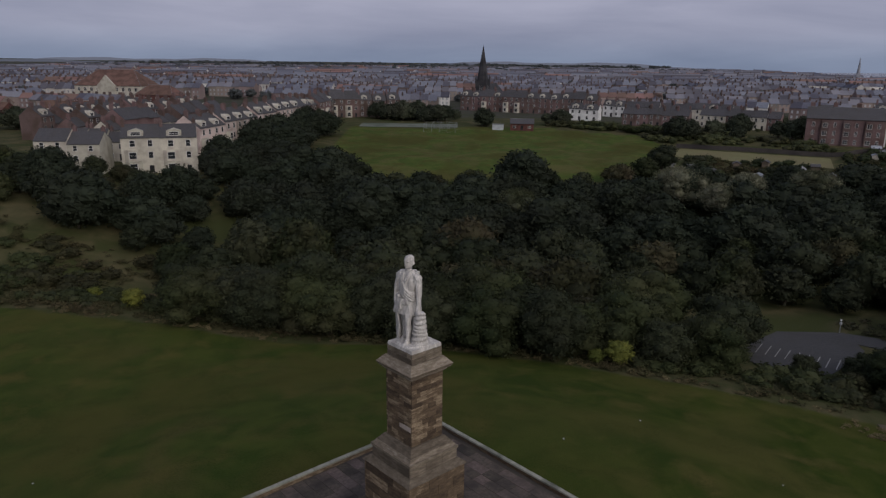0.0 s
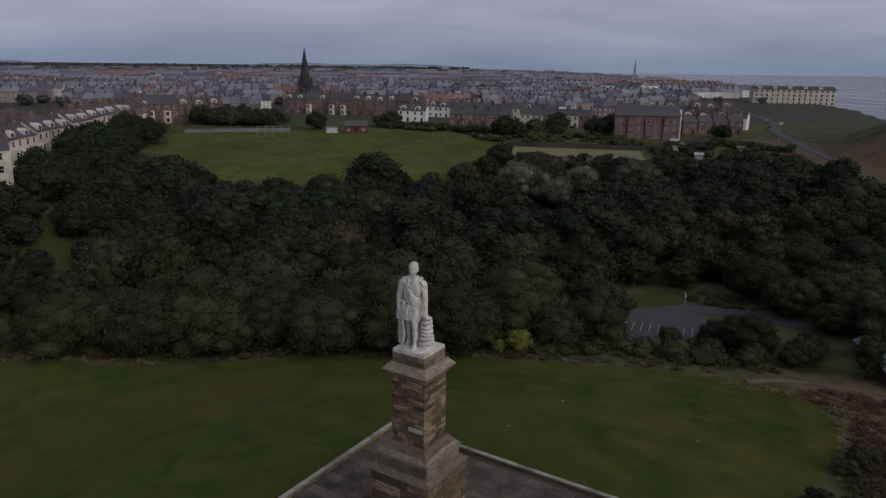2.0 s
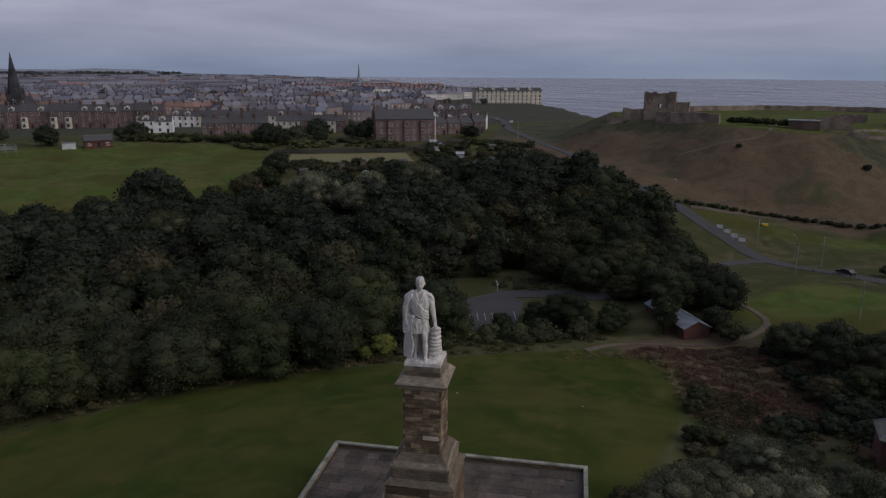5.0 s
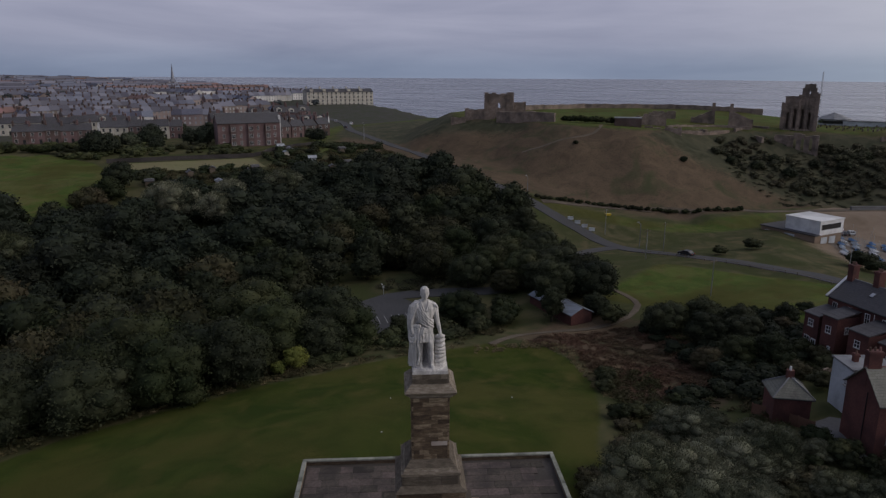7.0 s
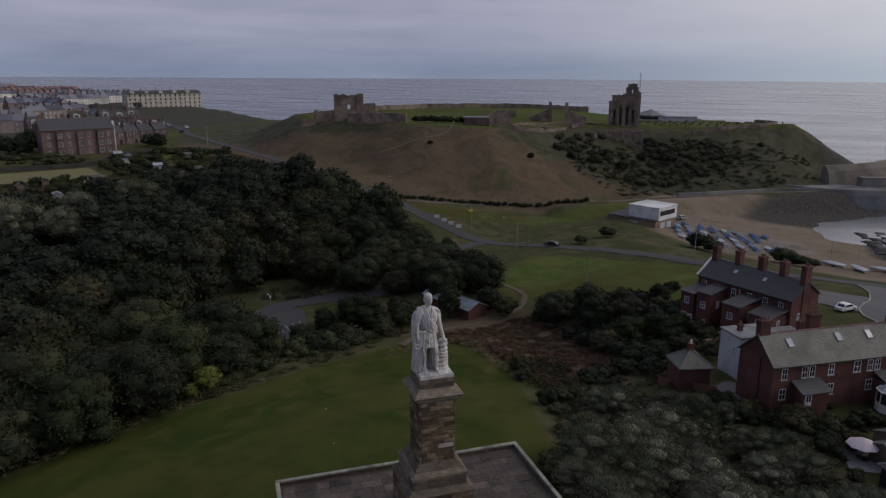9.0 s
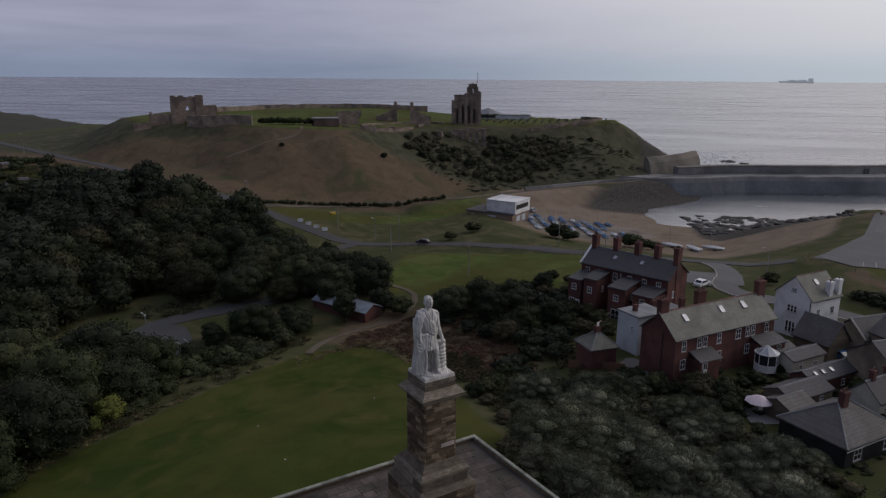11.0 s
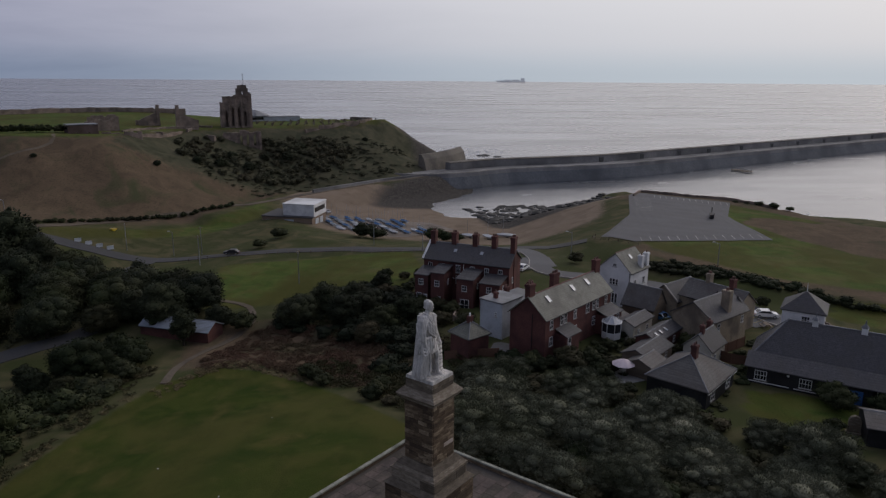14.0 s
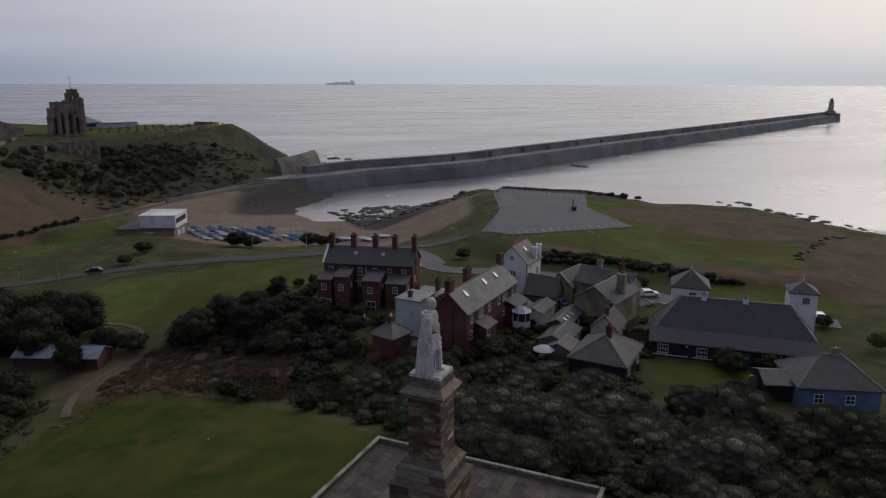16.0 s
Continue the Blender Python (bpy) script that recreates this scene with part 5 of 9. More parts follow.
# retaining wall at the foot of the headland
wall_line = smooth_line([(297, 2), (308, -9), (320, -18), (334, -26)], 4)
tagged(part("retaining_wall", sweep(wall_line, [(2.4, -16), (0.2, -7.6), (-1.6, -5.2), (-3.2, -5.2), (-4.0, -16)], drape=False), M_BANK), "sloping brown masonry retaining wall under the cliff", "wall", kind="structure")
sw = smooth_line([(x + 5.5, y - 5.0) for x, y in PROM[2:]], 4)
tagged(part("sea_wall", sweep(sw, [(2.2, -19.5), (0.8, -13.2), (0.8, -12.6), (-0.3, -12.6), (-0.3, -19)], drape=False), M_PIER), "stone sea wall along the haven path", "wall", kind="structure")

# ---- foreshore rocks and breaking water ----
M_ROCK = surf("dark_wet_rock", (0.026, 0.025, 0.023), (0.055, 0.052, 0.049), 1.2, 0.7, 0.6, 0.3, depth=0.2)
M_FOAM = surf("white_sea_foam", (0.55, 0.56, 0.58), (0.75, 0.76, 0.78), 0.8, 0.8, 0.2, 0.2)
rng = random.Random(8)


def rock_mesh(seed):
    r = random.Random(seed)
    me = bpy.data.meshes.new("rock")
    bm = bmesh.new()
    bmesh.ops.create_icosphere(bm, subdivisions=2, radius=1)
    for v in bm.verts:
        k = 1 + 0.35 * noise.noise(v.co * 1.3 + Vector((seed * 7.1, 0, 0)))
        v.co = Vector((v.co.x * k * 1.3, v.co.y * k, v.co.z * k * 0.42))
    bm.to_mesh(me)
    bm.free()
    me.materials.append(M_ROCK)
    return me


ROCKS = [rock_mesh(i) for i in range(4)]


def strew(region, count, smin, smax, name, label):
    n = 0
    while n < count:
        x, y = region(rng)
        if inside(x, y, COAST) > 24:
            continue
        ob = new(name, ROCKS[rng.randrange(4)])
        s = rng.uniform(smin, smax)
        ob.matrix_basis = Matrix.Translation((x, y, max(gz(x, y), SEA - 0.15 * s) + 0.05)) @ pose(0, 0, 0, 0, 0, rng.uniform(0, 360)) @ Matrix.Diagonal((s, s, s, 1))
        tagged(ob, label, "rock", "foreshore rocks")
        n += 1


strew(lambda r: (r.uniform(196, 235), r.uniform(-64, -6)), 260, 0.6, 2.2, "rock", "dark wet rock on the haven foreshore")
strew(lambda r: (r.uniform(100, 190), r.uniform(-185, -140)), 60, 0.8, 2.4, "rock", "dark wet rock on the open shore")
strew(lambda r: (r.uniform(350, 430), r.uniform(-70, 20)), 40, 1.5, 4.0, "rock", "dark wave-washed rock under the headland")
foam_b, hsp = Bits(), random.Random(77)
for k in range(460):
    if k < 300:
        u = hsp.random()
        c = Vector((375, -18)).lerp(Vector((470, -60)), u) + Vector((hsp.gauss(0, 10), hsp.gauss(0, 14)))
    else:
        c = Vector((112, -180)).lerp(Vector((196, -140)), hsp.random()) + Vector((hsp.gauss(0, 4), hsp.gauss(0, 4)))
    L, W = hsp.uniform(1.0, 5.0), hsp.uniform(0.25, 0.9)
    a = radians(hsp.gauss(-25, 18))
    pts = [(c.x + math.cos(t) * L * math.cos(a) - math.sin(t) * W * math.sin(a), c.y + math.cos(t) * L * math.sin(a) + math.sin(t) * W * math.cos(a), SEA + 0.03 + 0.0002 * k) for t in [2 * math.pi * i / 7 for i in range(7)]]
    foam_b.add(pts, [tuple(range(7))])
tagged(part("surf_foam", foam_b, M_FOAM), "white broken water along the rocks", "foam", kind="stuff")


# ---- houses ----
def slate_material(name, c1, c2, c3, course=0.22):
    """Roof slates: courses with staggered joints, weather stains."""
    m = surf(name, c1, c2, 3.0, 0.68, 0.0, 0.35, c3, vary=0.12, spec=0.4)
    n, l = m.node_tree.nodes, m.node_tree.links
    pos = n.new("ShaderNodeTexCoord").outputs["Object"]
    br = n.new("ShaderNodeTexBrick")
    br.inputs["Scale"].default_value = 1.0
    br.inputs["Mortar Size"].default_value, br.inputs["Brick Width"].default_value, br.inputs["Row Height"].default_value = 0.018, 0.34, course
    sp = n.new("ShaderNodeSeparateXYZ")
    l.new(pos, sp.inputs[0])
    cb = n.new("ShaderNodeCombineXYZ")
    l.new(sp.outputs["X"], cb.inputs["X"])
    l.new(sp.outputs["Z"], cb.inputs["Y"])
    l.new(cb.outputs[0], br.inputs["Vector"])
    b = n["Principled BSDF"]
    old = b.inputs["Base Color"].links[0].from_socket
    mx = n.new("ShaderNodeMixRGB")
    mx.blend_type = "MULTIPLY"
    mx.inputs["Fac"].default_value = 0.55
    br.inputs["Color1"].default_value, br.inputs["Color2"].default_value, br.inputs["Mortar"].default_value = (1, 1, 1, 1), (0.72, 0.72, 0.74, 1), (0.35, 0.35, 0.35, 1)
    l.new(old, mx.inputs["Color1"])
    l.new(br.outputs["Color"], mx.inputs["Color2"])
    l.new(mx.outputs["Color"], b.inputs["Base Color"])
    bp = n.new("ShaderNodeBump")
    bp.inputs["Strength"].default_value, bp.inputs["Distance"].default_value = 0.5, 0.03
    l.new(br.outputs["Fac"], bp.inputs["Height"])
    bp.invert = True
    l.new(bp.outputs[0], b.inputs["Normal"])
    return m


R_DARK = slate_material("dark_slate_courses", (0.055, 0.053, 0.058), (0.098, 0.094, 0.10), (0.072, 0.068, 0.068))
R_GREEN = slate_material("lichened_slate_courses", (0.15, 0.15, 0.12), (0.22, 0.22, 0.18), (0.125, 0.12, 0.10))
R_PALE = slate_material("pale_slate_courses", (0.092, 0.086, 0.082), (0.15, 0.14, 0.132), (0.095, 0.082, 0.075))
WIN = {}


def lattice(xs, zs, y0, y1):
    """One joined frame of bars: every second strip between the lines is solid, the cells between are open."""
    b, nx, nz = Bits(), len(xs), len(zs)
    full = lambda i, k: 0 <= i < nx - 1 and 0 <= k < nz - 1 and (i % 2 == 0 or k % 2 == 0)
    v = [(x, y, z) for y in (y0, y1) for x in xs for z in zs]
    at = lambda i, k, s: s * nx * nz + i * nz + k
    f = []
    for i in range(nx - 1):
        for k in range(nz - 1):
            if not full(i, k):
                continue
            f.append((at(i, k, 0), at(i + 1, k, 0), at(i + 1, k + 1, 0), at(i, k + 1, 0)))
            f.append((at(i, k, 1), at(i, k + 1, 1), at(i + 1, k + 1, 1), at(i + 1, k, 1)))
            for di, dk, p, q in ((-1, 0, (i, k), (i, k + 1)), (1, 0, (i + 1, k), (i + 1, k + 1)), (0, -1, (i, k), (i + 1, k)), (0, 1, (i, k + 1), (i + 1, k + 1))):
                if not full(i + di, k + dk):
                    f.append((at(*p, 0), at(*q, 0), at(*q, 1), at(*p, 1)))
    return b.add(v, f)


def win_meshes(w, h, bars=1):
    key = (round(w, 2), round(h, 2), bars)
    if key not in WIN:
        t = 0.075
        xs, zs = [-w / 2, -w / 2 + t], [0, t, h / 2 - 0.03, h / 2 + 0.03, h - t, h]
        for i in range(bars):
            x = -w / 2 + w * (i + 1) / (bars + 1)
            xs += [x - 0.025, x + 0.025]
        f = lattice(xs + [w / 2 - t, w / 2], zs, -0.06, 0.05)
        WIN[key] = (mesh_of("window_frame", f, M_FRAME), mesh_of("pane", Bits().box(-w / 2 + t, -0.02, t, w / 2 - t, 0.02, h - t), M_GLASS),
                    mesh_of("sill", Bits().box(-w / 2 - 0.08, -0.14, -0.1, w / 2 + 0.08, 0.05, 0.0), M_KERB))
    return WIN[key]


def window(parent, m, w=0.95, h=1.5, bars=1, sill=True):
    fr, pn, si = win_meshes(w, h, bars)
    ob = part("window", fr, None, parent, at=m)
    part("pane", pn, None, ob)
    if sill:
        part("sill", si, None, ob)
    return ob


def side_m(side, w, d, u, z):
    """A place on a wall, its outside towards local -y there: f front, b back, l and r the ends."""
    return {"f": pose(u, -d / 2, z), "b": pose(-u, d / 2, z, 0, 0, 180), "l": pose(-w / 2, -u, z, 0, 0, -90), "r": pose(w / 2, u, z, 0, 0, 90)}[side]


DOOR = {}


def door(parent, m, w=0.95, h=2.05, mat=None, label="white panelled door"):
    mat = mat or M_FRAME
    d = part("door", Bits().chip(-w / 2, -0.07, 0, w / 2, 0.03, h, 0.02), mat, parent, label, at=m)
    part("pane", Bits().box(-w / 2 + 0.16, -0.085, h * 0.5, -0.05, -0.07, h - 0.2).box(0.05, -0.085, h * 0.5, w / 2 - 0.16, -0.07, h - 0.2), M_GLASS, d)
    part("handle", Bits().box(w / 2 - 0.14, -0.12, 1.0, w / 2 - 0.08, -0.07, 1.14), M_METAL, d)
    return d


def chimney(parent, x, y, z0, z1, sx=0.9, sy=0.6, pots=2, mat=None, split=True):
    b = Bits().box(-sx / 2, -sy / 2, z0, sx / 2, sy / 2, z1 - 0.35).box(-sx / 2 - 0.09, -sy / 2 - 0.09, z1 - 0.35, sx / 2 + 0.09, sy / 2 + 0.09, z1 - 0.14).box(-sx / 2 - 0.03, -sy / 2 - 0.03, z1 - 0.14, sx / 2 + 0.03, sy / 2 + 0.03, z1)
    if not split:
        for i in range(pots):
            u = -sy / 2 + 0.2 + (sy - 0.4) * i / max(1, pots - 1)
            b.tube((0, u, z1), (0, u, z1 + 0.5), 0.13, 0.10, 6)
    c = part("chimney", b, mat or M_BRICK, parent, at=pose(x, y, 0))
    if not split:
        return
    for i in range(pots):
        u = 0 if pots == 1 else (-sx / 2 + 0.2) + (sx - 0.4) * i / (pots - 1)
        part("chimney_pot", Bits().tube((u, 0, z1), (u, 0, z1 + 0.45), 0.13, 0.10, 8), M_TILE, c)


def house(x, y, az, w, d, h, rh, wall, roof, label, z=None, hip=0.0, over=0.3, name="house", category="house", sink=1.5, parapet=False):
    """A block with its ridge along local x: walls with gables, roof slabs with thickness, ridge, gutters."""
    t = thing(name, spot(x, y, az, z), label, category)
    b = Bits()
    W, D = w / 2, d / 2
    if hip <= 0 and rh > 0:
        b.prism([(-D, -sink), (D, -sink), (D, h), (0, h + rh), (-D, h)], -W, W, pose(0, 0, 0, 0, 0, -90) @ Matrix.Diagonal((-1, 1, 1, 1)))
    else:
        b.box(-W, -D, -sink, W, D, h)
    part("wall", b, wall, t)
    if rh <= 0:
        part("roof", Bits().box(-W - 0.15, -D - 0.15, h, W + 0.15, D + 0.15, h + 0.25), roof, t)
        return t
    th = 0.16
    for s in (-1, 1):
        e = D + over
        ez = h - rh * over / D + 0.04
        i0, o0 = (W - hip if hip else W + 0.25), W + (over if hip else 0.25)
        top, low = h + rh + 0.06, ez
        v = [(-o0, s * e, low), (o0, s * e, low), (i0, 0, top), (-i0, 0, top)]
        b = Bits().add([p for p in v] + [(p[0], p[1], p[2] + th) for p in v], [(0, 1, 2, 3), (7, 6, 5, 4), (0, 4, 5, 1), (1, 5, 6, 2), (2, 6, 7, 3), (3, 7, 4, 0)])
        part("roof", b, roof, t)
        part("gutter", Bits().tube((-o0, s * (e + 0.06), low + 0.05), (o0, s * (e + 0.06), low + 0.05), 0.07, 0.07, 6), M_BLACK, t)
    if hip:
        for s in (-1, 1):
            v = [(s * (W + over), -D - over, ez), (s * (W + over), D + over, ez), (s * (W - hip), 0, h + rh + 0.06)]
            b = Bits().add(v + [(p[0], p[1], p[2] + th) for p in v], [(0, 1, 2), (5, 4, 3), (0, 3, 4, 1), (1, 4, 5, 2), (2, 5, 3, 0)])
            part("roof", b, roof, t)
            for q in (-1, 1):
                part("hip_tile", Bits().tube((s * (W + over), q * (D + over), ez + th), (s * (W - hip), 0, h + rh + 0.1 + th), 0.1, 0.1, 6), M_LEAD, t)
    i0 = W - hip if hip else W + 0.25
    if i0 > 0.3:
        part("ridge", Bits().tube((-i0, 0, h + rh + th + 0.02), (i0, 0, h + rh + th + 0.02), 0.12, 0.12, 6), M_TILE if roof is R_GREEN else M_LEAD, t)
    return t


def skylight(t, u, v, d, h, rh, w=0.9, ln=1.3, lit=True):
    """A roof window on the front slope, v from eave (0) to ridge (1)."""
    D = d / 2
    a = math.degrees(math.atan2(rh, D))
    m = pose(u, -D * (1 - v), h + rh * v + 0.24) @ pose(0, 0, 0, a, 0, 0)
    f = part("skylight", Bits().box(-w / 2, -ln / 2, 0, w / 2, ln / 2, 0.1), M_LEAD, t, at=m)
    part("pane", Bits().box(-w / 2 + 0.08, -ln / 2 + 0.08, 0.1, w / 2 - 0.08, ln / 2 - 0.08, 0.115), M_SKYGLASS, f)


M_SKYGLASS = surf("bright_roof_glass", (0.35, 0.37, 0.40), (0.42, 0.44, 0.47), 2, 0.05, 0.0, 0.4, spec=1.0)
M_CREAM = surf("cream_render", (0.48, 0.45, 0.38), (0.57, 0.54, 0.46), 3, 0.9, 0.15, 0.4, (0.38, 0.35, 0.30), vary=0.15)
M_GREYWALL = surf("pale_grey_render", (0.42, 0.45, 0.48), (0.50, 0.53, 0.56), 3, 0.85, 0.1, 0.4, (0.34, 0.36, 0.38))
M_BLUE = surf("faded_blue_render", (0.10, 0.16, 0.27), (0.14, 0.20, 0.32), 3, 0.8, 0.15, 0.5, (0.08, 0.13, 0.21))
M_BLUEDOOR = surf("bright_blue_paint", (0.03, 0.10, 0.30), (0.05, 0.14, 0.36), 4, 0.5, 0.05)

# long red brick house
t = house(52.6, 15.6, 51.2, 20.6, 6.6, 5.4, 2.9, M_BRICK, R_GREEN, "dark red brick terrace with lichened slate roof", z=-7.2)
for u in (-8.6, -5.6, -4.5, -1.6, 2.4, 4.4, 5.6, 8.6):
    window(t, side_m("f", 20.6, 6.6, u, 3.4), 0.85 if u not in (2.4,) else 1.1, 1.55)
for u in (-8.6, -1.4, 4.6, 8.4):
    window(t, side_m("f", 20.6, 6.6, u, 0.7), 1.0, 1.5)
for u in (-8.6, -3, 3, 8):
    window(t, side_m("b", 20.6, 6.6, u, 3.3), 0.9, 1.5)
for u, v in ((-6.6, 0.62), (0.9, 0.66), (5.6, 0.66)):
    skylight(t, u, v, 6.6, 5.4, 2.9)
chimney(t, -9.6, 0.2, 6.2, 10.3, 1.5, 0.9, 3)
chimney(t, -1.4, 1.0, 7.0, 10.2, 1.7, 0.8, 4)
chimney(t, 10.4, 0.0, 6.5, 10.4, 1.5, 0.9, 3)
part("drainpipe", Bits().tube((-10.36, -0.9, 0), (-10.36, -0.9, 5.8), 0.06, 0.06, 6), M_BLACK, t)
part("porch_wall", Bits().box(-7.2, -5.3, -1, -3.4, -3.3, 2.3), M_BRICK, t)
part("porch_roof", Bits().prism([(-5.6, 2.15), (-3.28, 3.1), (-3.28, 3.24), (-5.6, 2.3)], -7.5, -3.1, pose(0, 0, 0, 0, 0, -90) @ Matrix.Diagonal((-1, 1, 1, 1))), R_DARK, t)
door(t, pose(-6.4, -5.32, 0.1))
part("porch_wall", Bits().box(5.2, -5.6, -1, 10.2, -3.3, 2.4), M_BRICK, t)
part("porch_roof", Bits().prism([(-5.9, 2.3), (-3.28, 3.2), (-3.28, 3.34), (-5.9, 2.44)], 5.0, 10.4, pose(0, 0, 0, 0, 0, -90) @ Matrix.Diagonal((-1, 1, 1, 1))), R_DARK, t)
window(t, pose(8.8, -5.6, 0.8), 0.9, 1.3)


def conservatory(x, y, az, z):
    c = thing("conservatory", spot(x, y, az, z), "white framed glass conservatory with peaked roof", "conservatory")
    part("glazing", drum([(1.55, 0.5), (1.55, 2.1)], 8), M_GLASS, c)
    part("low_wall", drum([(1.65, -0.6), (1.65, 0.5)], 8), M_FRAME, c)
    part("glass_roof", drum([(1.75, 2.1), (0.15, 3.1)], 8), M_SKYGLASS, c)
    for i in range(8):
        a = i * math.pi / 4
        p = (1.62 * math.cos(a), 1.62 * math.sin(a))
        part("post", Bits().tube((*p, 0.5), (*p, 2.15), 0.06, 0.06, 6), M_FRAME, c)
        part("rib", Bits().tube((*p, 2.15), (0.1 * math.cos(a), 0.1 * math.sin(a), 3.14), 0.05, 0.05, 6), M_FRAME, c)
    part("eave_ring", drum([(1.7, 2.06), (1.78, 2.06), (1.78, 2.2), (1.7, 2.2)], 8), M_FRAME, c)


conservatory(50.6, 7.6, 51, -7.4)

# Victorian row with rear wings
VX, VY, VAZ = 81.3, 24.7, 122.7
t = house(VX, VY, VAZ, 18.0, 7.6, 7.9, 2.5, M_BRICK, R_DARK, "three-storey dark red brick row with slate roof", z=-9.6)
for i, u in enumerate((-7.6, -4.9, -1.6, 1.4, 4.4, 7.2)):
    window(t, side_m("f", 18, 7.6, u, 5.6), 0.9, 1.6)
    if i in (1, 2, 4):
        window(t, side_m("f", 18, 7.6, u, 3.4), 0.9, 1.6)
for u in (-6.6, -3, 0.5, 4, 7):
    window(t, side_m("b", 18, 7.6, u, 4.8), 1.0, 1.6)
window(t, side_m("r", 18, 7.6, -1.6, 4.2), 0.7, 1.2)
for u in (-8.4, -3.9, 0.6, 4.6):
    chimney(t, u, 0.3 if u > -8 else 0, 8.6, 12.9, 1.0, 1.3, 3)
chimney(t, 8.7, -0.2, -1.5, 13.2, 0.9, 1.6, 3)
part("gable_coping", Bits().prism([(-4.1, 7.75), (0, 10.75), (0, 10.95), (-4.1, 8.0)], -9.35, -8.95, pose(0, 0, 0, 0, 0, -90) @ Matrix.Diagonal((-1, 1, 1, 1))), M_FRAME, t)
for s in (-3.0, 2.6):
    skylight(t, s, 0.55, 7.6, 7.9, 2.5, 0.7, 0.9)
for u0, u1, dd, hh in ((-9.0, -6.2, 4.4, 5.6), (-5.6, -2.8, 4.4, 6.3), (0.2, 3.6, 5.4, 6.0), (4.6, 8.6, 4.6, 5.4)):
    wing = part("rear_wing", Bits().box(u0, -3.8 - dd, -1.5, u1, -3.8, hh), M_BRICK, t)
    part("wing_roof", Bits().prism([(-3.8 - dd - 0.2, hh), (-3.75, hh + 0.7), (-3.75, hh + 0.88), (-3.8 - dd - 0.2, hh + 0.16)], u0 - 0.15, u1 + 0.15, pose(0, 0, 0, 0, 0, -90) @ Matrix.Diagonal((-1, 1, 1, 1))), R_DARK, wing)
    mid = (u0 + u1) / 2
    window(t, pose(mid - 0.1, -3.8 - dd, 3.7), 1.0, 1.15)
    if u0 < -8:
        window(t, pose(u0 + 0.9, -3.8 - dd, 0.8), 1.1, 1.2)
        door(t, pose(u0 + 2.2, -3.8 - dd, -0.2))
    elif u0 > 0 and u0 < 1:
        window(t, pose(mid, -3.8 - dd, -0.1), 1.8, 2.2, 1)
    else:
        window(t, pose(mid + 0.4, -3.8 - dd, 0.9), 0.6, 0.8)
    window(t, pose(u1, -3.8 - dd * 0.55, 3.8, 0, 0, 90), 0.7, 1.1)
part("drainpipe", Bits().tube((-0.4, -3.9, 0), (-0.4, -3.9, 7.4), 0.06, 0.06, 6).tube((0.2, -4.2, 4.2), (-2.6, -4.2, 4.6), 0.05, 0.05, 6), M_FRAME, t)

# pale flat-roofed annex and small brick sheds between
t = house(57.0, 25.0, 51.2, 5.6, 4.6, 6.0, 0, M_GREYWALL, M_LEAD, "pale grey rendered annex with flat felt roof", z=-8.4)
chimney(t, -1.2, 0.3, 6.0, 7.3, 0.6, 0.6, 1)
window(t, side_m("l", 5.6, 4.6, 1.0, 3.6), 0.5, 0.8)
t = house(62.5, 20.5, 51.2, 7.0, 5.0, 4.6, 0, M_BRICK, M_LEAD, "low red brick outbuilding with flat lead roof", z=-8.6)
chimney(t, 2.2, -1.0, 4.6, 7.0, 0.9, 0.6, 2)
chimney(t, -2.0, 1.0, 4.6, 6.6, 0.9, 0.6, 2)
t = house(49.8, 32.0, 60, 4.3, 4.3, 2.5, 1.8, M_BRICK, R_GREEN, "small square brick shed with pyramid slate roof", z=-7.9, hip=2.29, name="garden_shed", category="shed")
stack = part("roof_cap", Bits().box(-0.4, -0.35, 4.0, 0.4, 0.35, 5.2), M_BRICK, t, "small brick roof stack")
part("pot", Bits().tube((0, 0, 5.2), (0, 0, 5.7), 0.16, 0.13, 8), M_FRAME, stack)
window(t, side_m("r", 4.6, 4.6, 0.2, 1.2), 0.7, 1.1)

# white house
t = house(71.2, -3.4, 51.6, 7.4, 6.8, 7.4, 3.2, M_WHITE, R_GREEN, "tall white rendered house with steep slate roof", z=-9.2)
for k in (-0.62, 0, 0.62):
    window(t, side_m("l", 7.4, 6.8, k, 4.5), 0.55, 1.2, 0)
    window(t, side_m("l", 7.4, 6.8, k, 0.9), 0.58, 2.0, 0)
window(t, side_m("l", 7.4, 6.8, 0.0, 8.1), 0.9, 0.6)
for u in (-1.8, 1.8):
    window(t, side_m("f", 7.4, 6.8, u, 4.4), 0.9, 1.3)
    window(t, side_m("f", 7.4, 6.8, u, 1.0), 0.9, 1.3)
skylight(t, -0.2, 0.62, 6.8, 7.4, 3.2, 0.9, 1.1)
chimney(t, 1.0, -3.0, 7.2, 10.0, 0.9, 0.9, 1, M_WHITE)
chimney(t, 3.2, -3.0, 7.2, 10.2, 0.9, 0.9, 1, M_WHITE)
part("drainpipe", Bits().tube((-3.74, -3.2, 0), (-3.74, -3.2, 7.3), 0.06, 0.06, 6), M_BLACK, t)

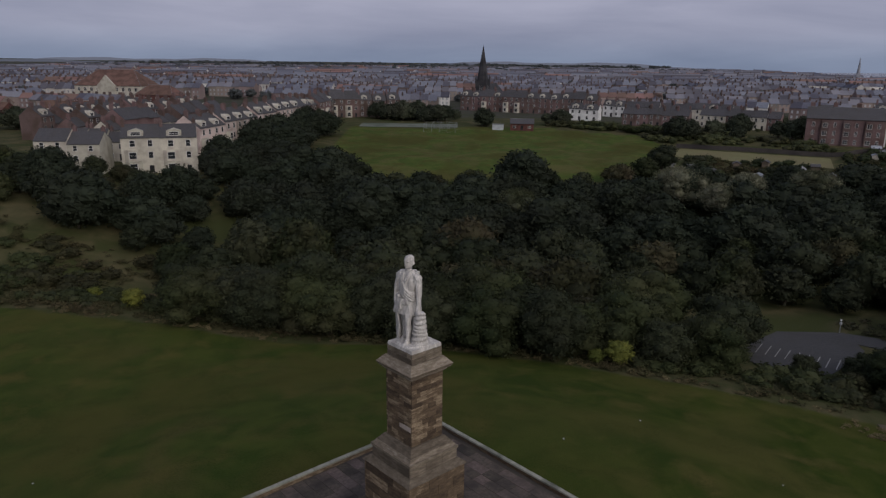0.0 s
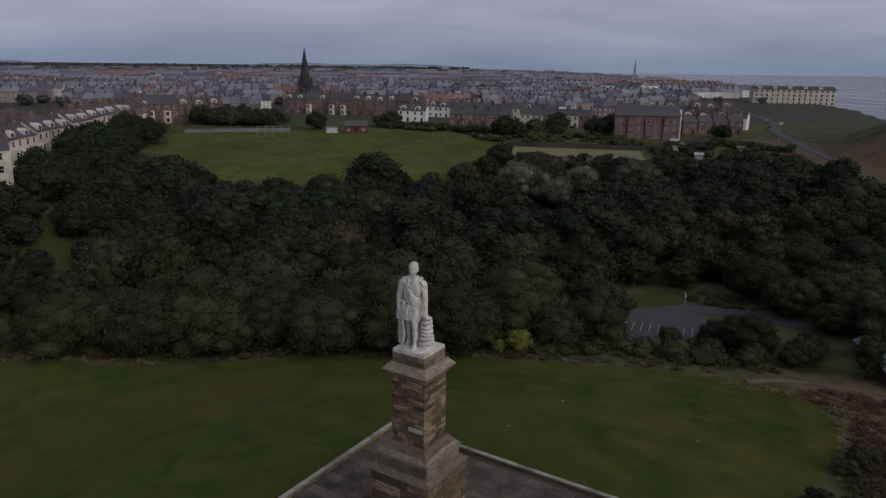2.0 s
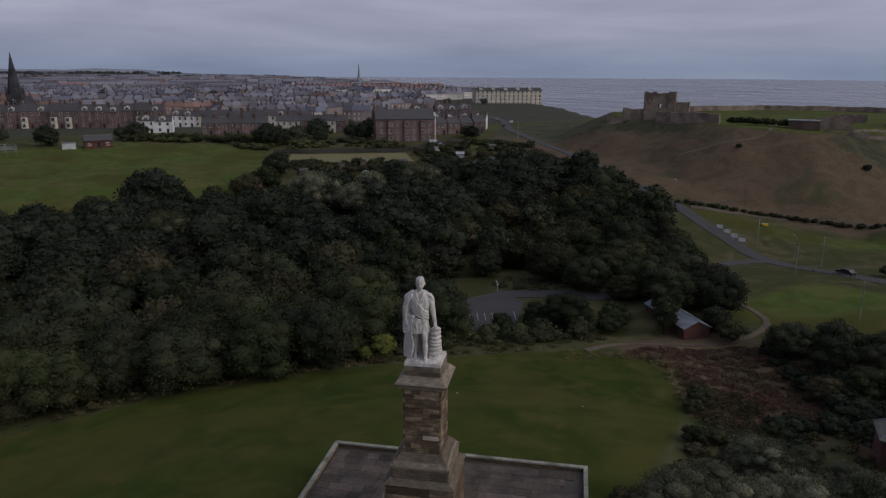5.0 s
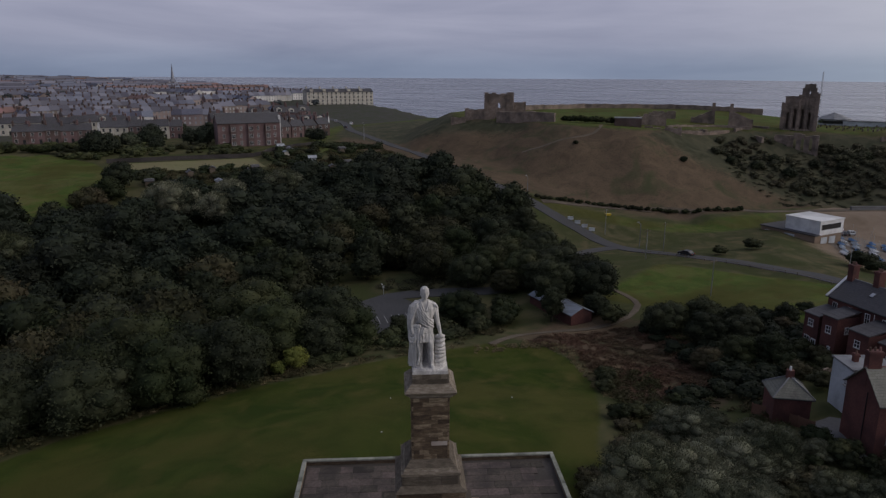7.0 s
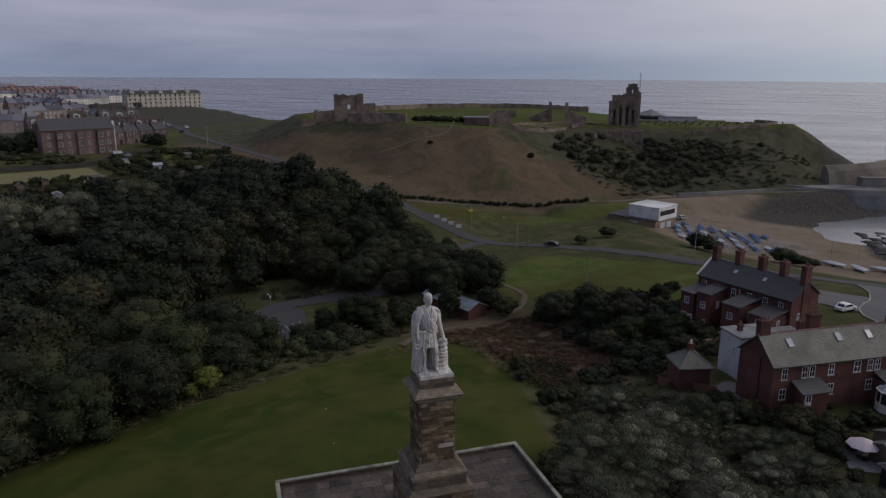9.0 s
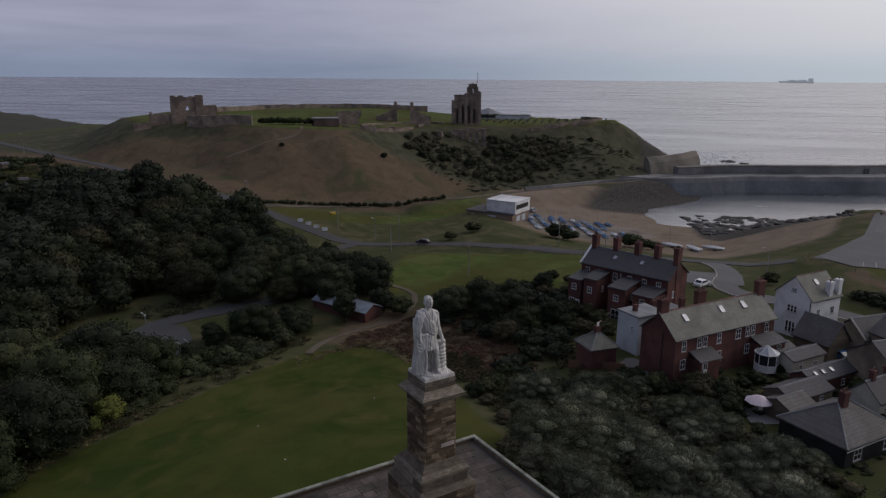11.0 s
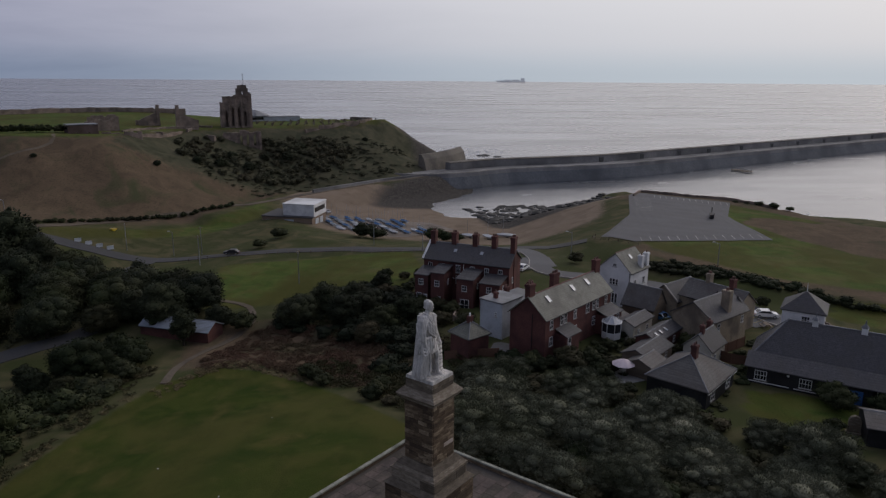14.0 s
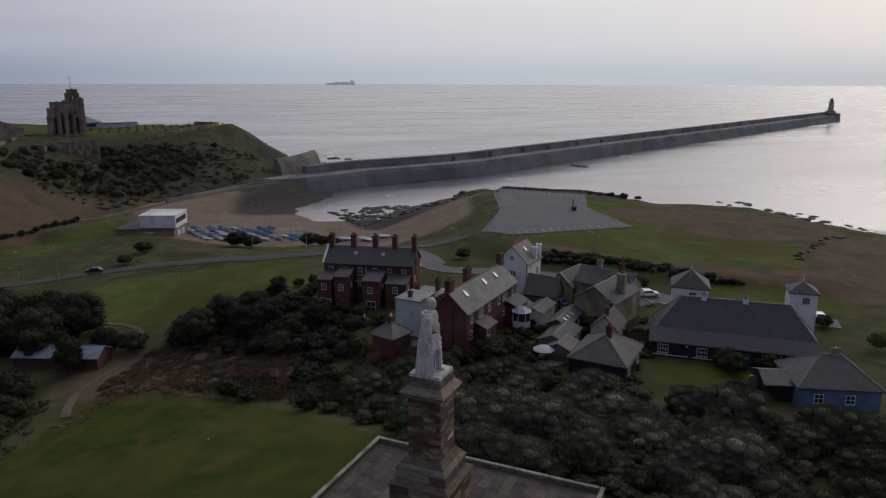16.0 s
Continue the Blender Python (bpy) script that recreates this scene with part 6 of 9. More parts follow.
# sandstone houses
t = house(49.2, -9.2, 61, 10.6, 7.4, 4.9, 2.4, M_SAND, R_DARK, "brown sandstone house with hipped slate roof", z=-8.6)
for u in (-3.4, 0.4, 3.4):
    window(t, side_m("r", 10.6, 7.4, u * 0.7, 3.0), 0.9, 1.4)
    window(t, side_m("r", 10.6, 7.4, u * 0.7, 0.6), 0.9, 1.4)
for u in (-3.6, 3.8):
    window(t, side_m("f", 10.6, 7.4, u, 3.0), 0.8, 1.3)
chimney(t, 0.2, -2.6, 4.5, 9.0, 1.0, 1.4, 3, M_SAND)
for u in (-1.9, 1.9):
    bay = part("bay", Bits().box(5.3, u - 1.1, -1.5, 6.5, u + 1.1, 5.0), M_SAND, t)
    part("bay_roof", Bits().add([(5.2, u - 1.3, 4.9), (6.7, u - 1.3, 4.9), (6.7, u + 1.3, 4.9), (5.2, u + 1.3, 4.9), (5.2, u, 6.9)], [(0, 1, 2, 3), (0, 1, 4), (1, 2, 4), (2, 3, 4), (3, 0, 4)]), R_PALE, bay)
    window(t, pose(6.52, u, 3.0, 0, 0, 90), 0.9, 1.5)
    window(t, pose(6.52, u, 0.6, 0, 0, 90), 0.9, 1.5)
t = house(56.0, -14.5, 151, 11.0, 6.2, 4.7, 2.3, M_SAND, R_PALE, "sandstone house with pale slate gabled roof", z=-8.7)
chimney(t, -2.0, 0.4, 5.8, 8.8, 0.8, 1.2, 3, M_SAND)
chimney(t, 2.6, 0.2, 5.8, 8.8, 0.8, 1.2, 3, M_BRICK)
for u in (-3.6, 0, 3.6):
    window(t, side_m("b", 11, 6.2, u, 2.9), 0.9, 1.3)
    window(t, side_m("b", 11, 6.2, u, 0.7), 0.9, 1.3)
t = house(63.0, -10.5, 61, 8.4, 5.6, 3.6, 2.4, M_SAND, R_DARK, "sandstone cottage with dark slate roof", z=-8.8)
part("gable_coping", Bits().prism([(-3.1, 3.5), (0, 6.15), (0, 6.35), (-3.1, 3.8)], -4.5, -4.15, pose(0, 0, 0, 0, 0, -90) @ Matrix.Diagonal((-1, 1, 1, 1))), M_KERB, t)
t = house(60.0, -2.6, 141, 6.0, 5.0, 3.0, 3.0, M_WOOD, R_PALE, "weathered timber barn with steep brown slate roof", z=-8.6, name="barn", category="barn")
# outbuildings and lean-to roofs in the yards
for (x, y, az, w, d, h, rh, wl_, rf, lab) in (
        (46.6, 1.2, 51.2, 9.0, 3.6, 2.4, 0.9, M_BRICK, R_DARK, "low slate-roofed outhouse row with roof lights"),
        (40.6, 6.0, 51.2, 8.0, 4.4, 2.2, 0.9, M_WOOD, R_DARK, "weathered slate-roofed outhouse in the yard"),
        (52.6, 2.6, 51.2, 7.0, 3.2, 2.6, 0.7, M_CREAM, R_DARK, "low rendered outhouse with shallow slate roof"),
        (40.5, -3.4, 51.2, 5.6, 4.4, 2.6, 2.05, M_CREAM, R_DARK, "cream rendered cottage with slate roof"),
        (36.6, 8.2, 51.2, 4.6, 3.8, 2.1, 0.8, M_WOOD, R_PALE, "small timber lean-to with pale slates"),
        (55.4, 5.0, 51.2, 4.6, 3.4, 2.2, 0.6, M_WOOD, R_PALE, "small timber shed beside the garden")):
    t = house(x, y, az, w, d, h, rh, wl_, rf, lab, z=-8.5, name="outhouse", category="outhouse", over=0.2)
    window(t, side_m("f", w, d, -w * 0.25, 0.8), 0.8, 1.0)
    window(t, side_m("f", w, d, w * 0.22, 0.8), 0.8, 1.0)
    if w > 8.5:
        for u in (-3, -1.4, 0.4):
            skylight(t, u, 0.5, d, h, rh, 0.6, 0.8)
    if rh > 2:
        chimney(t, -1.5, 0, h + rh - 0.7, h + rh + 1.4, 0.7, 0.6, 1, M_BRICK)
        chimney(t, 2.4, 0.4, h + rh - 0.9, h + rh + 1.0, 0.7, 0.6, 1, M_BRICK)

# bungalow
t = house(30.8, 4.2, 51.2, 10.0, 8.4, 2.6, 2.6, M_BLACK, R_PALE, "dark-walled bungalow with pale hipped slate roof", z=-8.5, hip=4.1)
chimney(t, -0.5, -0.4, 4.2, 6.9, 0.9, 0.8, 2, M_BRICK)
window(t, side_m("r", 10, 8.4, -2.2, 0.6), 1.2, 1.5)
window(t, side_m("f", 10, 8.4, -2.8, 0.6), 1.4, 1.4)
window(t, side_m("f", 10, 8.4, 2.8, 0.6), 1.4, 1.4)
part("bargeboard", Bits().box(-5.35, -4.56, 2.28, 5.35, -4.5, 2.42), M_FRAME, t)

# long black building with two white towers
t = house(28.6, -18.6, 131.0, 24.5, 9.0, 3.2, 5.0, M_BLACK, R_DARK, "long black boarded hall with steep slate roof", z=-8.5, hip=4.2, name="hall", category="hall")
part("veranda_roof", Bits().prism([(-6.9, 2.5), (-4.35, 4.0), (-4.35, 4.16), (-6.9, 2.66)], -12.6, 12.6, pose(0, 0, 0, 0, 0, -90) @ Matrix.Diagonal((-1, 1, 1, 1))), R_DARK, t)
part("veranda_wall", Bits().box(-12.2, -6.4, -1.5, 3.4, -4.5, 2.7), M_BLACK, t)
for u in (4.0, 6.6, 9.4, 12.0):
    part("veranda_post", Bits().box(u - 0.07, -6.55, -1.0, u + 0.07, -6.41, 2.6), M_FRAME, t)
for u in (-10.4, -4.6):
    window(t, pose(u, -6.4, 0.7), 1.6, 1.4, 3)
for u in (5.4, 8.2):
    window(t, pose(u, -4.5, 0.7), 1.0, 1.3)
for a, c in ((-12.2, -6.6), (-6.0, -2.4)):
    part("white_band", Bits().box(a, -6.46, 0.32, c, -6.4, 0.44), M_FRAME, t)
part("blue_door", Bits().box(-0.4, -6.47, -0.2, 2.4, -6.4, 1.9), M_BLUEDOOR, t)
part("lamp", Bits().box(-7.0, -6.6, 2.0, -6.7, -6.4, 2.2).box(-2.0, -6.6, 2.0, -1.7, -6.4, 2.2).box(9.0, -4.7, 2.0, 9.3, -4.5, 2.2), M_FRAME, t)
part("yellow_sign", Bits().box(9.6, -4.58, 1.0, 11.2, -4.5, 1.5), surf("yellow_sign_paint", (0.5, 0.36, 0.02), (0.56, 0.4, 0.03), 4, 0.6, 0.0), t, "yellow sign board with unreadable bars")
for u in (-4.6, 1.6):
    v = part("roof_vent", Bits().box(u - 0.4, -0.4, 8.0, u + 0.4, 0.4, 8.9), M_FRAME, t, "white louvred roof ventilator")
    part("vent_cap", Bits().ring([[(u + r * math.cos(i * 1.047), r * math.sin(i * 1.047), z) for i in range(6)] for r, z in ((0.55, 8.9), (0.35, 9.25), (0.12, 9.5), (0.03, 10.1))]), M_LEAD, v)


def tower(x, y, az, z, s, h, rh, label):
    t = thing("lookout_tower", spot(x, y, az, z), label, "tower")
    part("wall", Bits().box(-s, -s, -1.5, s, s, h), M_WHITE, t)
    part("roof", Bits().ring([[(sx * q, sy * q, zz) for sx, sy in ((-1, -1), (1, -1), (1, 1), (-1, 1))] for q, zz in ((s + 0.3, h - 0.05), (s + 0.3, h + 0.12), (0.05, h + rh))]), R_DARK, t)
    part("finial", Bits().tube((0, 0, h + rh - 0.1), (0, 0, h + rh + 1.2), 0.07, 0.03, 6), M_FRAME, t)
    for sd in ("f", "r"):
        window(t, side_m(sd, 2 * s, 2 * s, 0.4, h - 1.7), 1.2, 1.1, 2)
    return t


tower(38.6, -18.6, 131, -8.5, 2.9, 8.4, 2.6, "white rendered lookout tower with pyramid slate roof")
tower(27.8, -32.6, 131, -8.5, 2.1, 8.6, 1.6, "slim white lookout tower with slate cap and finial")

# blue house
t = house(10.4, -17.8, 120, 10.5, 8.6, 3.0, 3.0, M_BLUE, R_PALE, "faded blue rendered bungalow with slate roof", z=-8.5, hip=4.0)
chimney(t, 0.6, 0, 5.0, 7.2, 1.0, 0.7, 2, M_SAND)
for u in (-2.6, 1.4):
    window(t, side_m("f", 10.5, 8.6, u, 0.8), 1.2, 1.3)
t = house(14.0, -11.6, 120, 3.6, 5.4, 2.4, 0.9, M_BLACK, R_PALE, "low dark lean-to beside the blue bungalow", z=-8.5, name="outhouse", category="outhouse")

# sailing club
t = thing("clubhouse", spot(200, 61, 112, -17.4), "white flat-roofed clubhouse over a low brick block", "clubhouse")
part("upper_block", Bits().box(-4.0, -6.5, 3.0, 7.5, 5.0, 7.2), M_WHITE, t)
part("roof", Bits().box(-4.2, -6.7, 7.2, 7.7, 5.2, 7.45), M_FRAME, t)
part("lower_block", Bits().box(-11.0, -8.5, -2, 7.5, 4.5, 3.0), surf("pale_brown_brick", (0.22, 0.16, 0.115), (0.28, 0.21, 0.155), 4, 0.9, 0.2), t)
part("lower_roof", Bits().box(-11.3, -8.8, 3.0, -4.0, 4.8, 3.3).box(-4.0, -8.8, 3.0, 7.8, -6.5, 3.3), R_DARK, t)
part("window_band", Bits().box(7.48, -5.8, 4.6, 7.58, 3.6, 6.2), M_GLASS, t, "dark window band in white wall")
part("garage_door", Bits().box(-2.5, -8.58, -0.3, 0.8, -8.5, 2.3), M_GREYWALL, t)
for u in (-8.6, -6.2):
    window(t, pose(u, -8.5, 0.9), 1.4, 1.1)
part("garage_door", Bits().box(7.5, -5.5, -0.3, 7.58, -2.5, 2.3).box(7.5, -1.5, -0.3, 7.58, 1.5, 2.3), M_GREYWALL, t)


# ---- castle, priory and headland ----
def jag_wall(b, a, c, z0, z1, thick, rng, jag=1.2, step=1.6, m=None):
    """A ruined wall from a to c with a broken top."""
    a, c = Vector(a), Vector(c)
    n = max(1, int((c - a).length / step))
    t = (c - a).normalized()
    r = Vector((t.y, -t.x)) * thick / 2
    h, top = 0.0, []
    for i in range(n):
        h = 0.5 * h + rng.uniform(-jag, jag) * 0.6
        top += [(i / n, z1 + h + rng.uniform(-0.15, 0.15)), ((i + 0.98) / n, z1 + h + rng.uniform(-0.15, 0.15))]
    prof = [(0.0, z0), (1.0, z0)] + [(min(u, 1.0), z) for u, z in reversed(top)]
    k = len(prof)
    v = [((a.lerp(c, u) + s * r).x, (a.lerp(c, u) + s * r).y, z) for s in (-1, 1) for u, z in prof]
    f = [tuple(range(k)), tuple(range(2 * k - 1, k - 1, -1))] + [(i, i + k, (i + 1) % k + k, (i + 1) % k) for i in range(k)]
    return b.add(v, f, m)


def pierced(b, x0, x1, y0, y1, z0, z1, holes, rng=None, jag=0.0):
    """A wall slab in x and z with openings (x, half width, sill, head) that go right through, pointed heads."""
    xs = sorted({x0, x1, *[h[0] - h[1] for h in holes], *[h[0] + h[1] for h in holes]})
    for a, c in zip(xs, xs[1:]):
        mid = (a + c) / 2
        inn = sorted([h for h in holes if h[0] - h[1] < mid < h[0] + h[1]], key=lambda h: h[2])
        z = z0
        top = z1 + (rng.uniform(-jag, jag) if rng else 0)
        for h in inn:
            b.box(a, y0, z, c, y1, h[2])
            b.prism([(a, h[3] - 0.9 * (c - a)), (mid, h[3]), (a, h[3])], y0, y1)
            b.prism([(c, h[3] - 0.9 * (c - a)), (c, h[3]), (mid, h[3])], y0, y1)
            z = h[3]
        b.box(a, y0, z, c, y1, top)
    return b


rng = random.Random(21)
gate = thing("castle_gatehouse", spot(240.5, 207.5, 58, 10.2), "ruined stone castle gatehouse with broken battlements", "castle")
b = pierced(Bits(), -6.6, 6.6, -6.5, -4.9, -4, 12.6, [(0.2, 0.7, 6.2, 8.8), (-0.2, 1.3, -4, 2.6), (3.6, 0.35, 3.0, 5.0), (-4.2, 0.35, 8.4, 10.2)], rng, 0.3)
part("front_wall", b, M_RUIN, gate)
part("rear_wall", pierced(Bits(), -6.6, 6.6, 4.9, 6.5, -4, 12.3, [(0.2, 1.0, 5.8, 9.2)], rng, 0.4), M_RUIN, gate)
for s in (-1, 1):
    part("side_wall", jag_wall(Bits(), (s * 5.8, -4.9), (s * 5.8, 4.9), -4, 12.4, 1.6, rng, 0.5), M_RUIN, gate)
for x in (-5.6, -2.2, 5.4):
    part("battlement", Bits().box(x - 1.0, -6.6, 12.2, x + 0.9, -4.8, 13.2), M_RUIN, gate)
part("corner_turret", Bits().box(3.6, -6.9, -4, 6.9, -3.6, 13.3), M_RUIN, gate)
part("forebuilding", jag_wall(jag_wall(Bits(), (6.8, -4.4), (11.8, -4.4), -4, 9.0, 1.4, rng, 0.5), (11.8, -4.4), (11.8, 4), -4, 8.6, 1.4, rng, 0.6), M_RUIN, gate)
part("forebuilding", Bits().box(6.8, -3.7, -4, 11.1, 4, 7.6), M_RUIN, gate)
part("barbican_wall", jag_wall(jag_wall(Bits(), (-15, -5), (-6.6, -5), -6, 5.4, 1.4, rng, 0.3), (-15, -5), (-15, 4), -6, 5.4, 1.4, rng, 0.3), M_RUIN, gate)
part("barbican_wall", jag_wall(Bits(), (-22, -6.5), (-15, -6.5), -9, 1.8, 1.4, rng, 0.4), M_RUIN, gate)


def curtain(pts, h, thick, label, seed, sink=4, jag=0.25, mat=None):
    r = random.Random(seed)
    w = thing("curtain_wall", Matrix.Identity(4), label, "wall")
    for a, c in zip(pts, pts[1:]):
        n = max(1, int(math.hypot(c[0] - a[0], c[1] - a[1]) / 8))
        bb = Bits()
        for i in range(n):
            p = (a[0] + (c[0] - a[0]) * i / n, a[1] + (c[1] - a[1]) * i / n)
            q = (a[0] + (c[0] - a[0]) * (i + 1) / n, a[1] + (c[1] - a[1]) * (i + 1) / n)
            g = 0.5 * (gz(*p) + gz(*q))
            jag_wall(bb, p, q, g - sink, g + h, thick, r, jag, 2.2)
        part("wall", bb, mat or M_RUIN, w)
    return w


curtain([(231, 202), (233, 188), (235, 174)], 4.2, 1.6, "broken stone curtain wall beside the castle", 1)
curtain([(256, 222), (300, 236), (352, 222), (380, 190), (392, 130)], 2.6, 1.4, "low ruined curtain wall round the headland", 2)
curtain([(312, 60), (330, 32), (345, 24), (372, 40)], 1.2, 0.9, "low stone wall on the headland", 3)
t = thing("ruined_range", spot(246, 145, 62, 8.2), "reddish ruined stone building with broken gables", "ruin")
part("wall", pierced(Bits(), -5.4, 5.4, -3.4, -2.4, -5, 5.8, [(-2.4, 0.5, 1.5, 3.2), (2.0, 0.5, 1.5, 3.2)], rng, 0.3), M_BRICK2, t)
part("wall", jag_wall(jag_wall(Bits(), (-5.4, 3), (5.4, 3), -5, 5.5, 1, rng, 0.5), (5.0, -3), (5.0, 3), -5, 5.5, 1, rng, 0.4), M_BRICK2, t)
part("wall", jag_wall(Bits(), (5.4, -1), (22, -2), -5, 2.5, 1.2, rng, 1.4), M_RUIN, t)
part("roof_slab", Bits().box(-5.6, -3.6, 5.8, 5.6, 3.2, 6.1), M_LEAD, t)
t = thing("ruined_range", spot(262, 142, 62, 9.5), "low ruined stone range on the grass", "ruin")
part("wall", jag_wall(jag_wall(Bits(), (-6, 0), (7, 0), -3, 5.0, 1.2, rng, 1.8), (-6, 0), (-6, 7), -3, 4.0, 1.2, rng, 1.2), M_RUIN, t)
t = thing("ruined_range", spot(300, 150, 62, 9.5), "low ruined stone range on the grass", "ruin")
part("wall", jag_wall(jag_wall(Bits(), (-8, 0), (4, 0), -3, 5.0, 1.2, rng, 1.2), (4, 0), (4, 7), -3, 4.4, 1.2, rng, 1.0), M_RUIN, t)
# foundations and low broken walls in the priory grass
for pts, hh in (([(255, 127), (266, 120), (282, 114)], 0.9), ([(262, 134), (274, 130), (288, 122)], 0.8), ([(268, 119), (276, 131)], 0.8), ([(284, 112), (300, 110)], 1.0), ([(288, 122), (292, 108), (284, 100)], 1.1), ([(300, 118), (309, 112), (306, 104)], 0.9)):
    curtain(pts, hh, 1.0, "low ruined foundation wall in the grass", 31 + len(pts), 1.5, 0.3)
# west front fragments
for (x, y, flip) in ((299, 127, 1), (294.5, 117.5, -1)):
    t = thing("ruined_pier", spot(x, y, 68, 9.0), "tall broken stone pier of the priory west front", "ruin")
    part("pier", Bits().box(-0.9, -1, -3, 0.9, 1, 10.3, taper=0.25), M_RUIN, t)
    part("wall", Bits().prism([(flip * -0.8, -3), (flip * -8.5, -3), (flip * -8.8, 3.0), (flip * -6.0, 4.6), (flip * -4.2, 5.2), (flip * -2.4, 6.2), (flip * -0.8, 6.6)], -0.7, 0.7), M_RUIN, t)
    part("arch", pierced(Bits(), -9.6 if flip > 0 else 6.4, -6.4 if flip > 0 else 9.6, 0.8, 1.8, -3, 3.4, [(-8.0 if flip > 0 else 8.0, 0.8, -1, 1.8)]), M_RUIN, t)
# priory east end
pri = thing("priory_ruin", spot(313.5, 93.5, 80, 5.5), "tall ruined priory east end with lancet windows", "ruin")
lan = [(-4.4, 0.55, 3.0, 10.6), (-1.5, 0.6, 3.0, 12.2), (1.5, 0.6, 3.0, 12.2), (4.4, 0.55, 3.0, 10.6), (-2.9, 0.45, 13.4, 16.0), (0.0, 0.45, 13.6, 16.2), (3.0, 0.45, 13.4, 16.0)]
part("east_wall", pierced(Bits(), -6.0, 7.0, -3.8, -2.2, -6, 17.4, lan, rng, 0.7), M_RUIN, pri)
part("inner_wall", pierced(Bits(), -5.4, 6.0, -0.9, 0.4, -6, 16.6, [], rng, 1.2), M_RUIN, pri)
part("upper_gable", pierced(Bits(), 0.4, 6.2, -3.7, -2.3, 17.0, 21.6, [(3.2, 0.5, 18.2, 20.4)], rng, 1.2), M_RUIN, pri)
part("gable_crown", jag_wall(Bits(), (1.2, -3.0), (5.6, -3.0), 21.0, 22.8, 1.3, rng, 0.8, 1.1), M_RUIN, pri)
for x, top in ((-6.1, 14.2), (-2.95, 17.2), (0.0, 18.0), (2.95, 21.2), (6.6, 19.2)):
    part("pilaster", Bits().box(x - 0.42, -4.3, -6, x + 0.42, -3.8, top, taper=0.08), M_RUIN, pri)
for z in (2.5, 12.75, 17.1):
    part("string_course", Bits().box(-6.3, -4.02, z - 0.16, 7.1, -3.8, z + 0.16), M_ASHLAR_PALE, pri)
part("turret", jag_wall(Bits(), (-7.3, -3.1), (-5.6, -3.1), -6, 14.6, 2.0, rng, 0.9, 0.8), M_RUIN, pri)
part("turret", jag_wall(Bits(), (6.2, -3.1), (7.7, -3.1), -6, 18.8, 2.0, rng, 0.8, 0.8), M_RUIN, pri)
part("side_wall", pierced(Bits(), -5.5, 5.5, -0.8, 0.8, -6, 15.0, [(-3, 0.7, 2.4, 11), (0.4, 0.7, 2.4, 11)], rng, 1.8), M_RUIN, pri, at=pose(6.6, 3.0, 0, 0, 0, 90))
part("side_wall", jag_wall(Bits(), (-6.4, -2), (-6.4, 5), -6, 10.5, 1.4, rng, 2.4), M_RUIN, pri)
t = thing("ruined_arcade", spot(294, 88.5, 80, 1.5), "low ruined stone arcade below the priory", "ruin")
part("wall", pierced(Bits(), -9, 8, -0.8, 0.8, -6, 5.8, [(-1.0, 0.6, -1.0, 4.2), (2.0, 0.6, -1.0, 4.6), (5.2, 0.6, -1, 4.6)], rng, 0.8), M_RUIN, t)
for x0, x1, h in ((-9.4, -8, 4.6), (-4, -2.9, 5.2), (7, 8.3, 5.6)):
    part("buttress", Bits().box(x0, -1.6, -6, x1, 1.0, h, taper=0.2), M_RUIN, t)
# watch station with low peaked roof, mast
t = thing("watch_station", spot(362, 88, 80, 7.4), "low watch station with pale peaked octagonal roof", "station")
part("wall", drum([(6.8, -2), (6.8, 3.2)], 8), M_GREYWALL, t)
part("window_band", drum([(6.95, 1.2), (6.95, 2.6)], 8), M_GLASS, t)
part("roof", drum([(7.9, 3.1), (7.9, 3.4), (4.0, 5.0), (0.3, 6.4)], 8), M_LEAD, t)
part("annex", Bits().box(4, -6, -2, 24, 2, 2.6), M_GREYWALL, t)
part("annex_roof", Bits().box(3.8, -6.3, 2.6, 24.3, 2.3, 2.9), M_LEAD, t)
t = thing("mast", spot(345, 92, 0, 7.5), "slender lattice radio mast on the headland", "mast")
for sx, sy in ((-.35, -.35), (.35, -.35), (.35, .35), (-.35, .35)):
    part("leg", Bits().tube((sx, sy, 0), (sx * 0.5, sy * 0.5, 26), 0.06, 0.05, 5), M_METAL, t)
for i in range(13):
    part("brace", Bits().tube((-.35, -.35, 2 * i), (.35, .35, 2 * i + 1.6), 0.035, 0.035, 4).tube((.35, -.35, 2 * i), (-.35, .35, 2 * i + 1.6), 0.035, 0.035, 4), M_METAL, t)
# gravestones
GRAVE = mesh_of("gravestone", Bits().prism([(-0.35, -0.3), (0.35, -0.3), (0.35, 0.95), (0.2, 1.15), (-0.2, 1.15), (-0.35, 0.95)], -0.09, 0.09), M_ASHLAR_PALE)
for i in range(9):
    for j in range(17):
        x, y = 316 + 5.4 * i + rng.uniform(-.8, .8), 22 + 4.2 * j + rng.uniform(-.8, .8)
        if float(inside(x, y, CASTLE_TOP)) > 5 and math.hypot(x - 313, y - 93) > 16 and math.hypot(x - 362, y - 88) > 14:
            ob = new("gravestone", GRAVE)
            ob.matrix_basis = spot(x, y, 80 + rng.uniform(-8, 8)) @ pose(0, 0, 0, rng.uniform(-6, 6)) @ Matrix.Diagonal((1.0, 1.0, rng.uniform(0.6, 1.0), 1))
            tagged(ob, "weathered upright gravestone in the headland grass", "gravestone", "headland graveyard")


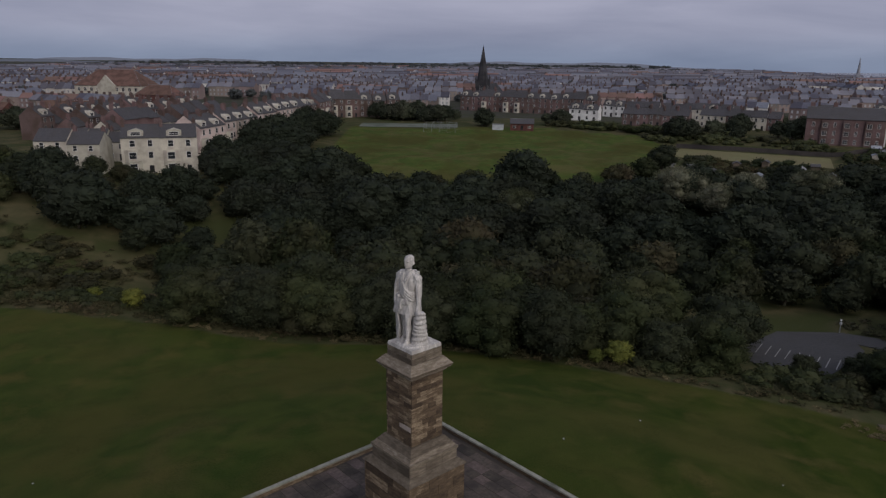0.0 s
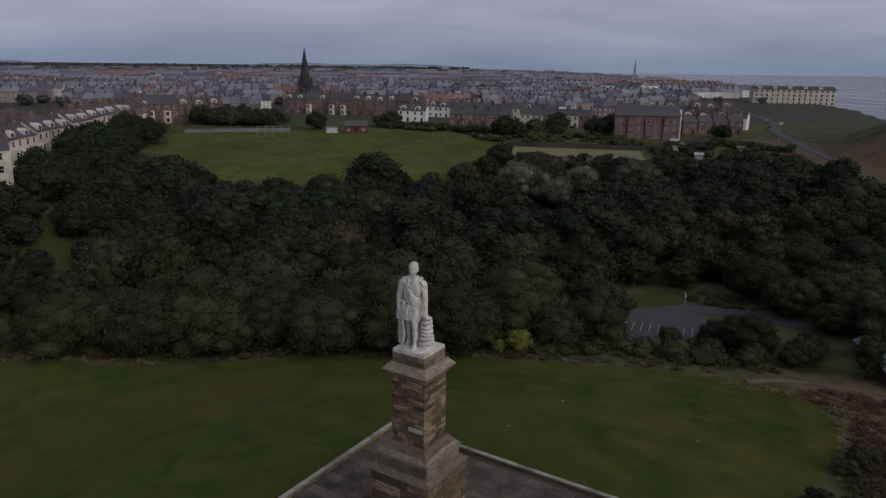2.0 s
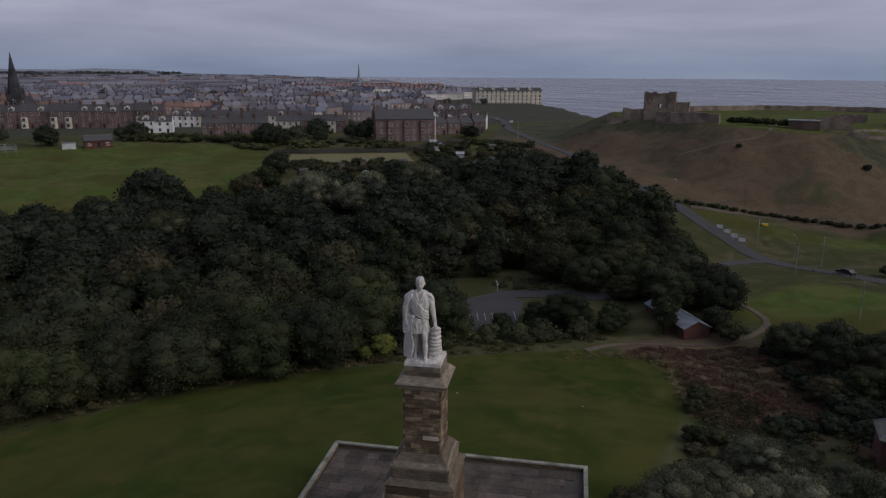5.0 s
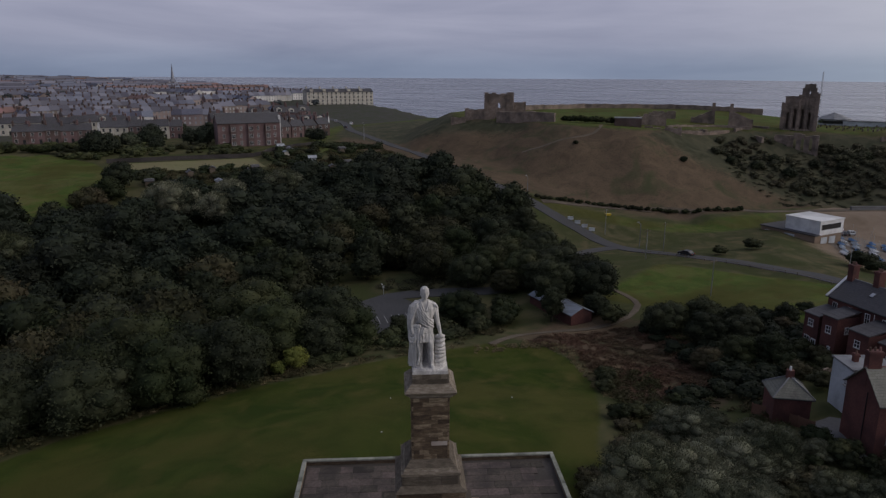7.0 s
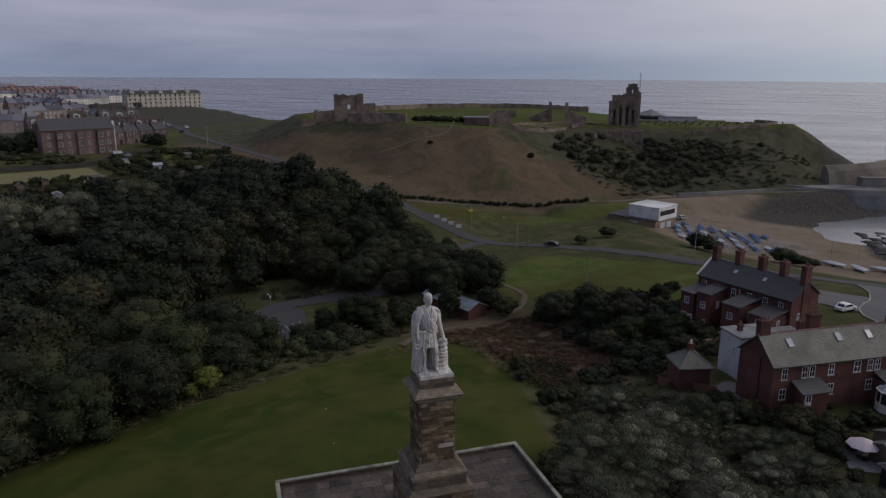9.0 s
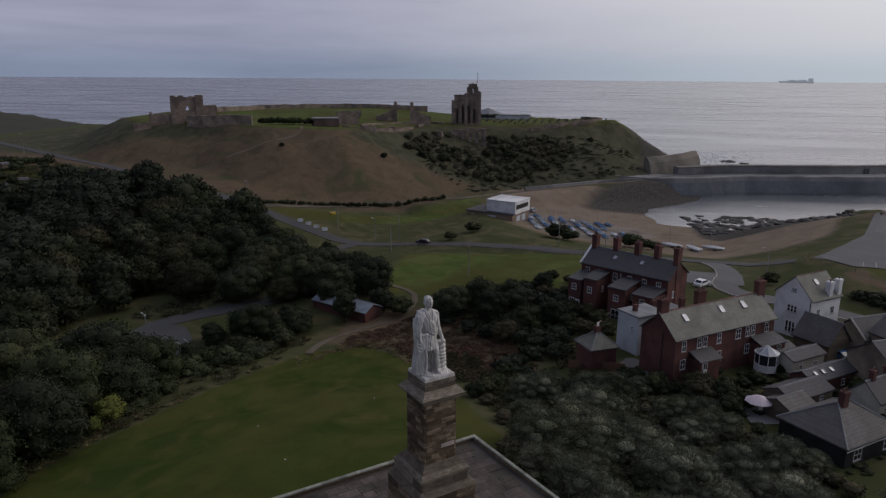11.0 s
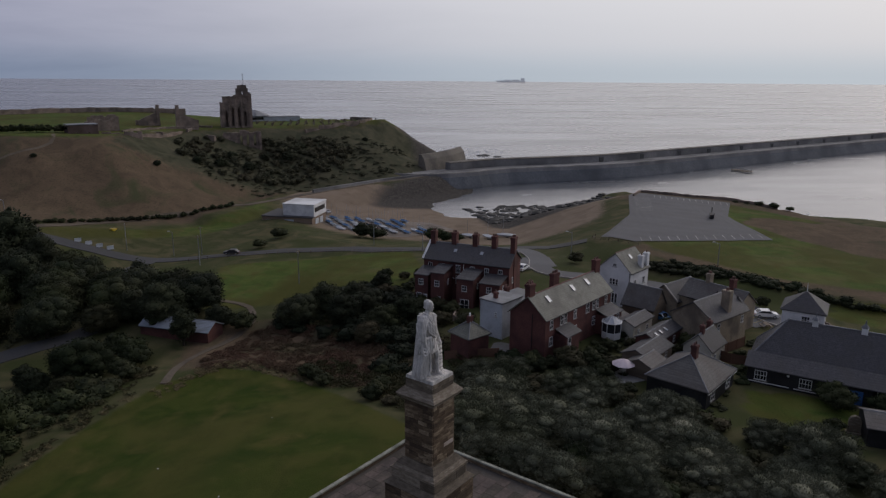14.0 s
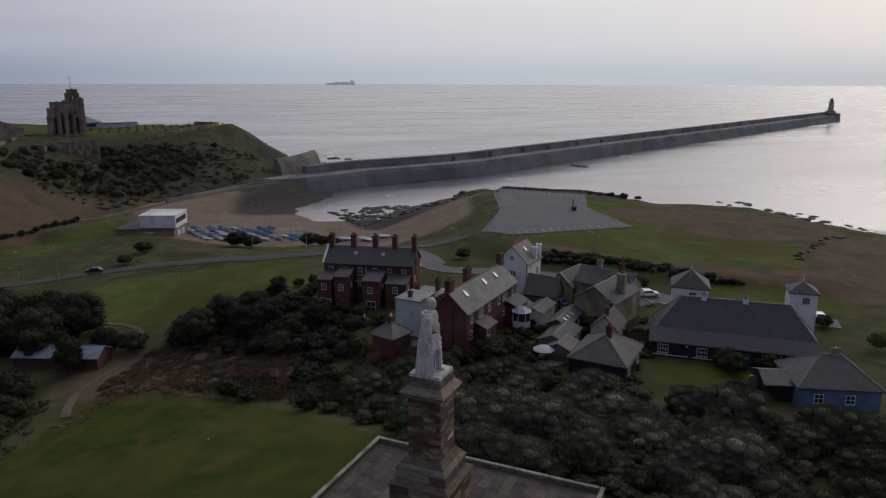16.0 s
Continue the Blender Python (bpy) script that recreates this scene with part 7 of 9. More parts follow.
# ---- the town ----
def town_house(w, d, h, rh, wall, roof, floors, label, bay=False, dormer=False, seed=0):
    """A terrace house, front to local -y: party walls, roof, chimney stacks, windows, door."""
    r = random.Random(seed)
    t = thing("terrace_house", Matrix.Translation((0, 0, -500)), label, "house")
    W, D = w / 2, d / 2
    flip = pose(0, 0, 0, 0, 0, -90) @ Matrix.Diagonal((-1, 1, 1, 1))
    part("wall", Bits().prism([(-D, -2), (D, -2), (D, h), (0, h + rh), (-D, h)], -W, W, flip), wall, t)
    for s in (-1, 1):
        part("roof", Bits().prism([(s * (D + 0.3), h - 0.12), (s * (D + 0.3), h + 0.05), (0, h + rh + 0.2), (0, h + rh + 0.03)], -W, W, flip), roof, t)
    for s in (-1, 1):
        chimney(t, s * (W - 0.5), 0.6 * r.choice((-1, 1)), h + rh - 1.0, h + rh + 1.5, 0.7, 1.3, 3, M_BRICK2, False)
    fh = h / floors
    for k in range(floors):
        for u in ((-w * 0.26, w * 0.22) if not bay else (w * 0.26,)):
            if k == 0 and u > 0:
                door(t, pose(u, -D, 0.0), 1.0, 2.1, M_BLACK, "dark front door")
            else:
                window(t, pose(u, -D, k * fh + 0.8), 1.05, fh * 0.56, 0, False)
    if bay:
        for k in range(min(2, floors)):
            bb = part("bay", Bits().add([(-w * 0.42, -D, k * fh - (1.5 if k == 0 else 0)), (-w * 0.32, -D - 1.0, k * fh - (1.5 if k == 0 else 0)), (-w * 0.08, -D - 1.0, k * fh - (1.5 if k == 0 else 0)), (w * 0.02, -D, k * fh - (1.5 if k == 0 else 0)),
                                     (-w * 0.42, -D, k * fh + fh - .1), (-w * 0.32, -D - 1.0, k * fh + fh - .1), (-w * 0.08, -D - 1.0, k * fh + fh - .1), (w * 0.02, -D, k * fh + fh - .1)],
                                    [(0, 1, 5, 4), (1, 2, 6, 5), (2, 3, 7, 6), (3, 0, 4, 7), (0, 3, 2, 1), (4, 5, 6, 7)]), M_CREAM, t)
            window(bb, pose(-w * 0.2, -D - 1.02, k * fh + 0.7), w * 0.2, fh * 0.6, 0, False)
        if floors > 2:
            window(t, pose(-w * 0.2, -D, 2 * fh + 0.8), 1.2, fh * 0.55, 0, False)
    if dormer:
        dm = part("dormer", Bits().prism([(-w * .3, h + 0.4), (w * .1, h + 0.4), (w * .1, h + 1.9), (-w * .1, h + 2.6), (-w * .3, h + 1.9)], -D + 0.4, -0.6), M_CREAM, t)
        window(dm, pose(-w * 0.1, -D + 0.38, h + 0.6), w * 0.26, 1.1, 0, False)
    return t


TERR_A = town_house(7.6, 11, 9.6, 4.0, M_BUFF, R_DARK, 3, "buff three-storey terrace house with bay windows", True, True, 1)
TERR_A2 = town_house(7.6, 11, 9.2, 4.0, M_BRICK2, R_DARK, 3, "brown brick three-storey terrace house with bays", True, False, 2)
TERR_B = town_house(6.6, 9, 8.6, 3.4, M_BRICK2, R_DARK, 3, "brown brick three-storey terrace house with slate roof", False, True, 3)
TERR_P = town_house(8.0, 11, 10.4, 3.4, M_CREAM, R_DARK, 3, "tall cream rendered terrace house with bays", True, True, 8)
TERR_W2 = town_house(8.0, 10, 8.4, 3.0, M_CREAM, R_DARK, 3, "cream rendered end house with slate roof", False, False, 9)
TERR_C = town_house(5.6, 8, 5.6, 2.8, M_BRICK2, R_DARK, 2, "small red brick terrace house with slate roof", False, False, 4)
TERR_D = town_house(5.8, 8, 5.8, 2.8, M_CREAM, R_DARK, 2, "small cream rendered terrace house with slate roof", False, False, 5)
TERR_E = town_house(6.6, 8.5, 6.0, 3.0, M_BRICK, M_TILE, 2, "red brick house with red tiled roof", True, False, 6)
TERR_W = town_house(6.4, 8, 5.8, 2.8, M_WHITE, R_DARK, 2, "white rendered house with slate roof", False, True, 7)


def terrace(a, c, kinds, w, seed, front=1, step_z=True, group=""):
    """A row of houses from a to c; front 1: fronts to the right of that way."""
    r = random.Random(seed)
    a, c = Vector(a), Vector(c)
    n = max(1, int((c - a).length / w))
    t = (c - a).normalized()
    az = math.degrees(math.atan2(t.x, t.y)) - 90 * front
    zz = land(np.array([a.lerp(c, (i + .5) / n).x for i in range(n)]), np.array([a.lerp(c, (i + .5) / n).y for i in range(n)]))
    for i in range(n):
        p = a.lerp(c, (i + .5) / n)
        k = copy_thing(kinds[r.randrange(len(kinds))], Matrix.Translation((p.x, p.y, float(zz[i]))) @ bearing(az))
        k.scale = ((c - a).length / n / w * 1.0, 1, r.uniform(0.96, 1.05))
        k["group"] = group or "terraced houses in the town"


# tall terrace above the wood
terrace((-89, 236), (-72, 316), [TERR_A, TERR_A, TERR_A2], 7.6, 1, 1, group="tall seaward terrace")
terrace((-74, 322), (-66, 372), [TERR_A2, TERR_B], 7.6, 2, 1, group="tall seaward terrace")
terrace((-120, 206), (-102, 208), [TERR_W2], 8.0, 3, 1)
terrace((-99, 212), (-79, 219), [TERR_P], 8.0, 4, 1)
terrace((-121, 224), (-103, 226), [TERR_D], 6.0, 30, 1)
terrace((-118, 238), (-102, 318), [TERR_B, TERR_D], 6.6, 5, -1)
terrace((-152, 256), (-140, 330), [TERR_B, TERR_C], 6.6, 31, 1)
terrace((-136, 250), (-122, 330), [TERR_C, TERR_B], 6.0, 6, 1)
terrace((-66, 380), (-30, 392), [TERR_B, TERR_A2], 7.0, 7, 1)
# rows beyond the playing field
terrace((6, 447), (82, 410), [TERR_B, TERR_B, TERR_A2], 6.6, 8, 1)
terrace((62, 382), (76, 376), [TERR_W], 6.4, 9, 1)
terrace((84, 356), (112, 342), [TERR_C], 5.6, 10, 1)
terrace((86, 410), (150, 372), [TERR_C, TERR_W, TERR_D], 5.8, 11, 1)
terrace((120, 350), (150, 330), [TERR_C, TERR_D], 5.8, 12, 1)
terrace((165, 330), (206, 312), [TERR_W, TERR_B, TERR_D], 6.4, 13, 1)
terrace((203, 328), (223, 307), [TERR_W, TERR_W, TERR_C], 6.0, 14, 1)
terrace((196, 352), (226, 336), [TERR_C, TERR_B], 6.0, 33, 1)
terrace((178, 296), (206, 290), [TERR_C, TERR_W], 6.0, 15, 1)
terrace((216, 366), (246, 350), [TERR_B, TERR_D], 6.0, 16, 1)
terrace((156, 314), (182, 302), [TERR_W, TERR_D, TERR_C], 6.2, 34, 1)
terrace((-190, 330), (-150, 350), [TERR_E], 6.6, 17, 1)
terrace((-240, 330), (-200, 322), [TERR_E], 6.6, 18, 1)
terrace((-170, 300), (-146, 310), [TERR_C], 6.0, 19, 1)
# big brick block beside the allotments
t = house(153, 283, 25, 27, 10, 10.4, 4.0, M_BRICK2, R_DARK, "large brown brick block of flats, three storeys", z=0.0)
for k in range(3):
    for i in range(7):
        window(t, side_m("f", 27, 10, -11 + 3.7 * i, 0.9 + 3.2 * k), 1.3 if i % 2 else 1.0, 1.7, 1)
    for u in (-2.4, 2.4):
        window(t, side_m("r", 27, 10, u, 0.9 + 3.2 * k), 1.0, 1.6)
for u in (-12, -4, 4):
    chimney(t, u, 0.5, 12.5, 16.0, 1.6, 0.8, 4, M_BRICK2)
part("white_stack", Bits().box(13.3, -3.6, -1, 14.2, -2.7, 13.2), M_WHITE, t, "white rendered end stack")
for u in (-7, 0.5, 8):
    part("bay", Bits().box(u - 1.3, -6.0, -1, u + 1.3, -4.9, 9.6), M_BRICK2, t)
    for k in range(3):
        window(t, pose(u, -6.0, 0.9 + 3.1 * k), 1.7, 1.7, 1)
# red roofed school, left of the terrace
t = house(-205, 440, 10, 44, 20, 11, 9, M_CREAM, M_TILE, "large buff school building with red tiled roof", hip=10, name="school", category="school")
for k in range(3):
    for i in range(10):
        window(t, side_m("f", 44, 20, -19 + 4.2 * i, 1 + 3.4 * k), 1.8, 2.0, 1)
part("gable", Bits().prism([(-6, 0), (6, 0), (6, 11), (0, 17), (-6, 11)], -11.2, -9.9), M_CREAM, t)
t = house(-165, 405, 15, 24, 12, 8, 5, M_BRICK, M_TILE, "red brick wing with tiled roof", hip=5)
for i in range(6):
    window(t, side_m("f", 24, 12, -10 + 4 * i, 1.2), 1.6, 1.8, 1)
    window(t, side_m("f", 24, 12, -10 + 4 * i, 4.8), 1.6, 1.8, 1)
# seafront hotel
t = house(412, 502, 25, 62, 14, 12.5, 2.5, M_CREAM, R_DARK, "long cream seafront terrace with rows of windows", z=1.5)
for k in range(4):
    for i in range(15):
        window(t, side_m("f", 62, 14, -29 + 4.14 * i, 0.9 + 3.1 * k), 1.5, 2.0, 0, False)
for i in range(5):
    part("dormer", Bits().box(-28 + 11.5 * i, -6.8, 13, -25 + 11.5 * i, -3.5, 15.0), M_CREAM, t)
    chimney(t, -29 + 12.4 * i, 2, 13.5, 17.0, 1.0, 1.6, 3, M_CREAM)
# churches
M_SOOT = surf("soot_dark_stone", (0.035, 0.035, 0.04), (0.065, 0.063, 0.068), 1.2, 0.9, 0.4, 0.3)
t = thing("church", spot(17.8, 456, 20), "dark stone church with a tall sharp spire", "church")
part("tower", Bits().box(-3.6, -3.6, -2, 3.6, 3.6, 17), M_SOOT, t)
part("spire", Bits().ring([[(q * math.cos(i * .785 + .39), q * math.sin(i * .785 + .39), z) for i in range(8)] for q, z in ((3.7, 17), (0.08, 38.4))]), M_SOOT, t)
for sx, sy in ((-1, -1), (1, -1), (1, 1), (-1, 1)):
    part("pinnacle", Bits().add([(sx * 3.3 + a, sy * 3.3 + c, 16) for a, c in ((-.6, -.6), (.6, -.6), (.6, .6), (-.6, .6))] + [(sx * 3.2, sy * 3.2, 22)], [(0, 1, 2, 3), (0, 1, 4), (1, 2, 4), (2, 3, 4), (3, 0, 4)]), M_SOOT, t)
for k in range(4):
    window(t, side_m(("f", "r", "b", "l")[k], 7.2, 7.2, 0, 11), 1.2, 3.0, 0, False)
part("nave", Bits().prism([(-6, -2), (6, -2), (6, 8), (0, 15), (-6, 8)], 3.6, 30), M_SOOT, t)
# far church stone, lighter and bluer than M_SOOT to imitate haze
M_HAZE = surf("hazed_church_stone", (0.256, 0.264, 0.304), (0.320, 0.328, 0.368), 0.5, 0.9, 0.1)
t = thing("church", spot(573, 1046, 20), "distant church with a slender spire, paled for haze", "church")
part("tower", Bits().box(-2.8, -2.8, -4, 2.8, 2.8, 12), M_HAZE, t)
part("spire", Bits().ring([[(q * math.cos(i * .785 + .39), q * math.sin(i * .785 + .39), z) for i in range(8)] for q, z in ((2.7, 12), (0.1, 36.0))]), M_HAZE, t)

# ---- the farther town, too many roofs to count ----
rng = random.Random(99)
fw = {"brick": Bits(), "pale": Bits()}
fr = {"slate": Bits(), "tile": Bits()}
fwin, fch = Bits(), Bits()
cx, rows_t, y = [], [], 425.0
while y < 2100:
    x = -520.0 - 0.3 * (y - 400)
    depth = rng.uniform(19, 25) * (1 if y < 800 else 1.35)
    while x < 720:
        n = rng.randint(4, 11)
        if rng.random() < (0.18 if y < 1000 else 0.5):
            x += rng.uniform(14, 40) * (1 if y < 1000 else 2.2)
        rows_t.append((x + n * 2.9, y + rng.uniform(-3, 3) + 0.10 * x, (98 if rng.random() < 0.2 else 6) + rng.uniform(-4, 4), n, rng.random(), rng.random(), rng.uniform(4.8, 7.2)))
        x += n * 5.8 + rng.uniform(3, 12)
    y += depth
for k in range(260):
    x, y = rng.uniform(-330, 330), rng.uniform(330, 440)
    rows_t.append((x, y, rng.choice((28, 118, 25)) + rng.uniform(-5, 5), rng.randint(2, 6), rng.random(), rng.random(), rng.uniform(4.8, 7.2)))
gx, gy = np.array([q[0] for q in rows_t]), np.array([q[1] for q in rows_t])
gaz, gL = np.radians([q[2] + 90 for q in rows_t]), np.array([q[3] * 2.9 + 3 for q in rows_t])
fit_ = np.ones(len(gx), bool)
for s in (-1, 0, 1):
    ex, ey = gx + s * gL * np.sin(gaz), gy + s * gL * np.cos(gaz)
    fit_ &= (inside(ex, ey, COAST) > 16) & (off_line(ex, ey, [(p.x, p.y) for p in main_line[::6]]) > 13) & (inside(ex, ey, CASTLE_TOP) < -80) & (inside(ex, ey, FIELD) < -40)
    fit_ &= ~((ex > 335) & (ey < 520)) & ~((ex > 262) & (ey < 440))
    fit_ &= (ey > 455) | ((ex < -160) & (ey > 345)) | ((ex > 84) & (ey > 398 - 0.12 * (ex - 84))) | ((ex > 205) & (ey > 330) & (ex < 330))
    for hx, hy, hr in ((17, 460, 14), (398, 508, 56), (-205, 440, 36), (-165, 405, 22), (40, 430, 20)):
        fit_ &= np.hypot(ex - hx, ey - hy) > hr
solid_ = [(o.matrix_basis.translation.x, o.matrix_basis.translation.y) for o in bpy.data.objects if o.name.startswith("terrace_house") and o.matrix_basis.translation.z > -100]
gzz = land(gx, gy)
for (x, y, az, n, q, q2, h), ok, zg in zip(rows_t, fit_, gzz):
    L = n * 2.9
    if not ok or (y < 470 and any(math.hypot(x - o[0], y - o[1]) < L + 7 for o in solid_)):
        continue
    if (az > 90 or y < 455) and any(math.hypot(x - o[0], y - o[1]) < (L + o[2]) * 0.8 + 3 for o in cx):
        continue
    w, d, rh = 5.8, rng.uniform(7, 9), rng.uniform(2.4, 3.4)
    cx.append((x, y, L))
    m = Matrix.Translation((x, y, float(zg))) @ bearing(az)
    wb, rb = fw["pale" if q < 0.26 else "brick"], fr["tile" if q2 < 0.1 else "slate"]
    if y > 760:
        w, n = w * n, 1
    for i in range(n):
        u = (i - n / 2 + .5) * w
        hh = h + rng.uniform(-.25, .25)
        flip = m @ Matrix.Translation((u, 0, 0)) @ pose(0, 0, 0, 0, 0, -90) @ Matrix.Diagonal((-1, 1, 1, 1))
        wb.prism([(-d / 2, -2), (d / 2, -2), (d / 2, hh), (0, hh + rh), (-d / 2, hh)], -w / 2, w / 2 - 0.02, flip)
        for s in (-1, 1):
            rb.prism([(s * (d / 2 + .3), hh - .1), (s * (d / 2 + .3), hh + .1), (0, hh + rh + .25), (0, hh + rh + .05)], -w / 2, w / 2, flip)
        mc = m @ Matrix.Translation((u - w / 2 + 0.4, rng.choice((-.6, .6)), 0))
        fch.box(-0.4, -0.6, hh + rh - 1, 0.4, 0.6, hh + rh + 1.4, mc)
        if y < 620:
            for k2 in range(2):
                for uu in (-1.4, 1.3):
                    fwin.box(uu - 0.5, -d / 2 - 0.05, 0.9 + k2 * 2.7, uu + 0.5, -d / 2 + 0.02, 2.4 + k2 * 2.7, m @ Matrix.Translation((u, 0, 0)))
fhs = thing("far_houses", Matrix.Identity(4), "rows of distant brick and pale houses under slate roofs", "houses", kind="stuff")
M_FARWIN = surf("far_window_white", (0.35, 0.36, 0.38), (0.45, 0.46, 0.48), 0.4, 0.4, 0.0, 0.05, (0.06, 0.065, 0.075), spec=0.5)
# haze put into the base colours: bluer slate, paler and greyer brick
for nm, bits, mt in (("brick_walls", fw["brick"], surf("hazed_far_brick", (0.160, 0.120, 0.118), (0.23, 0.175, 0.168), 2, 0.9, 0.1, 0.03, (0.30, 0.255, 0.225), island=0.3)),
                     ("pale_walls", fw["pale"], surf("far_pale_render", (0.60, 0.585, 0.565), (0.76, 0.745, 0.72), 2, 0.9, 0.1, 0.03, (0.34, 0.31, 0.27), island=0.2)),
                     ("slate_roofs", fr["slate"], surf("hazed_far_slate", (0.088, 0.092, 0.122), (0.160, 0.164, 0.208), 1.5, 0.8, 0.1, 0.03, (0.155, 0.148, 0.168), island=0.5)),
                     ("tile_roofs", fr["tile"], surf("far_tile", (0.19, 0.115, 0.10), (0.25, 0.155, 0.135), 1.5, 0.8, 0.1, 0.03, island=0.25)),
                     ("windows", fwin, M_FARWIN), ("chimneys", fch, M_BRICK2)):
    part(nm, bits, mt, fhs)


# ---- woods, hedges and thickets ----
WOOD = [(-150, 132), (-110, 130), (-80, 124), (-50, 117), (-28, 110), (-8, 108), (12, 103), (24, 104), (34, 116), (44, 128), (62, 134), (80, 118), (98, 106), (116, 112), (140, 128), (158, 150),
        (160, 180), (140, 188), (118, 196), (96, 204), (70, 212), (40, 212), (12, 210), (-24, 212), (-48, 230), (-54, 262), (-52, 320), (-66, 322), (-74, 262), (-70, 236), (-92, 208), (-150, 190)]
GAPS = [(60, 114, 11), (74, 107, 5)]
CLEARING = [(-125, 124), (-62, 116), (-52, 122), (-54, 136), (-62, 152), (-84, 157), (-125, 158)]


def wooded(x, y):
    return not (x < -78 and y > 176) and float(inside(x, y, CLEARING)) < 0 and all(math.hypot(x - a, y - b) > r for a, b, r in GAPS)



grove(BIG, WOOD, 11.0, 5, 0.72, 1.22, "wood below the hill", lambda x, y: y < 130 and wooded(x, y), 0.36)
grove(BIG_FAR, WOOD, 11.0, 6, 0.72, 1.25, "wood below the hill", lambda x, y: 129 < y < 160 and wooded(x, y), 0.36)
joined_wood("far_wood", "dense dark crowns on the far side of the wood", BIG_FAR, WOOD, 10.6, 9, lambda x, y: y > 159 and wooded(x, y))
for k, x, y, s in ((0, 82, 106, 0.75), (1, 92, 108, 0.8), (2, 100, 112, 0.8), (3, 110, 103, 0.6), (0, 120, 110, 0.75), (1, 128, 116, 0.8), (4, 90, 96, 0.7)):
    plant(BIG[k], x, y, s, 50 * k + x, group="trees below the hill")
for k, x, y, s in ((0, -4, 104.5, 0.95), (4, 6, 101.5, 0.9), (2, 15, 99, 0.95), (1, 21, 104, 0.9), (5, 32, 99, 0.95), (0, 12, 107, 1.1), (2, 2, 109, 1.1), (4, 28, 106, 1.0), (1, 40.5, 102.0, 0.94), (0, 47, 115, 1.0), (5, 55, 102.5, 0.5), (5, 62.5, 101.5, 0.55), (4, 65, 95, 0.68), (5, 65.5, 104, 0.5), (3, 59, 96, 0.36),
                   (2, 84.3, 85.5, 0.85), (0, 90, 80, 0.85), (1, 95, 86, 0.85), (5, 83, 75, 0.6), (0, 97, 93, 0.85), (5, 88, 92, 0.9), (3, 84, 97, 0.6), (0, 80, 59.5, 0.62), (2, 76, 51, 0.6), (5, 84, 54, 0.8),
                   (1, 70, 44, 0.5), (5, 72, 39, 0.62), (3, 66, 47, 0.42), (0, 80, 46, 0.5), (5, 86, 48, 0.6), (5, 92, 42, 0.5), (4, -43, 113.5, 0.85), (2, -31, 110.5, 0.95), (1, -19.5, 108.5, 0.88), (0, -36, 116, 1.0), (4, -24, 113, 1.0), (2, -12, 109, 0.9), (3, -44, 120, 0.9), (1, 102, 100, 0.8), (4, 108, 112, 0.9)):
    plant(BIG[k], x, y, s, 37 * k + x, 0.95, 0.3, group="trees below the hill")
plant(CONIFER, 75, 80.3, 0.85, 20, group="trees below the hill")
for x, y, s in ((81.5, 71.8, 0.9), (82.5, 86.5, 1.2)):
    plant(SMALL[0], x, y, s, x * 5, 1.2, group="trees below the hill")
for i, (x, y) in enumerate(((-38, 224), (-29, 217), (-17, 213), (-6, 211), (6, 212), (18, 211), (29, 214), (40, 217), (52, 221), (62, 228), (70, 238))):
    plant(BIG_FAR[(0, 2, 4, 3, 1)[i % 5]], x, y, 0.74 + 0.05 * (i % 3), 47 * i, 0.95, group="wood below the hill")
plant(CONIFER, 104, 94, 1.0, 80, group="trees below the hill")
plant(GOLD, 25, 96.8, 1.15, 10)
plant(GOLD, 21.6, 97.0, 0.7, 40)
undergrowth("clearing_scrub", "brambles and rough bushes in the clearing", M_ROUGH, CLEARING, 2.4, 51, (0.7, 1.9), (0.35, 0.7), 40, 0.72, 0.4, 9.0, tuft=True)
undergrowth("clearing_bushes", "dark rounded bushes in the clearing", M_LEAF[2], CLEARING, 4.2, 52, (1.2, 3.0), (0.5, 0.9), 110, 0.45, 0.3, 13.0)
grove(BIG_FAR, [(-150, 158), (-84, 160), (-78, 178), (-84, 202), (-150, 198)], 9.5, 53, 0.42, 0.68, "wood below the hill")
plant(GOLD, -57, 120.5, 1.1, 60)
plant(GOLD, -68, 128, 0.8, 60)
plant(GOLD, 18.6, -40, 1.0, 90)
for x, y, s in ((71, 89, 1.6), (67, 87, 1.3), (61, 88, 1.2), (75, 92, 1.3), (80, 70, 1.4), (58, 86, 1.0)):
    plant(SMALL[0], x, y, s, x * 7)


def hedge(pts, kinds, step, seed, smin, smax, group, squash=(0.8, 1.1), spread_=0.8):
    r = random.Random(seed)
    for q in smooth_line(pts, step):
        x, y = q.x + r.uniform(-1, 1) * spread_, q.y + r.uniform(-1, 1) * spread_
        plant(kinds[r.randrange(len(kinds))], x, y, r.uniform(smin, smax), r.uniform(0, 360), r.uniform(*squash), 0.1, group)


undergrowth("rough_growth", "rank weeds and low scrub along the lawn edge", M_ROUGH, [(-120, 127), (-78, 118), (-47, 111.5), (-28, 104.5), (-9, 103), (16, 96), (38, 89), (53, 81.5), (62, 83), (64, 92), (56, 102), (40, 101), (24, 104), (0, 110), (-30, 116), (-60, 126), (-90, 136), (-120, 140)], 1.6, 5, (0.6, 1.25), (0.4, 0.8), 26, 0.8, 0.3, 7.0, tuft=True)
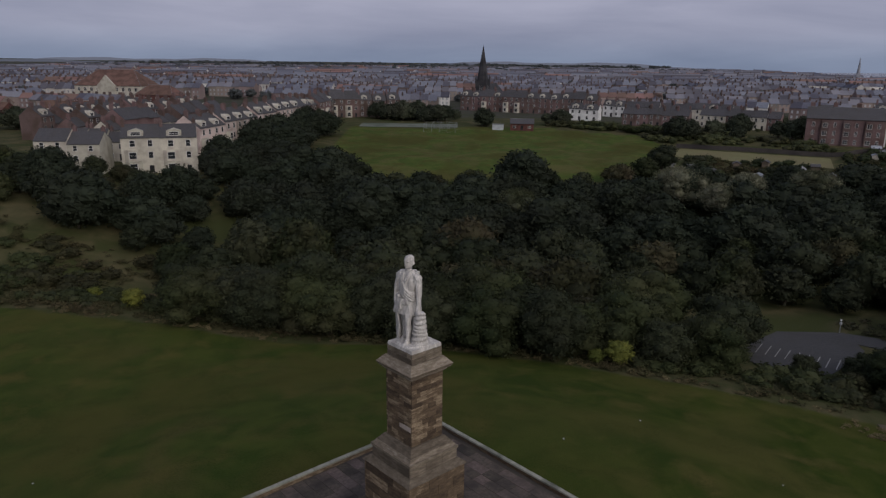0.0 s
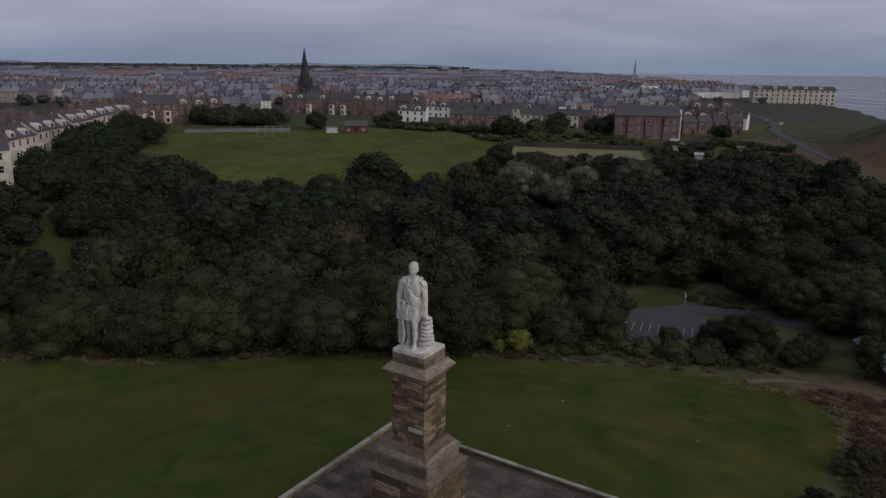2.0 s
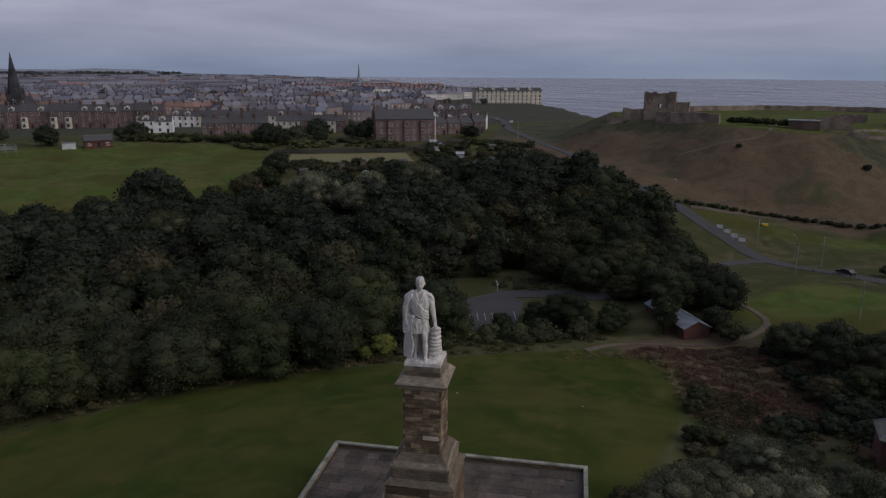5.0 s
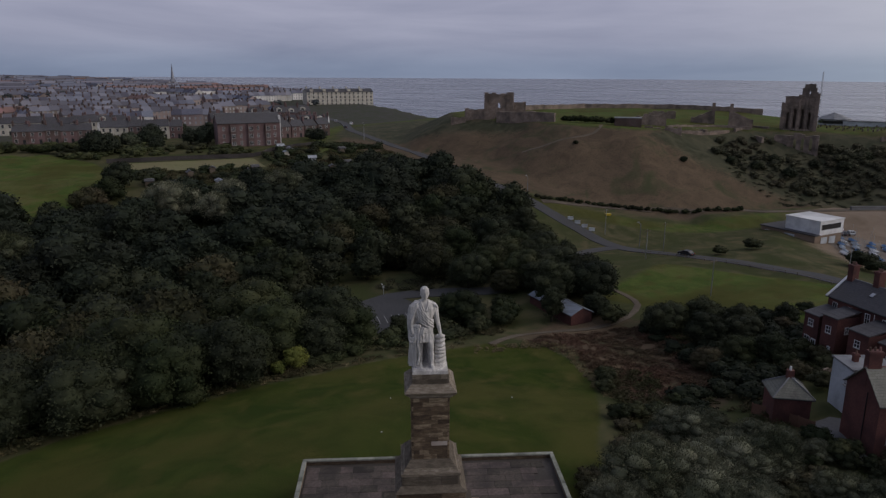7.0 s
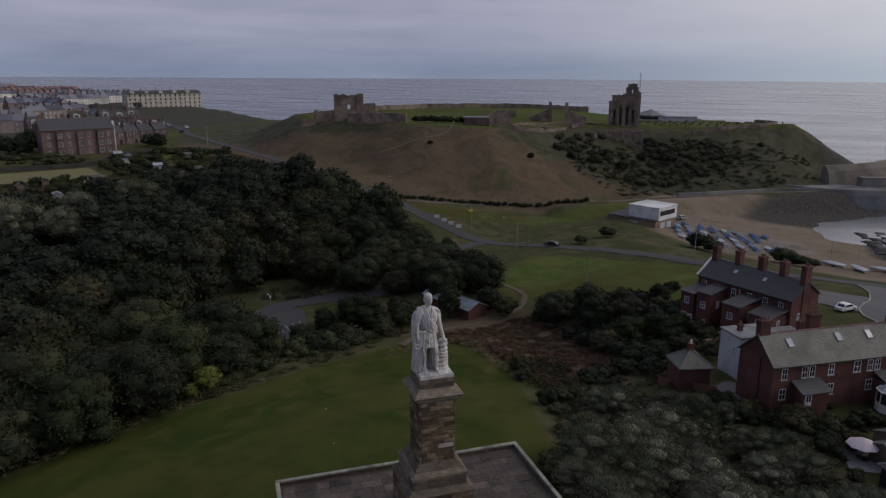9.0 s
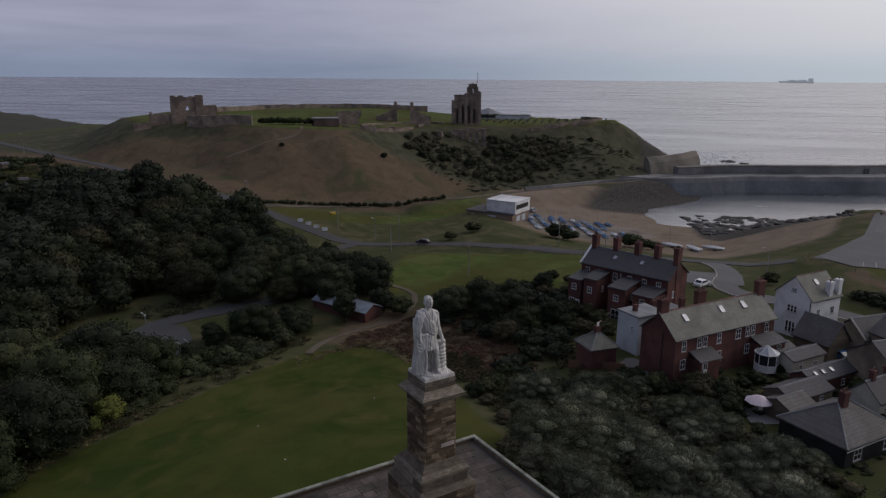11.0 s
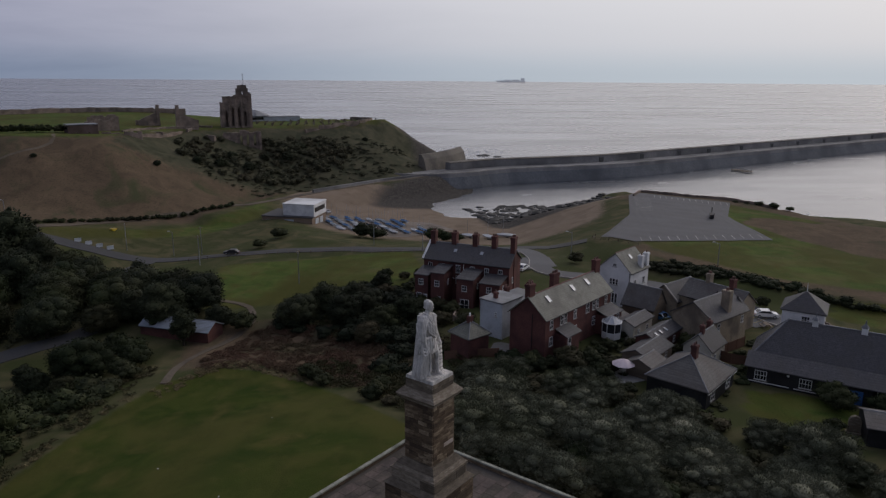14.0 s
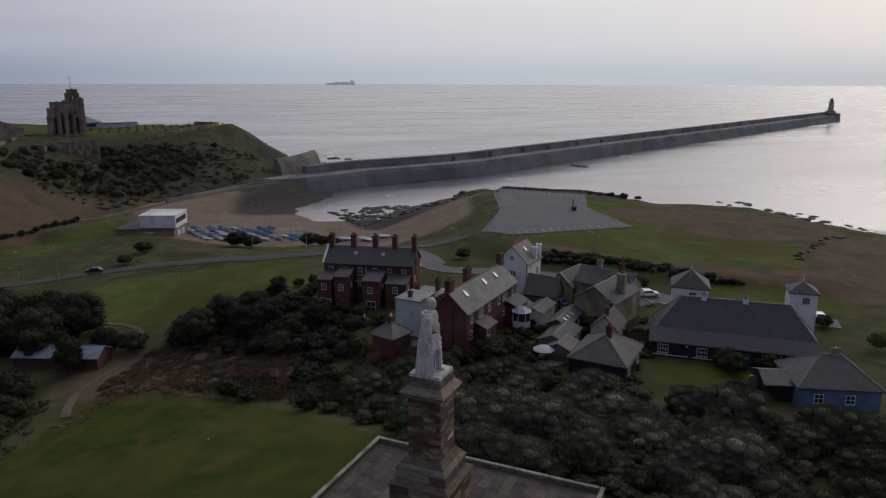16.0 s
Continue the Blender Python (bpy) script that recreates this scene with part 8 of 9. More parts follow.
undergrowth("wood_edge_scrub", "dark bushes and saplings at the wood's edge", M_LEAF[1], [(-120, 131), (-78, 122), (-47, 115), (-28, 108), (-9, 106), (16, 100), (38, 93), (52, 87), (64, 90), (62, 100), (50, 106), (40, 104), (24, 108), (0, 114), (-30, 120), (-60, 136), (-90, 146), (-120, 150)], 2.0, 6, (0.9, 2.2), (0.6, 1.1), 60, 0.55, 0.4, 8.0)
undergrowth("slope_top_growth", "rank grass and brambles between lawn and thicket", M_ROUGH, [(28, 43), (38, 49), (48, 55), (56, 60), (60, 52), (50, 44), (40, 39), (34, 40)], 1.1, 63, (0.6, 1.2), (0.45, 0.9), 46, 0.92, 0.3, 5.0, tuft=True)
hedge([(34, 46), (42, 48), (50, 47), (56, 43)], [SMALL[0], SMALL[1]], 3.0, 64, 0.5, 0.95, "bushes on the slope above the houses", (0.7, 1.0), 1.6)
hedge([(52, 57.5), (47, 54.5)], [SMALL[0]], 2.4, 3, 0.7, 0.9, "bushes on the lawn edge")
undergrowth("hedge_behind_houses", "overgrown dark hedge behind the houses", M_LEAF[1], [(93, -17), (82, -25), (75, -31), (67, -35), (58, -44), (48, -57), (45, -60), (54, -50), (62, -42), (71, -40), (80, -33), (92, -24)], 1.1, 31, (0.8, 1.7), (0.6, 1.0), 50, 0.85, 0.3, 6.0)
undergrowth("garden_shrubs", "small shrubs and weeds in the house gardens", M_LEAF[1], [(34, 15), (46, 18), (56, 12), (63, 2), (66, -8), (58, -20), (46, -18), (36, -8), (26, -4), (22, 6)], 1.7, 32, (0.4, 1.0), (0.5, 0.9), 40, 0.5, 0.3, 5.0)
hedge([(100, 40), (94, 33), (88, 40), (94, 48)], [SMALL[0], SMALL[1]], 2.6, 5, 0.6, 1.0, "hedge by the grass field")
hedge([(46, 344), (60, 338), (78, 322), (92, 300)], [SMALL[0]], 3.4, 6, 1.0, 1.5, "hedge behind the playing field")
hedge([(162, -84), (156, -89), (146, -93)], [SMALL[0]], 5, 7, 0.5, 0.9, "bushes by the car park wall", (0.5, 0.8))
hedge([(168, 143), (190, 120), (215, 86)], [SMALL[0]], 1.5, 8, 0.45, 0.65, "low hedge below the mound")
hedge([(240, 172), (242, 160), (246, 152)], [SMALL[0]], 2.2, 9, 0.9, 1.1, "dark hedge on the headland", (1.0, 1.2))
for x, y, s in ((160, 67, 1.4), (163, 41, 2.1), (160, 37.5, 1.6), (162, 19, 1.9), (160, 15.5, 1.5), (161, 12, 1.2), (148, 72, 1.1)):
    plant(SMALL[0], x, y, s, x * 3, 0.8, group="bushes by the boat yard")
THICKET = [(20, 40), (29, 45), (36, 42), (39, 32), (36, 22), (31, 14), (22, 7), (12, 1), (2, -8), (-8, -18), (-20, -12), (-12, 4), (0, 13), (11, 22), (15, 32)]
grove([WILLOW[0], WILLOW[1], SMALL[1]], THICKET, 3.8, 31, 0.5, 1.02, "grey thicket beside the terrace", jitter=0.5, squash=(0.75, 1.15))
undergrowth("thicket_floor", "dark green scrub under the sea buckthorn", M_LEAF[2], THICKET, 1.9, 41, (0.9, 1.8), (0.6, 1.2), 50, 0.8)
grove([SMALL[0], WILLOW[1]], [(36, 44), (42, 40), (46, 33), (44, 24), (40, 14), (34, 13), (37, 24), (40, 34)], 3.4, 32, 0.55, 0.85, "bushes beside the houses")
undergrowth("bramble_slope", "reddish brown brambles and dead grass on the slope", M_SCRUB, [(57, 76), (68, 74), (80, 67), (86, 62), (76, 54), (64, 42), (50, 44), (44, 50), (52, 58), (58, 66)], 0.85, 7, (0.5, 1.1), (0.3, 0.6), 44, 0.92, 0.3, 6.0, tuft=True)
M_STRAW = leaf_mat("pale_straw_grass", (0.142, 0.115, 0.061), (0.236, 0.196, 0.108), (0.115, 0.097, 0.051), 0.15)
undergrowth("straw_fringe", "pale uncut straw grass along the lawn edge", M_STRAW, [(50, 81), (58, 75), (61, 70), (58, 63), (52, 57), (45, 53), (44, 55), (50, 59.5), (55.5, 65.5), (57.5, 70.5), (55, 74), (48, 79)], 0.8, 61, (0.3, 0.7), (0.4, 0.8), 36, 0.8, 0.3, 5.0, tuft=True)
undergrowth("straw_fringe", "pale uncut straw grass along the lawn edge", M_STRAW, [(-80, 117.5), (-47, 110.3), (-28, 103.4), (-9, 102.4), (16, 95.4), (38, 88.4), (52, 80.4), (53, 82), (38, 90.4), (16, 97.4), (-9, 104), (-28, 105.4), (-47, 112.3), (-80, 119.5)], 1.0, 62, (0.3, 0.7), (0.4, 0.8), 30, 0.55, 0.3, 6.0, tuft=True)
undergrowth("hillside_bushes", "dense dark bushes below the brick houses", M_LEAF[0], [(86, 64), (78, 63), (70, 53), (62, 44), (50, 46), (44, 39), (50, 35), (60, 37), (72, 33), (84, 38), (92, 36), (97, 44), (92, 54)], 1.7, 8, (1.0, 2.2), (0.6, 1.1), 70, 0.7, 0.35, 7.0)
undergrowth("hillside_growth", "olive green scrub below the brick houses", M_ROUGH, [(82, 62), (70, 53), (58, 42), (46, 44), (40, 38), (44, 30), (56, 35), (70, 31), (80, 36)], 1.6, 9, (0.6, 1.4), (0.5, 0.9), 44, 0.7, 0.35, 7.0, tuft=True)
for x, y, k, s in ((46, 10, 0, 0.7), (44.5, 12, 0, 0.6), (54, 9.6, 0, 0.5), (57, 10.5, 1, 0.6), (47.5, 9.0, 1, 0.5), (45.0, -3.0, 0, 0.9), (38.5, 12.5, 1, 1.0), (41, 15, 0, 1.0), (74, 33, 1, 1.1), (76, 36, 0, 1.0), (70, 31, 0, 0.9),
                   (42, 18, 1, 1.3), (39.5, 18.5, 1, 1.2), (36, 15.5, 0, 1.0), (44, 5, 0, 0.7), (47.5, 5.5, 1, 0.6), (50.5, 6.0, 0, 0.6), (43, -0.5, 1, 0.7), (46, -5.5, 0, 0.8), (36.5, 1.0, 0, 0.8), (36, -3, 1, 0.7), (53, -4, 0, 0.9), (57, 0.5, 1, 0.8), (65, 3.5, 0, 0.7), (66, -6, 1, 0.7), (61, 30, 0, 1.0), (64, 34, 1, 1.1), (68, 36, 0, 1.0), (36, -12, 0, 0.8), (24, -13, 0, 1.1), (21, -12, 0, 1.2), (19, -17, 0, 1.1), (16, -7, 0, 0.7), (22, -30, 0, 0.7), (30, -42, 0, 0.8), (65, -24, 1, 0.7), (62, -28, 0, 0.8), (103, -6, 0, 1.0), (97, -14, 0, 0.8)):
    plant(SMALL[k], x, y, s, x * 9 + y, group="garden bushes")
undergrowth("gully_bushes", "dense dark bushes in the gully below the priory", M_SLOPE, [(256, 112), (268, 116), (284, 106), (300, 84), (304, 66), (312, 48), (302, 36), (286, 44), (268, 66), (254, 90)], 2.8, 3, (0.9, 2.3), (0.8, 1.25), 150, 0.72, 0.4, 15.0)
undergrowth("slope_scrub", "dull green scrub over the headland slope", M_SLOPE, [(250, 118), (262, 104), (300, 84), (314, 40), (330, 10), (300, 4), (262, 44), (246, 80)], 2.2, 4, (0.7, 1.6), (0.2, 0.45), 60, 0.7, 0.4, 14.0, tuft=True)
for x, y, s in ((262, 95, 0.5), (268, 84, 0.55), (274, 92, 0.45), (286, 68, 0.5), (297, 62, 0.45), (283, 78, 0.4), (236, 116, 0.28), (256, 104, 0.35), (316, 30, 0.3), (214, 152, 0.2)):
    plant(BIG_FAR[2], x, y, s, x * 3, 0.8, 0.4, group="bushes below the priory")
undergrowth("allotment_growth", "overgrown allotment plots and hedges", M_ROUGH, [(66, 204), (126, 197), (176, 206), (196, 244), (184, 264), (142, 258), (128, 232), (84, 256)], 2.2, 11, (0.7, 1.9), (0.4, 0.8), 34, 0.7, 0.4, 9.0, tuft=True)
undergrowth("allotment_hedges", "dark bushes between the allotments", M_LEAF[1], [(66, 204), (126, 197), (176, 206), (196, 244), (184, 264), (142, 258), (128, 232), (84, 256)], 3.0, 12, (1.2, 2.8), (0.6, 1.0), 50, 0.5, 0.4, 11.0)
undergrowth("garden_growth", "dark gardens and hedges in front of the town", M_LEAF[1], [(84, 292), (140, 262), (146, 272), (128, 292), (120, 318), (150, 330), (130, 344), (92, 330), (60, 352), (40, 350), (44, 342), (78, 322)], 3.0, 13, (1.2, 3.0), (0.6, 1.0), 50, 0.6, 0.4, 11.0)
# trees in the town
rng = random.Random(55)
for (x, y, n, sp) in ((-32, 372, 18, 15), (-8, 366, 9, 9), (16, 342, 2, 3), (52, 352, 4, 6), (94, 300, 2, 4), (110, 304, 3, 6), (122, 312, 3, 7), (140, 300, 3, 6), (186, 274, 2, 5), (-150, 280, 6, 18), (-180, 300, 6, 22), (-70, 350, 3, 6), (150, 345, 3, 10)):
    for _ in range(n):
        plant(TOWN_TREE[rng.choice((0, 1, 0))], x + rng.gauss(0, sp * 0.6), y + rng.gauss(0, sp * 0.5), rng.uniform(0.65, 1.15), rng.uniform(0, 360), group="town trees")
for (x, y) in ((84, 232), (92, 226), (102, 222), (112, 214), (126, 214), (138, 208), (146, 216), (152, 226), (140, 238), (150, 244), (132, 222)):
    plant(SMALL[rng.randrange(2)], x, y, rng.uniform(0.8, 1.5), x, group="allotment bushes")
plant(WILLOW[0], 19, 190, 1.5, 0, 1.3)
plant(WILLOW[1], 13, 189, 1.2, 0)
for (x, y, s) in ((64, 196, 1.7), (80, 192, 1.7), (96, 188, 1.5), (72, 186, 1.4)):
    plant(WILLOW[rng.randrange(2)], x, y, s, x, 1.2, -4.0)


# far woods: many crowns in one
def far_wood():
    src = crown_mesh("far_crown", M_LEAF_FAR, random.Random(5), 6, 9, 8, 240, 1.0, 0.02)
    vs = np.array([v.co[:] for v in src.vertices])
    fs = [tuple(p.vertices) for p in src.polygons]
    bpy.data.meshes.remove(src)
    r = random.Random(17)
    spots = []
    for (x0, x1, y0, y1, n) in ((-420, -120, 480, 760, 60), (-500, 150, 780, 1500, 90), (-300, 100, 470, 560, 26), (100, 500, 620, 1300, 40), (-900, 600, 1300, 2600, 420), (-1200, 900, 2400, 3200, 260), (-420, 520, 900, 1300, 130), (-60, 60, 480, 520, 10), (-300, 420, 450, 900, 150)):
        spots += [(r.uniform(x0, x1), r.uniform(y0, y1)) for _ in range(n)]
    spots = [s for s in spots if float(inside(*s, COAST)) > 20 and all(math.hypot(s[0] - c[0], s[1] - c[1]) > c[2] * 0.35 for c in cx)]
    zz = land(np.array([s[0] for s in spots]), np.array([s[1] for s in spots]))
    V, F = [], []
    for (x, y), z in zip(spots, zz):
        k, s = len(V) * len(vs), r.uniform(0.7, 1.15) * (1.5 if y > 1500 else 1)
        a = r.uniform(0, 6.28)
        rot = np.array([[math.cos(a), -math.sin(a), 0], [math.sin(a), math.cos(a), 0], [0, 0, 0.9]]) * s
        V.append(vs @ rot.T + np.array([x, y, z]))
        F += [tuple(i + k for i in f) for f in fs]
    me = bpy.data.meshes.new("far_woods")
    me.from_pydata(np.concatenate(V).tolist(), [], F)
    # leaf colour carries the haze
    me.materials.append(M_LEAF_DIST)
    tagged(new("far_woods", me), "clumps of far trees among the houses, paled for haze", "trees", kind="stuff")


far_wood()

# far low hills; the murk over them is put in as emission
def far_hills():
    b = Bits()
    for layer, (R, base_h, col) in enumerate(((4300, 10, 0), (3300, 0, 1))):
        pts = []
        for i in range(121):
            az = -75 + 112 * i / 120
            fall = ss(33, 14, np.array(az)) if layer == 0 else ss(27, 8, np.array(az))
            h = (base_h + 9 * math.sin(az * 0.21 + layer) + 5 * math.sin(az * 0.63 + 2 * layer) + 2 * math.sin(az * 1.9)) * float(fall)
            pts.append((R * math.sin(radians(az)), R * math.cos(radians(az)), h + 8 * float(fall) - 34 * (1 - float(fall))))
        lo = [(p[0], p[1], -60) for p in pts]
        m = surf("haze_glow_far_hills" if layer == 0 else "haze_glow_near_hills", *(((0.0, 0.0, 0.0),) * 2), 0.01, 1.0, 0.0)
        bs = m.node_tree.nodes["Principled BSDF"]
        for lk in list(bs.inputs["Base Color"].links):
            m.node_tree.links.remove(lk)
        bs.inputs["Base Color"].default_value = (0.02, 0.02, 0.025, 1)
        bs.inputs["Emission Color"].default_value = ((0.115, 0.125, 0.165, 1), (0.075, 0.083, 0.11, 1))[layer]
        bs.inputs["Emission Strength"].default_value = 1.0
        tagged(part("backdrop", Bits().ring([lo, pts], close=False, caps=False), m), "far low hills backdrop, evening murk given as glow", "hills", kind="structure")


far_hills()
undergrowth("dip_growth", "rank growth round the car park in the dip", M_SLOPE, [(72, 128), (73, 118), (82, 106), (92, 101), (104, 104), (104, 112), (92, 112), (84, 116), (78, 126)], 1.8, 21, (0.7, 1.6), (0.4, 0.8), 34, 0.8, tuft=True)
grove([SMALL[1], SMALL[0], WILLOW[1], SMALL[1]], [(18, 45), (22, 40), (16, 30), (12, 20), (0, 11), (-14, 2), (-22, 8), (-10, 19), (0, 27.5), (9, 35.5), (15, 41.5)], 2.5, 22, 0.6, 1.0, "growth between terrace and thicket", jitter=0.5, squash=(0.7, 1.1))


# ---- boats, cars, small things ----
def paint(name, c, rough=0.4):
    return surf(name, c, tuple(min(1, 1.15 * v) for v in c), 3, rough, 0.0, 0.5, tuple(0.9 * v for v in c), spec=0.5)


M_HULLW, M_COVER, M_COVER2 = paint("white_gelcoat", (0.46, 0.47, 0.48)), paint("blue_boat_cover", (0.045, 0.12, 0.25), 0.8), paint("pale_grey_cover", (0.22, 0.26, 0.30), 0.8)
M_TYRE = surf("black_rubber", (0.02, 0.02, 0.02), (0.03, 0.03, 0.03), 5, 0.8, 0.1)


def dinghy(cover, label):
    t = thing("dinghy", Matrix.Translation((0, 0, -500)), label, "boat")
    rings = []
    for y, w, k in ((-2.1, 0.62, 0.0), (-1.0, 0.8, -0.08), (0.4, 0.78, -0.08), (1.5, 0.45, 0.0), (2.2, 0.06, 0.12)):
        rings.append([(-w, y, 0.75 + k), (-w * 0.8, y, 0.35), (0, y, 0.2 - k * 0.3), (w * 0.8, y, 0.35), (w, y, 0.75 + k)])
    part("hull", Bits().ring(rings), M_HULLW, t)
    top = [[(-w, y, 0.74), (0, y, 0.74 + h), (w, y, 0.74)] for y, w, h in ((-2.15, 0.66, 0.15), (-0.6, 0.84, 0.4), (0.5, 0.8, 0.45), (1.6, 0.44, 0.25), (2.25, 0.08, 0.1))]
    part("cover", Bits().ring(top), cover, t)
    part("mast", Bits().tube((0, 0.6, 0.9), (0, 0.6, 5.6), 0.04, 0.03, 5), M_METAL, t)
    part("trolley", Bits().tube((-0.8, -0.4, 0.2), (0.8, -0.4, 0.2), 0.04, 0.04, 5).tube((0, -0.4, 0.2), (0, 2.8, 0.2), 0.04, 0.04, 5), M_METAL, t)
    for s in (-1, 1):
        part("wheel", Bits().tube((s * 0.8, -0.4, 0.2), (s * 0.95, -0.4, 0.2), 0.2, 0.2, 10), M_TYRE, t)
    return t


D1, D2, D3 = dinghy(M_COVER, "white dinghy on a trolley under a blue cover"), dinghy(M_COVER2, "white dinghy on a trolley under a grey cover"), dinghy(M_HULLW, "white dinghy hull on a launching trolley")
rng = random.Random(61)
for r in range(6):
    for i in range(8):
        x, y = 176 + 5.0 * r + rng.uniform(-.6, .6) + i * 0.8, 18 + i * 4.2 + r * 1.2 + rng.uniform(-.6, .6)
        if rng.random() < 0.14:
            continue
        copy_thing(rng.choice((D1, D1, D2, D3)), spot(x, y, 60 + rng.uniform(-14, 14)))["group"] = "dinghies in the boat yard"
for x, y, a in ((169, 6, 30), (166, 0, 60), (168, -6, 20)):
    copy_thing(D3, spot(x, y, a)).scale = (1.5, 1.5, 1.2)


def car(paint_, label):
    t = thing("car", Matrix.Translation((0, 0, -500)), label, "car")
    prof = [(-2.05, 0.35), (-2.1, 0.8), (-1.75, 0.95), (-1.1, 1.42), (0.45, 1.45), (1.05, 0.98), (1.95, 0.82), (2.1, 0.55), (2.05, 0.35)]
    part("body", Bits().ring([[(x * s, y, z) for y, z in prof] for x, s in ((-0.85, 1), (-0.8, 1), (0.8, 1), (0.85, 1))]), paint_, t)
    gl = [(-1.62, 0.98), (-1.05, 1.36), (0.4, 1.39), (0.92, 1.0)]
    part("side_glazing", Bits().ring([[(x, y, z) for y, z in gl] for x in (-0.865, 0.865)]), M_GLASS, t)
    part("windscreen", Bits().add([(-0.7, 1.08, 1.0), (0.7, 1.08, 1.0), (0.62, 0.52, 1.43), (-0.62, 0.52, 1.43)], [(0, 1, 2, 3)]).add([(-0.7, -1.74, 1.0), (0.7, -1.74, 1.0), (0.62, -1.14, 1.43), (-0.62, -1.14, 1.43)], [(0, 1, 2, 3)]), M_GLASS, t)
    for s in (-1, 1):
        for y in (-1.3, 1.3):
            w = part("wheel", Bits().tube((s * 0.7, y, 0.32), (s * 0.88, y, 0.32), 0.32, 0.32, 14), M_TYRE, t)
            part("rim", Bits().tube((s * 0.87, y, 0.32), (s * 0.895, y, 0.32), 0.2, 0.2, 10), M_METAL, w)
        part("headlight", Bits().box(s * 0.65 - 0.15, 1.98, 0.62, s * 0.65 + 0.15, 2.09, 0.78), M_SKYGLASS, t)
        part("tail_light", Bits().box(s * 0.7 - 0.1, -2.12, 0.68, s * 0.7 + 0.1, -2.04, 0.84), paint("red_lens", (0.35, 0.02, 0.02)), t)
    return t


C_WHITE, C_DARK, C_SILVER, C_RED, C_BLUE = car(paint("white_car_paint", (0.7, 0.7, 0.7)), "white hatchback car parked on asphalt"), car(paint("black_car_paint", (0.02, 0.02, 0.025)), "black car parked on asphalt"), car(paint("silver_car_paint", (0.36, 0.38, 0.4)), "silver grey car parked on asphalt"), car(paint("red_car_paint", (0.3, 0.03, 0.03)), "red car parked on asphalt"), car(paint("blue_car_paint", (0.05, 0.14, 0.3)), "pale blue car parked in the yard")
for c, x, y, a in ((C_WHITE, 56.5, -25.0, 200), (C_SILVER, 63, -21.5, 150), (C_WHITE, 98, 9, 130), (C_WHITE, 33, -44, 120), (C_WHITE, 37, -40, 130), (C_BLUE, 58.5, -4.8, 60), (C_DARK, 143, 79, 10), (C_DARK, 213, 54, 60), (C_SILVER, 216, 52, 60),
                   (C_WHITE, 219, 56, 60), (C_DARK, 221, 59, 70), (C_RED, 33.5, -34, 41), (C_SILVER, 270, 352, 40), (C_WHITE, 262, 330, 40), (C_DARK, 240, 312, 36)):
    copy_thing(c, spot(x, y, a) @ Matrix.Translation((0, 0, 0.17)))

# parasol over the garden table
M_CANOPY = surf("pale_pink_canvas", (0.50, 0.42, 0.46), (0.60, 0.52, 0.55), 3, 0.85, 0.1)
t = thing("parasol", spot(36.2, 11.9, 0, -8.5), "pale pink garden parasol, open, on a pole", "parasol")
part("pole", Bits().tube((0, 0, 0), (0, 0, 2.75), 0.03, 0.03, 8), M_METAL, t)
part("canopy", drum([(1.75, 2.0), (1.72, 2.06), (0.95, 2.46), (0.04, 2.78)], 8), M_CANOPY, t)
part("foot", drum([(0.3, 0), (0.3, 0.1), (0.06, 0.2)], 12), M_METAL, t)
for i in range(8):
    a = i * math.pi / 4
    part("rib", Bits().tube((1.7 * math.cos(a), 1.7 * math.sin(a), 2.0), (0, 0, 2.72), 0.02, 0.02, 4), M_METAL, t)
flat_patch("garden_terrace", [(33, 13.5), (38.6, 14), (39.5, 9.5), (34.2, 9)], surf("pale_garden_paving", (0.26, 0.25, 0.24), (0.34, 0.33, 0.315), 3, 0.9, 0.2), "pale paved garden terrace", "paving", 0.8, 0.1)
flat_patch("yard", [(48, 29.5), (53, 27), (46, 18.4), (40, 18), (42, 24)], M_ROAD, "asphalt yard beside the brick house", "yard", 1.0, 0.1)
flat_patch("yard", [(52, -20), (61, -18), (63, -27), (54, -30)], M_ROAD, "asphalt parking yard behind the tower", "yard", 1.0, 0.1)
for i in range(5):
    stripe((54 + 1.5 * i, -21.0 + 0.3 * i), (56 + 1.5 * i, -25.0 + 0.3 * i), 0.12, paint("yellow_road_paint", (0.4, 0.33, 0.12), 0.8), parent=marks, lift=0.22)


def fence_line(pts, h, mat, label, posts=2.0, rails=(0.4, 0.9), name="fence", board=False):
    f = thing(name, Matrix.Identity(4), label, "fence")
    line = smooth_line(pts, posts)
    zs = land(np.array([q.x for q in line]), np.array([q.y for q in line]))
    for q, z in zip(line, zs):
        part("post", Bits().box(q.x - 0.05, q.y - 0.05, z - 0.3, q.x + 0.05, q.y + 0.05, z + h), mat, f)
    for (p, zp), (q, zq) in zip(zip(line, zs), zip(line[1:], zs[1:])):
        if board:
            tt = (q - p).normalized() * 0.0
            part("panel", Bits().add([(p.x, p.y, zp + 0.05), (q.x, q.y, zq + 0.05), (q.x, q.y, zq + h - 0.1), (p.x, p.y, zp + h - 0.1), (p.x + 0.04, p.y + 0.04, zp + 0.05), (q.x + 0.04, q.y + 0.04, zq + 0.05), (q.x + 0.04, q.y + 0.04, zq + h - 0.1), (p.x + 0.04, p.y + 0.04, zp + h - 0.1)],
                                     [(0, 1, 2, 3), (7, 6, 5, 4), (0, 4, 5, 1), (1, 5, 6, 2), (2, 6, 7, 3), (3, 7, 4, 0)]), mat, f)
        else:
            for r in rails:
                part("rail", Bits().tube((p.x, p.y, zp + r * h), (q.x, q.y, zq + r * h), 0.035, 0.035, 4), mat, f)
    return f


